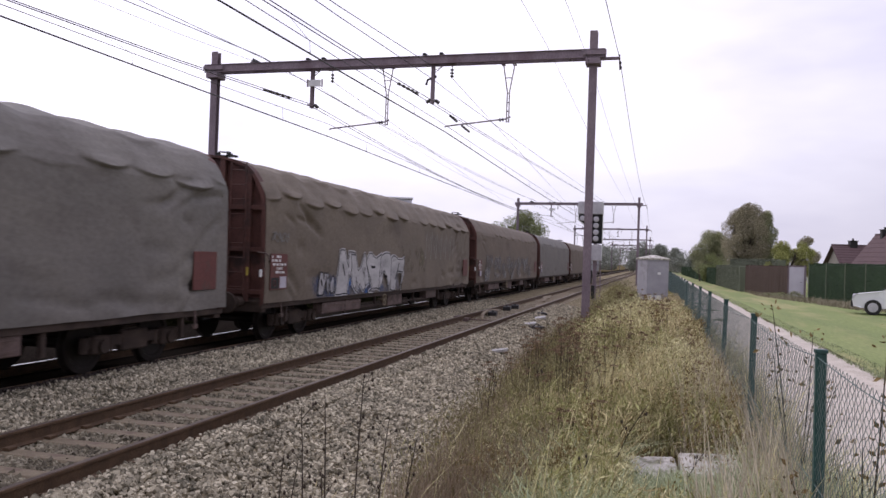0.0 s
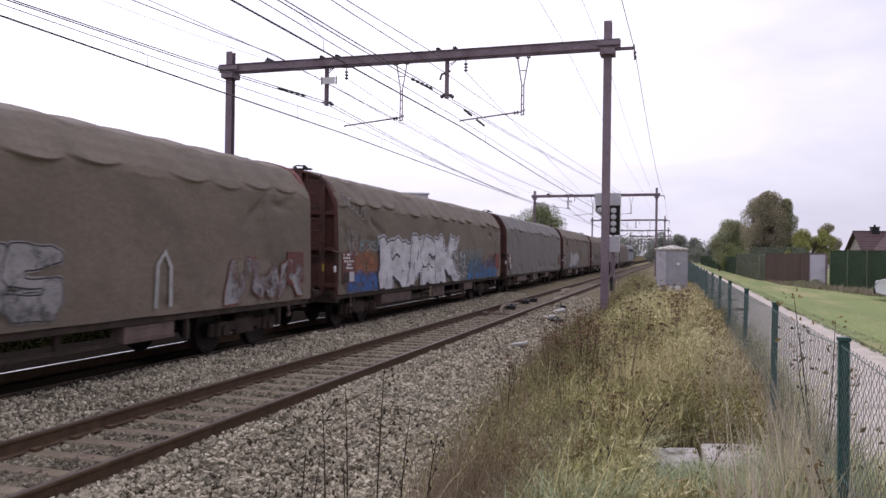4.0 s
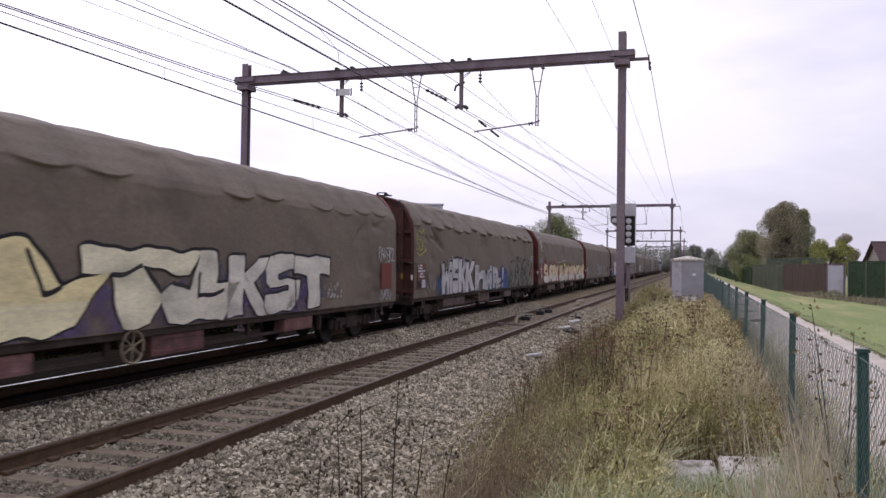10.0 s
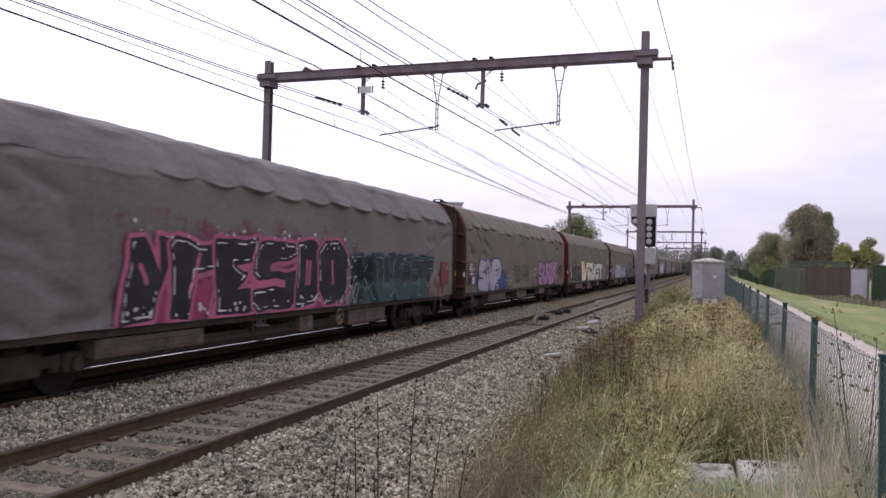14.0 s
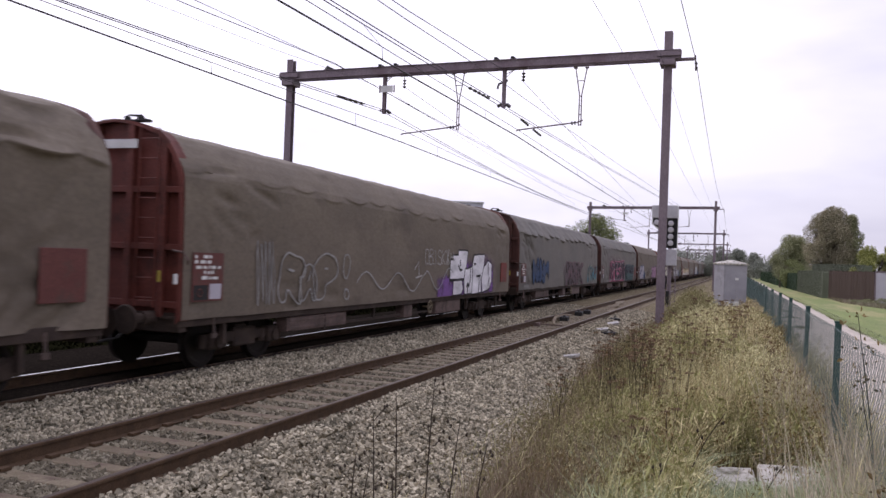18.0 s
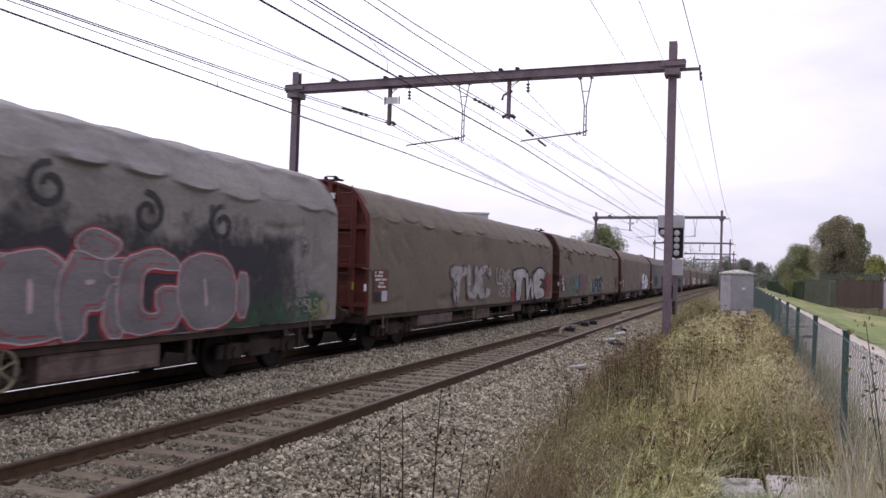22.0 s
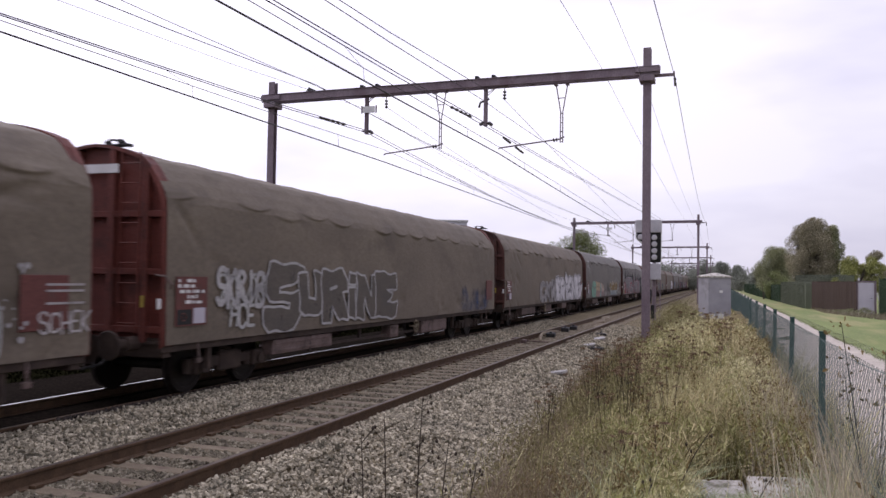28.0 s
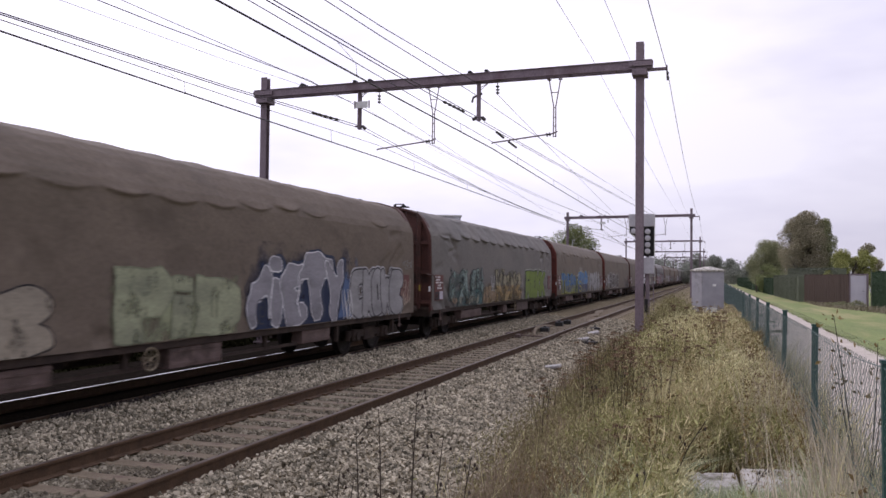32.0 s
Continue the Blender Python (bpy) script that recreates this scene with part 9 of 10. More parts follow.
def fence():
    f = thing("chain_link_fence", "green chain-link fence with square green posts beside the path", "fence")
    post = Build().box((-0.025, -0.025, -0.1), (0.025, 0.025, F_H), 0.005).box((-0.029, -0.029, F_H), (0.029, 0.029, F_H + 0.018)).mesh("post", [M_FENCE])
    b = Build()
    cell, h, up = 0.07, F_H - 0.06, 0.028
    n, rows = int(F_STEP / cell), int(h / up)
    V, F = [], []
    for k in range(n + 1):
        for sgn in (-1, 1):
            y0 = k * cell + (0 if sgn < 0 else cell)
            pts = []
            for i in range(rows + 1):
                pts.append((0.003 * (1 if (i + k) % 2 else -1), min(F_STEP, k * cell + (cell * 0.5 if i % 2 == (0 if sgn > 0 else 1) else 0.0)), 0.05 + i * up))
            if sgn > 0:
                for (xa, ya, za), (xb, yb, zb) in zip(pts, pts[1:]):
                    m = len(V)
                    w = 0.0021
                    V += [(xa, ya - w, za), (xa, ya + w, za), (xa + w, ya, za), (xb, yb - w, zb), (xb, yb + w, zb), (xb + w, yb, zb)]
                    F += [(m, m + 1, m + 4, m + 3), (m + 1, m + 2, m + 5, m + 4), (m + 2, m, m + 3, m + 5)]
    for k in range(n + 1):
        pts = [(0.0, min(F_STEP, k * cell + (cell if i % 2 else 0.5 * cell)), 0.05 + i * up) for i in range(rows + 1)]
        for (xa, ya, za), (xb, yb, zb) in zip(pts, pts[1:]):
            m = len(V)
            w = 0.0021
            V += [(xa, ya - w, za), (xa, ya + w, za), (xa + w, ya, za), (xb, yb - w, zb), (xb, yb + w, zb), (xb + w, yb, zb)]
            F += [(m, m + 1, m + 4, m + 3), (m + 1, m + 2, m + 5, m + 4), (m + 2, m, m + 3, m + 5)]
    mesh_me = raw_mesh("mesh_panel", V, F, [M_MESHWIRE])
    wires = Build()
    for z, s in ((F_H - 0.02, 0.035), (0.65, 0.02), (0.08, 0.01)):
        wires.tube([(0.004, F_STEP * u, z - s * 4 * u * (1 - u)) for u in (0, 0.15, 0.3, 0.5, 0.7, 0.85, 1)], 0.0025, 4)
    wm = wires.mesh("line_wire", [M_FENCE])
    for k in range(-5, 34):
        y = 4.45 - F_STEP + k * F_STEP
        part("post", post, f, at=pose(FENCE_X, y, 0.3, RS.uniform(-1.2, 1.2), RS.uniform(-1.2, 1.2), 0))
        if k < 26:
            part("mesh_panel", mesh_me, f, "grey-green wire mesh", at=pose(FENCE_X - 0.025, y, 0.3))
        part("line_wire", wm, f, at=pose(FENCE_X - 0.03, y, 0.3))


fence()

# ---------------- path and lawn ----------------
pys = [-30, -5, 0] + [1.0 * i for i in range(1, 46)] + [50, 60, 80, 120, 200, 320]
tagged(new("path", strip("path", [FENCE_X + 0.12, 1.2, 1.8, 2.4, 3.0, 3.4, 3.62], pys, lambda x, y: 0.318 + (0.05 * noise.noise((y * 0.6, x, 0)) - 0.02 if x > 3.5 or x < 1.0 else 0), [M_PATH])), "pale compacted gravel path behind the fence", "path", kind="structure")
lxs = [3.56, 3.8, 4.2, 5, 6, 7, 8, 10, 13, 18, 30, 60]
tagged(new("lawn", strip("lawn", lxs, pys, lambda x, y: 0.335 + 0.03 * noise.noise((x * 0.5, y * 0.2, 1)), [M_LAWN], 0.004)), "mown green lawn strip with worn yellowish tracks", "lawn", kind="structure")
p = scatter(9000, 3.42, 3.95, 8, 60, lambda x, y: 0.3 + 0.7 * patchy(x, y, 1.6, 3), 0.6)
tagged(new("lawn_grass", blades("lawn_grass", p, 0.025 + 0.035 * RS.rand(len(p)), 0.004 + 0.003 * RS.rand(len(p)), 0.6, [M_GREEN], z_of=np.full(len(p), 0.33))), "uneven grass fringe where the lawn meets the path", "grass", kind="stuff")
p = np.concatenate([scatter(5000, 6.0, 11.5, 40, 62, lambda x, y: 1 if abs((x - 6.1) - (62 - y) * 0.175 + 0.5) < 1.1 else 0.0, 0.5), scatter(2600, 8.5, 14, 38, 50, lambda x, y: 0.6, 0.5)])
tagged(new("rough_grass", blades("rough_grass", p, 0.08 + 0.3 * RS.rand(len(p)) * RS.rand(len(p)), 0.012 + 0.01 * RS.rand(len(p)), 0.6, [M_ROUGH], z_of=np.full(len(p), 0.3))), "brownish rough grass along the garden screens", "grass", kind="stuff")

# ---------------- garden boundary ----------------


def hedge(name, a, c, h, thick, mat, n, label, leaf=0.05, category="hedge"):
    """A clipped hedge from a to c, a dense core under many leaves."""
    (xa, ya), (xc, yc) = a, c
    L = math.hypot(xc - xa, yc - ya)
    ang = math.degrees(math.atan2(yc - ya, xc - xa))
    t = thing(name, label, category, "garden hedges", at=pose(xa, ya, 0.2, 0, 0, ang))
    core = Build().box((0, -thick / 2 + 0.06, 0), (L, thick / 2 - 0.06, h - 0.06), 0.03)
    part("core", core.mesh("core", [mat]), t)
    u = RS.rand(n)
    side = RS.rand(n)
    pts = np.stack([RS.rand(n) * L, np.where(side < 0.75, np.where(RS.rand(n) < 0.6, -1, 1) * (thick / 2 - 0.05 * RS.rand(n)), (RS.rand(n) - 0.5) * thick), np.where(side < 0.75, u * h, h - 0.08 * RS.rand(n) + 0.04 * np.sin(RS.rand(n) * 6))], 1)
    part("leaves", leaf_quads("leaves", pts, leaf, [mat]), t)
    return t


hedge("hedge", (8.85, 52.0), (14.0, 36.0), 2.22, 0.7, M_HEDGE, 60000, "tall dark green clipped garden hedge behind thin fence posts", 0.022)
b = Build()
for k in range(9):
    u = (k + 0.2) / 8.5
    x, y = 8.6 + (13.6 - 8.6) * u, 51.6 + (36 - 51.6) * u
    pole = Build().tube([(0, 0, 0), (0, 0, 2.25)], 0.025, 6)
    o = piece("hedge_post", pole, M_HEDGE2, "thin greenish fence post standing before the hedge", "fence post", group="posts before the hedge")
    o.matrix_world = pose(x - 0.25, y, 0.25)


def reed_screen():
    s = thing("reed_screen", "dark brown reed screen around a garden", "screen", at=pose(6.1, 62.0, 0.28, 0, 0, math.degrees(math.atan2(53.2 - 62, 7.62 - 6.1))))
    L = math.hypot(53.2 - 62, 7.62 - 6.1)
    b = Build()
    r = random.Random(2)
    x = 0
    while x < L:
        w = r.uniform(0.05, 0.09)
        b.box((x, -0.03 - r.uniform(0, 0.015), 0), (x + w - 0.008, 0.03, 1.95 + r.uniform(-0.03, 0.03)))
        x += w
    part("reeds", b.mesh("reeds", [M_REED]), s)
    for z in (0.4, 1.55):
        part("rail", Build().box((0, 0.03, z), (L, 0.07, z + 0.06)).mesh("rail", [M_REED]), s)
    for k in range(6):
        part("post", Build().box((k * L / 5 - 0.04, 0.03, 0), (k * L / 5 + 0.04, 0.11, 2.0)).mesh("post", [M_REED]), s)


reed_screen()


def garden_door():
    d = thing("garden_door", "pale lilac-grey flush garden door with a dark post", "door", at=pose(7.66, 52.9, 0.3, 0, 0, -12))
    part("leaf", Build().box((0, -0.03, 0.02), (0.82, 0.02, 1.88), 0.01).mesh("leaf", [M_DOOR]), d)
    part("frame", Build().box((-0.08, -0.04, 0), (-0.005, 0.06, 1.98)).box((0.825, -0.04, 0), (0.93, 0.06, 2.0)).box((-0.08, -0.04, 1.9), (0.93, 0.06, 1.98)).mesh("frame", [M_STEEL]), d, "dark purplish frame")
    part("handle", Build().tube([(0.72, -0.07, 0.98), (0.62, -0.07, 0.98)], 0.012, 6).tube([(0.72, -0.03, 0.98), (0.72, -0.07, 0.98)], 0.012, 6).mesh("handle", [M_BLACK]), d)
    part("strut", Build().tube([(0.95, 0, 1.3), (1.3, -0.2, 0)], 0.03, 6).mesh("strut", [M_GALV]), d, "slanting grey strut")


garden_door()
hedge("hedge", (5.75, 82.0), (6.05, 62.4), 2.0, 0.8, M_HEDGE2, 40000, "dull grey-green clipped hedge beside the lawn", 0.024)
hedge("hedge", (5.5, 112.0), (5.72, 84.0), 1.75, 0.8, M_HEDGE, 24000, "lower dark green hedge along the lawn", 0.032)
hedge("hedge", (5.2, 175.0), (5.45, 114.0), 1.7, 1.0, M_HEDGE, 10000, "distant green hedge along the lawn", 0.07)
hedge("hedge", (6.3, 74.0), (9.0, 66.0), 2.55, 0.8, M_HEDGE2, 16000, "taller hedge inside the garden", 0.04)
cl = [(7.2, 53.0, 0.45, 0.5, 0.3, 0.2), (7.9, 52.3, 0.5, 0.5, 0.3, 0.25), (6.9, 54.6, 0.4, 0.5, 0.4, 0.15)]
tagged(new("low_shrub", leaf_quads("low_shrub", clump_points(cl, 1500), 0.04, [M_LEAF_DK])), "low dark shrub before the garden door", "shrub")

# ---------------- trees ----------------


def tree(name, x, y, z, h, trunk, clumps, n, leaf, mat, label, seed, category="tree", core=True):
    """Tapered trunk, limbs that reach each clump, and a ragged crown of small leaves."""
    r = random.Random(seed)
    t = thing(name, label, category, "trees")
    b = Build()
    top = h * 0.6
    tr = [(x, y, z - 0.2), (x + r.uniform(-0.1, 0.1), y, z + top * 0.35), (x + r.uniform(-0.2, 0.2), y, z + top * 0.7), (x + r.uniform(-0.2, 0.2), y, z + top)]
    b.tube(tr, [trunk, trunk * 0.8, trunk * 0.55, trunk * 0.25], 8)
    for c in clumps:
        s = Vector(tr[1]).lerp(Vector(tr[3]), r.uniform(0.0, 0.8))
        e = Vector(c[:3])
        m = s.lerp(e, 0.5) + Vector((r.uniform(-0.2, 0.2), r.uniform(-0.2, 0.2), 0.2))
        b.tube([s, m, e], [trunk * 0.35, trunk * 0.2, trunk * 0.06], 5)
        for _ in range(3):
            b.tube([m, e + Vector((r.uniform(-1, 1) * c[3], r.uniform(-1, 1) * c[4], r.uniform(-0.3, 1) * c[5])) * 0.9], [trunk * 0.12, trunk * 0.03], 4)
    part("trunk", b.mesh("trunk", [M_BARK]), t)
    part("crown", leaf_quads("crown", clump_points(clumps, n), leaf, [mat]), t)
    return t


def crown(cx, cy, z0, z1, rx, seed, k=16):
    """Clumps for a rounded, uneven crown between z0 and z1."""
    r = random.Random(seed)
    out = []
    for i in range(k):
        u = r.random()
        z = z0 + (z1 - z0) * (0.12 + 0.76 * u)
        w = math.sqrt(max(0.1, 1 - (2 * u - 0.9) ** 2))
        a = r.uniform(0, 2 * math.pi)
        d = r.uniform(0.15, 0.72) * rx * w
        q = rx * r.uniform(0.24, 0.40)
        out.append((cx + math.cos(a) * d, cy + math.sin(a) * d, z, q, q, q * r.uniform(0.8, 1.1)))
    return out


tree("broadleaf_tree", 7.4, 75, 0.3, 7.2, 0.22, crown(7.3, 75, 1.6, 7.7, 2.35, 1, 60), 60000, 0.05, M_LEAF_BR, "tall round tree in olive-brown autumn leaf", 1)
tree("broadleaf_tree", 8.9, 76, 0.3, 6.8, 0.15, crown(8.9, 76, 2.0, 7.4, 1.4, 2, 26), 20000, 0.05, M_LEAF_DK, "slender greener tree beside the large one", 2)
tree("broadleaf_tree", 6.2, 101, 0.3, 5.6, 0.2, crown(6.2, 101, 0.6, 6.2, 3.0, 3, 46), 44000, 0.065, M_LEAF_DK, "round bushy olive-green tree behind the hedges", 3)
tree("shrub_tree", 4.7, 98, 0.3, 3.2, 0.1, crown(5.6, 96, 0.4, 3.6, 1.6, 4, 22), 10000, 0.06, M_LEAF_GR, "lower green shrub below the round tree", 4)
tree("yellow_shrub", 9.6, 67.5, 0.3, 3.6, 0.1, crown(9.1, 67.5, 1.0, 4.1, 1.5, 5, 26) + crown(10.8, 67.8, 1.2, 4.55, 1.2, 6, 18), 17000, 0.05, M_LEAF_YE, "yellow-green autumn shrub behind the reed screen", 5, "shrub")
tree("broadleaf_tree", 11.9, 74, 0.3, 4.6, 0.12, crown(11.9, 74, 1.2, 5.0, 1.4, 7, 22), 10000, 0.055, M_LEAF_BR, "small brownish garden tree near the houses", 6)
tree("broadleaf_tree", -15.6, 95, -0.6, 7.2, 0.2, crown(-15.4, 95, 1.5, 7.9, 3.2, 8, 34) + [(-18.4, 95, 5.6, 1.0, 1, 1.0), (-13.0, 95, 5.4, 0.8, 0.8, 0.9)], 20000, 0.08, M_LEAF_GR, "thin-leaved tree across the line with sky showing through", 7)
tree("bare_tree", -18.0, 100, -0.6, 6.9, 0.12, [(-18.0, 100, 6.6, 0.9, 0.9, 0.9), (-17.4, 100, 5.9, 0.8, 0.8, 0.8), (-18.8, 100, 5.6, 0.7, 0.7, 0.7)], 260, 0.08, M_LEAF_BR, "nearly bare thin tree across the line", 8)
# far trees, wood and hedgerow: their haze is only the pale leaf colour
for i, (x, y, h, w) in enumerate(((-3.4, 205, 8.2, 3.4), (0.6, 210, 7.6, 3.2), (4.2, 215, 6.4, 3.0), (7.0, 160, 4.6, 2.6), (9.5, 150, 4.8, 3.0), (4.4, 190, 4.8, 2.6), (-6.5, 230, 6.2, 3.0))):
    tree("distant_tree", x, y, 0.2, h, 0.18, crown(x, y, 0.4, h, w, 20 + i, 26), 7000, 0.14, M_LEAF_FAR, "distant tree at the end of the lawn, haze tinted into its leaves", 20 + i)
cl = []
for k in range(60):
    x = -150 + 158 * RS.rand()
    cl.append((x, 320 + 40 * RS.rand(), 2.5 + 3.5 * RS.rand(), 6, 6, 3.5 + 2 * RS.rand()))
tagged(new("distant_wood", leaf_quads("distant_wood", clump_points(cl, 70000), 0.34, [M_LEAF_FAR])), "wood closing the view along the line, haze tinted into its leaves", "wood", kind="stuff")
cl = []
for k in range(70):
    x = 10 + 160 * RS.rand()
    cl.append((x, 190 + 60 * RS.rand(), 1.5 + 1.5 * RS.rand(), 4, 4, 2.4))
tagged(new("distant_hedgerow", leaf_quads("distant_hedgerow", clump_points(cl, 60000), 0.22, [M_LEAF_FAR])), "trees behind the gardens, haze tinted into their leaves", "wood", kind="stuff")
# scrub and ground cover added behind the train, blackened to shade the gaps below it
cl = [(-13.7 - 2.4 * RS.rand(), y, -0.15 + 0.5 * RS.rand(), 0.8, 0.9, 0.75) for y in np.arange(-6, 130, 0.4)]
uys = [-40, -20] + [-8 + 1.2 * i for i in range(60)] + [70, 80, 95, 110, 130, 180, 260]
tagged(new("undergrowth", strip("undergrowth", [-45, -34, -26, -21, -18, -16.5, -15.6, -14.8, -14.0, -13.4], uys, lambda x, y: -0.46 + (0.3 * abs(noise.noise((x * 0.9, y * 0.6, 2))) if x < -14 else 0), [M_SCRUB], 0.05)), "added near-black ground cover beyond the line, painted shade for the gaps under the wagons", "undergrowth", kind="stuff")
tagged(new("lineside_scrub", leaf_quads("lineside_scrub", clump_points(cl, 120000), 0.055, [M_SCRUB])), "added scrub beyond the line, blackened as shade for the gaps under the wagons", "scrub", kind="stuff")

# ---------------- houses, building, car ----------------


def house(x, y, w, d, eave, ridge, label, chim):
    """A gabled house, its ridge along x, seen over the hedges."""
    h = thing("house", label, "house", "houses", at=pose(x, y, 0.2))
    part("wall", Build().box((-w / 2, -d / 2, 0), (w / 2, d / 2, eave)).add([(-w / 2, -d / 2, eave), (-w / 2, d / 2, eave), (-w / 2, 0, ridge - 0.1), (w / 2, -d / 2, eave), (w / 2, d / 2, eave), (w / 2, 0, ridge - 0.1)], [(0, 1, 2), (3, 5, 4), (0, 2, 5, 3), (1, 4, 5, 2)]).mesh("wall", [M_BRICK]), h)
    e = 0.4
    k = 9
    roof = part("roof", Build().tube([(-w / 2 - e, 0, ridge + 0.05), (w / 2 + e, 0, ridge + 0.05)], 0.09, 6).mesh("roof", [M_ROOF]), h, "dark red tiled roof")
    for s in (-1, 1):
        for i in range(k):
            u0, u1 = i / k, (i + 1) / k
            ya, yb = s * (d / 2 + e) * (1 - u0), s * (d / 2 + e) * (1 - u1)
            za, zb = eave - 0.15 + (ridge - eave + 0.15) * u0, eave - 0.15 + (ridge - eave + 0.15) * u1
            course = Build().add([(-w / 2 - e, ya, za + 0.08), (w / 2 + e, ya, za + 0.08), (w / 2 + e, yb, zb + 0.04), (-w / 2 - e, yb, zb + 0.04), (-w / 2 - e, ya, za), (w / 2 + e, ya, za), (w / 2 + e, yb, zb), (-w / 2 - e, yb, zb)],
                  [(0, 1, 2, 3), (4, 7, 6, 5), (0, 4, 5, 1), (1, 5, 6, 2), (3, 2, 6, 7), (0, 3, 7, 4)])
            part("tile_course", course.mesh("tile_course", [M_ROOF]), roof)
    for cx, cz, cw, m in chim:
        c = part("chimney", Build().box((cx - cw, -0.35, ridge - 0.8), (cx + cw, 0.35, ridge + cz), 0.02).mesh("chimney", [m]), h)
        part("chimney_cap", Build().box((cx - cw - 0.05, -0.42, ridge + cz), (cx + cw + 0.05, 0.42, ridge + cz + 0.08)).tube([(cx, 0, ridge + cz), (cx, 0, ridge + cz + 0.3)], 0.1, 8).mesh("chimney_cap", [M_BLACK]), c)
    for wx in (-w / 4, w / 4):
        wo = part("window", Build().box((wx - 0.5, -d / 2 - 0.03, 1.0), (wx + 0.5, -d / 2 + 0.02, 2.2)).mesh("window", [M_CAR_GLASS]), h)
        part("frame", Build().box((wx - 0.56, -d / 2 - 0.05, 0.94), (wx + 0.56, -d / 2 - 0.032, 1.0)).box((wx - 0.56, -d / 2 - 0.05, 2.2), (wx + 0.56, -d / 2 - 0.032, 2.26)).box((wx - 0.03, -d / 2 - 0.05, 1.0), (wx + 0.03, -d / 2 - 0.032, 2.2)).mesh("frame", [M_WHITE]), wo, "white frame")
    return h


def gable_house(x, y, turn, w, d, eave, ridge, label, chim):
    h = house(0, 0, w, d, eave, ridge, label, chim)
    h.matrix_world = pose(x, y, 0.2, 0, 0, turn)
    return h


gable_house(19.6, 92, 8, 4.0, 5.0, 2.3, 4.5, "house with a dark red tiled roof behind the gardens", ((-0.3, 0.45, 0.35, M_BLACK),))
gable_house(20.9, 79, 107, 9, 5.4, 1.6, 5.3, "larger house with a steep dark red roof and pale chimney", ((-3.9, 0.35, 0.4, M_BRICK), (3.4, 0.4, 0.2, M_BLACK)))
gable_house(28, 60, 75, 10, 8, 2.6, 5.6, "brick house with a dark red roof further back", ((2.0, 0.5, 0.4, M_BRICK),))
b = thing("flat_roofed_building", "pale grey flat-roofed industrial building across the line", "building", at=pose(-42.8, 139.8, -0.6, 0, 0, 20))
part("wall", Build().box((-26, 0, 0), (0, 16, 12.9), 0.05).mesh("wall", [M_CLAD]), b)
part("roof_edge", Build().box((-26.2, -0.2, 12.9), (0.2, 16.2, 13.2), 0.03).mesh("roof_edge", [M_WHITE]), b)
for k in range(5):
    part("window", Build().box((-23 + k * 5 - 1.2, -0.05, 8), (-23 + k * 5 + 1.2, 0.02, 9.6)).mesh("window", [M_CAR_GLASS]), b)


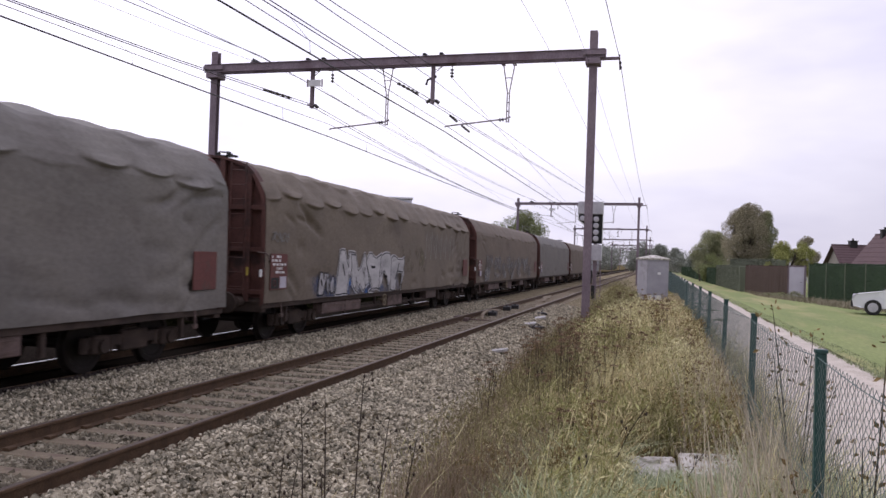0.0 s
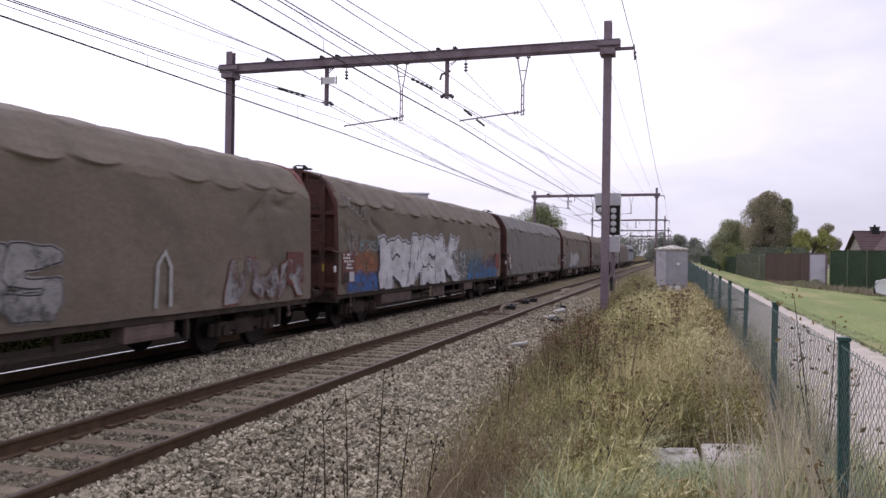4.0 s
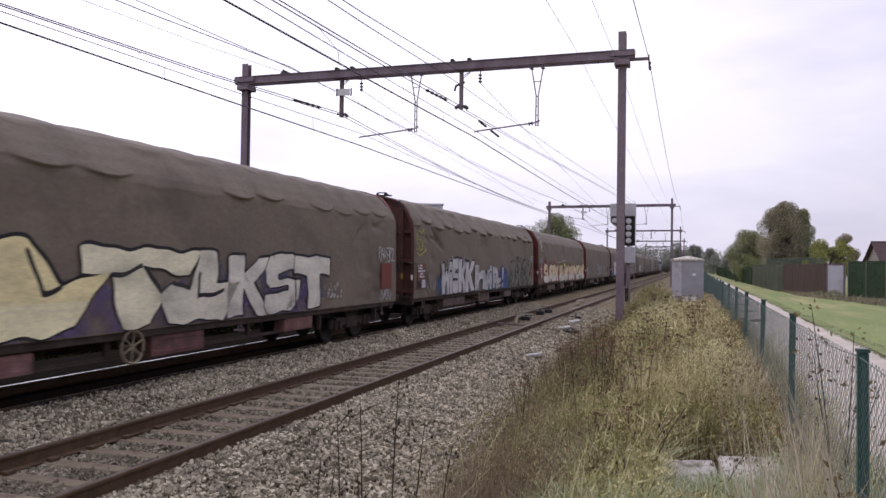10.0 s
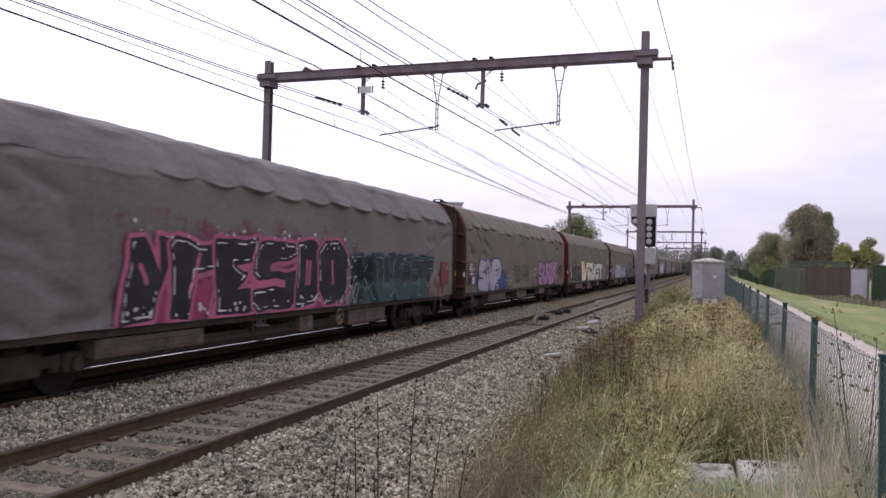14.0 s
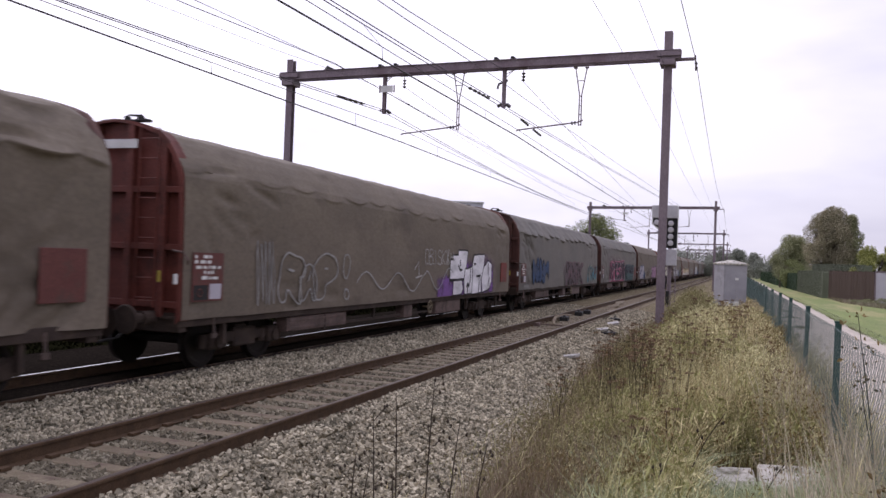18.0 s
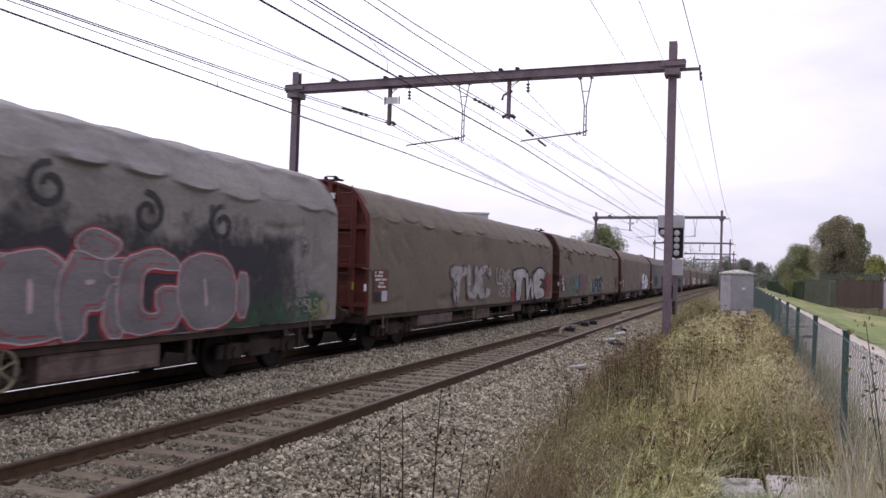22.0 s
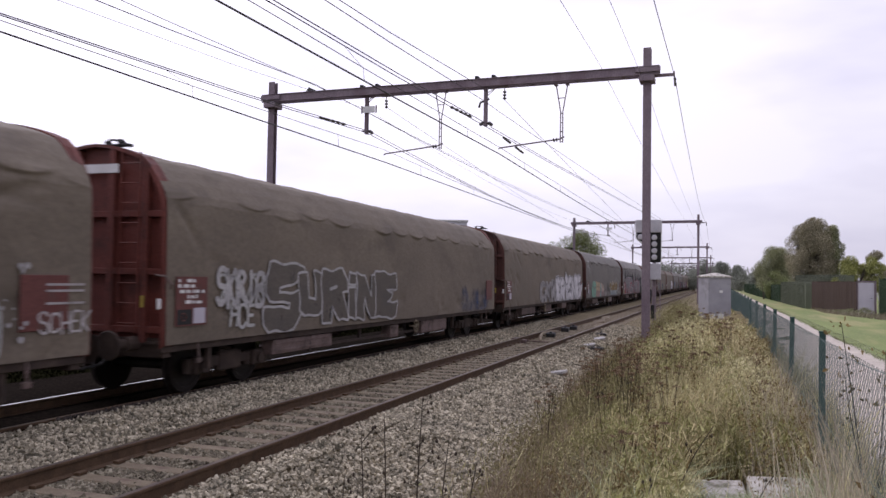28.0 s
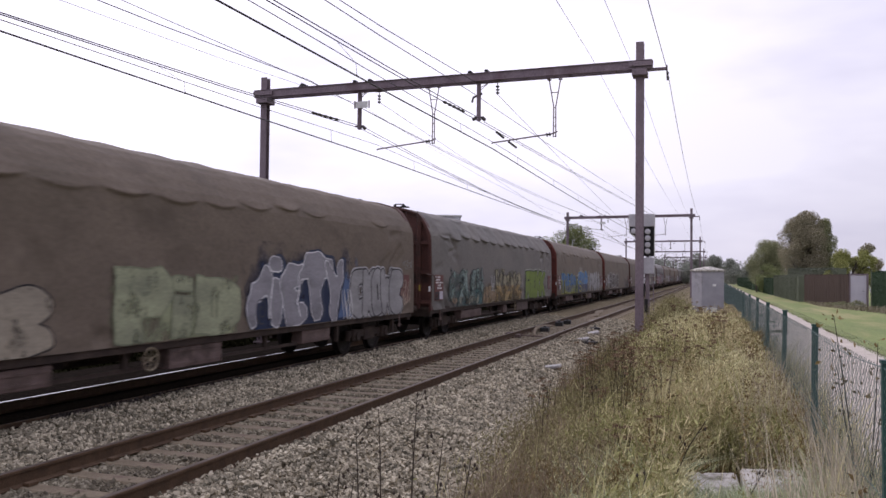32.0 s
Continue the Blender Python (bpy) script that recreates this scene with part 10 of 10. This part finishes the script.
def car():
    c = thing("parked_car", "white hatchback parked on the grass by the hedge", "car", at=pose(9.75, 36.2, 0.32, 0, 0, -14))
    side = [(-2.0, 0.35), (-2.05, 0.62), (-1.9, 0.82), (-1.0, 0.95), (-0.35, 1.38), (0.3, 1.47), (1.2, 1.42), (1.85, 1.0), (2.0, 0.9), (2.02, 0.4), (1.6, 0.28), (-1.7, 0.28)]
    n = len(side)
    lay = [(-0.82, 0.9), (-0.86, 1.0), (0.86, 1.0), (0.82, 0.9)]
    vs = []
    for y, s in lay:
        for x, z in side:
            k = 0.8 if z > 1.1 else 1.0
            vs.append((x * (0.98 if s < 1 else 1), y * k, 0.28 + (z - 0.28) * (0.99 if s < 1 else 1)))
    fs = [tuple(range(n)), tuple(range(4 * n - 1, 3 * n - 1, -1))] + [(j * n + i, j * n + (i + 1) % n, (j + 1) * n + (i + 1) % n, (j + 1) * n + i) for j in range(3) for i in range(n)]
    part("body", Build().add(vs, fs).mesh("body", [M_CARPAINT]), c)
    g = Build().add([(-1.0, -0.66, 0.985), (-0.38, -0.58, 1.37), (-0.38, 0.58, 1.37), (-1.0, 0.66, 0.985), (-1.02, -0.66, 0.995), (-0.4, -0.58, 1.38), (-0.4, 0.58, 1.38), (-1.02, 0.66, 0.995)], [(0, 1, 2, 3), (7, 6, 5, 4), (0, 4, 5, 1), (3, 2, 6, 7), (0, 3, 7, 4), (1, 5, 6, 2)])
    part("windscreen", g.mesh("windscreen", [M_CAR_GLASS]), c)
    for s in (-1, 1):
        q = [(-0.85, 0.99), (-0.3, 1.33), (0.35, 1.38), (1.1, 1.34), (1.5, 1.02)]
        k = len(q)
        part("side_window", Build().add([(x, s * (0.87 if z < 1.1 else 0.715), z) for x, z in q] + [(x, s * (0.85 if z < 1.1 else 0.695), z) for x, z in q], [tuple(range(k)), tuple(range(2 * k - 1, k - 1, -1))] + [(i, (i + 1) % k, k + (i + 1) % k, k + i) for i in range(k)]).mesh("side_window", [M_CAR_GLASS]), c)
        for x in (-1.3, 1.25):
            w = part("wheel", Build().tube([(x, s * 0.70, 0.31), (x, s * 0.88, 0.31)], 0.31, 18).mesh("wheel", [M_BLACK]), c)
            part("rim", Build().tube([(x, s * 0.87, 0.31), (x, s * 0.89, 0.31)], 0.19, 14).mesh("rim", [M_GALV]), w)
        part("headlight", Build().box((-2.04, s * 0.55 - 0.16, 0.64), (-1.93, s * 0.55 + 0.16, 0.8), 0.02).mesh("headlight", [M_GALV]), c)
    part("bumper", Build().box((-2.1, -0.8, 0.3), (-1.98, 0.8, 0.55), 0.03).mesh("bumper", [M_BLACK]), c)


car()
pole = Build().tube([(0, 0, 0), (0, 0, 1.15)], 0.05, 6)
piece("wooden_post", pole, M_BARK, "short dark wooden post beside the parked car", "post").matrix_world = pose(9.95, 40.6, 0.28)

# ---------------- sleepers ----------------
for k in range(108):
    part("sleeper", SLEEPER, near_track, at=pose(0, 0.6 * (k - 4), 0))
rest = Build()
for k in range(104, 420):
    rest.box((NEAR_C - 1.25, 0.6 * k - 0.12, -0.3), (NEAR_C + 1.25, 0.6 * k + 0.12, -0.155))
me = rest.mesh("more_sleepers", [M_SLEEPER])
tagged(new("more_sleepers", me), "concrete sleepers further along the near track", "sleepers", kind="stuff")


def motions():
    """The train draws away along the far track, slowly gathering speed."""
    for k, w in WAGONS.items():
        walk(w, [(t, pose(FAR_C, train_y(t) - k * PITCH, 0)) for t in range(0, 33, 2)])
    walk(LOCO, [(t, pose(FAR_C, train_y(t) - FIRST * PITCH + BODY + 1.3, 0)) for t in range(0, 33, 2)])


motions()
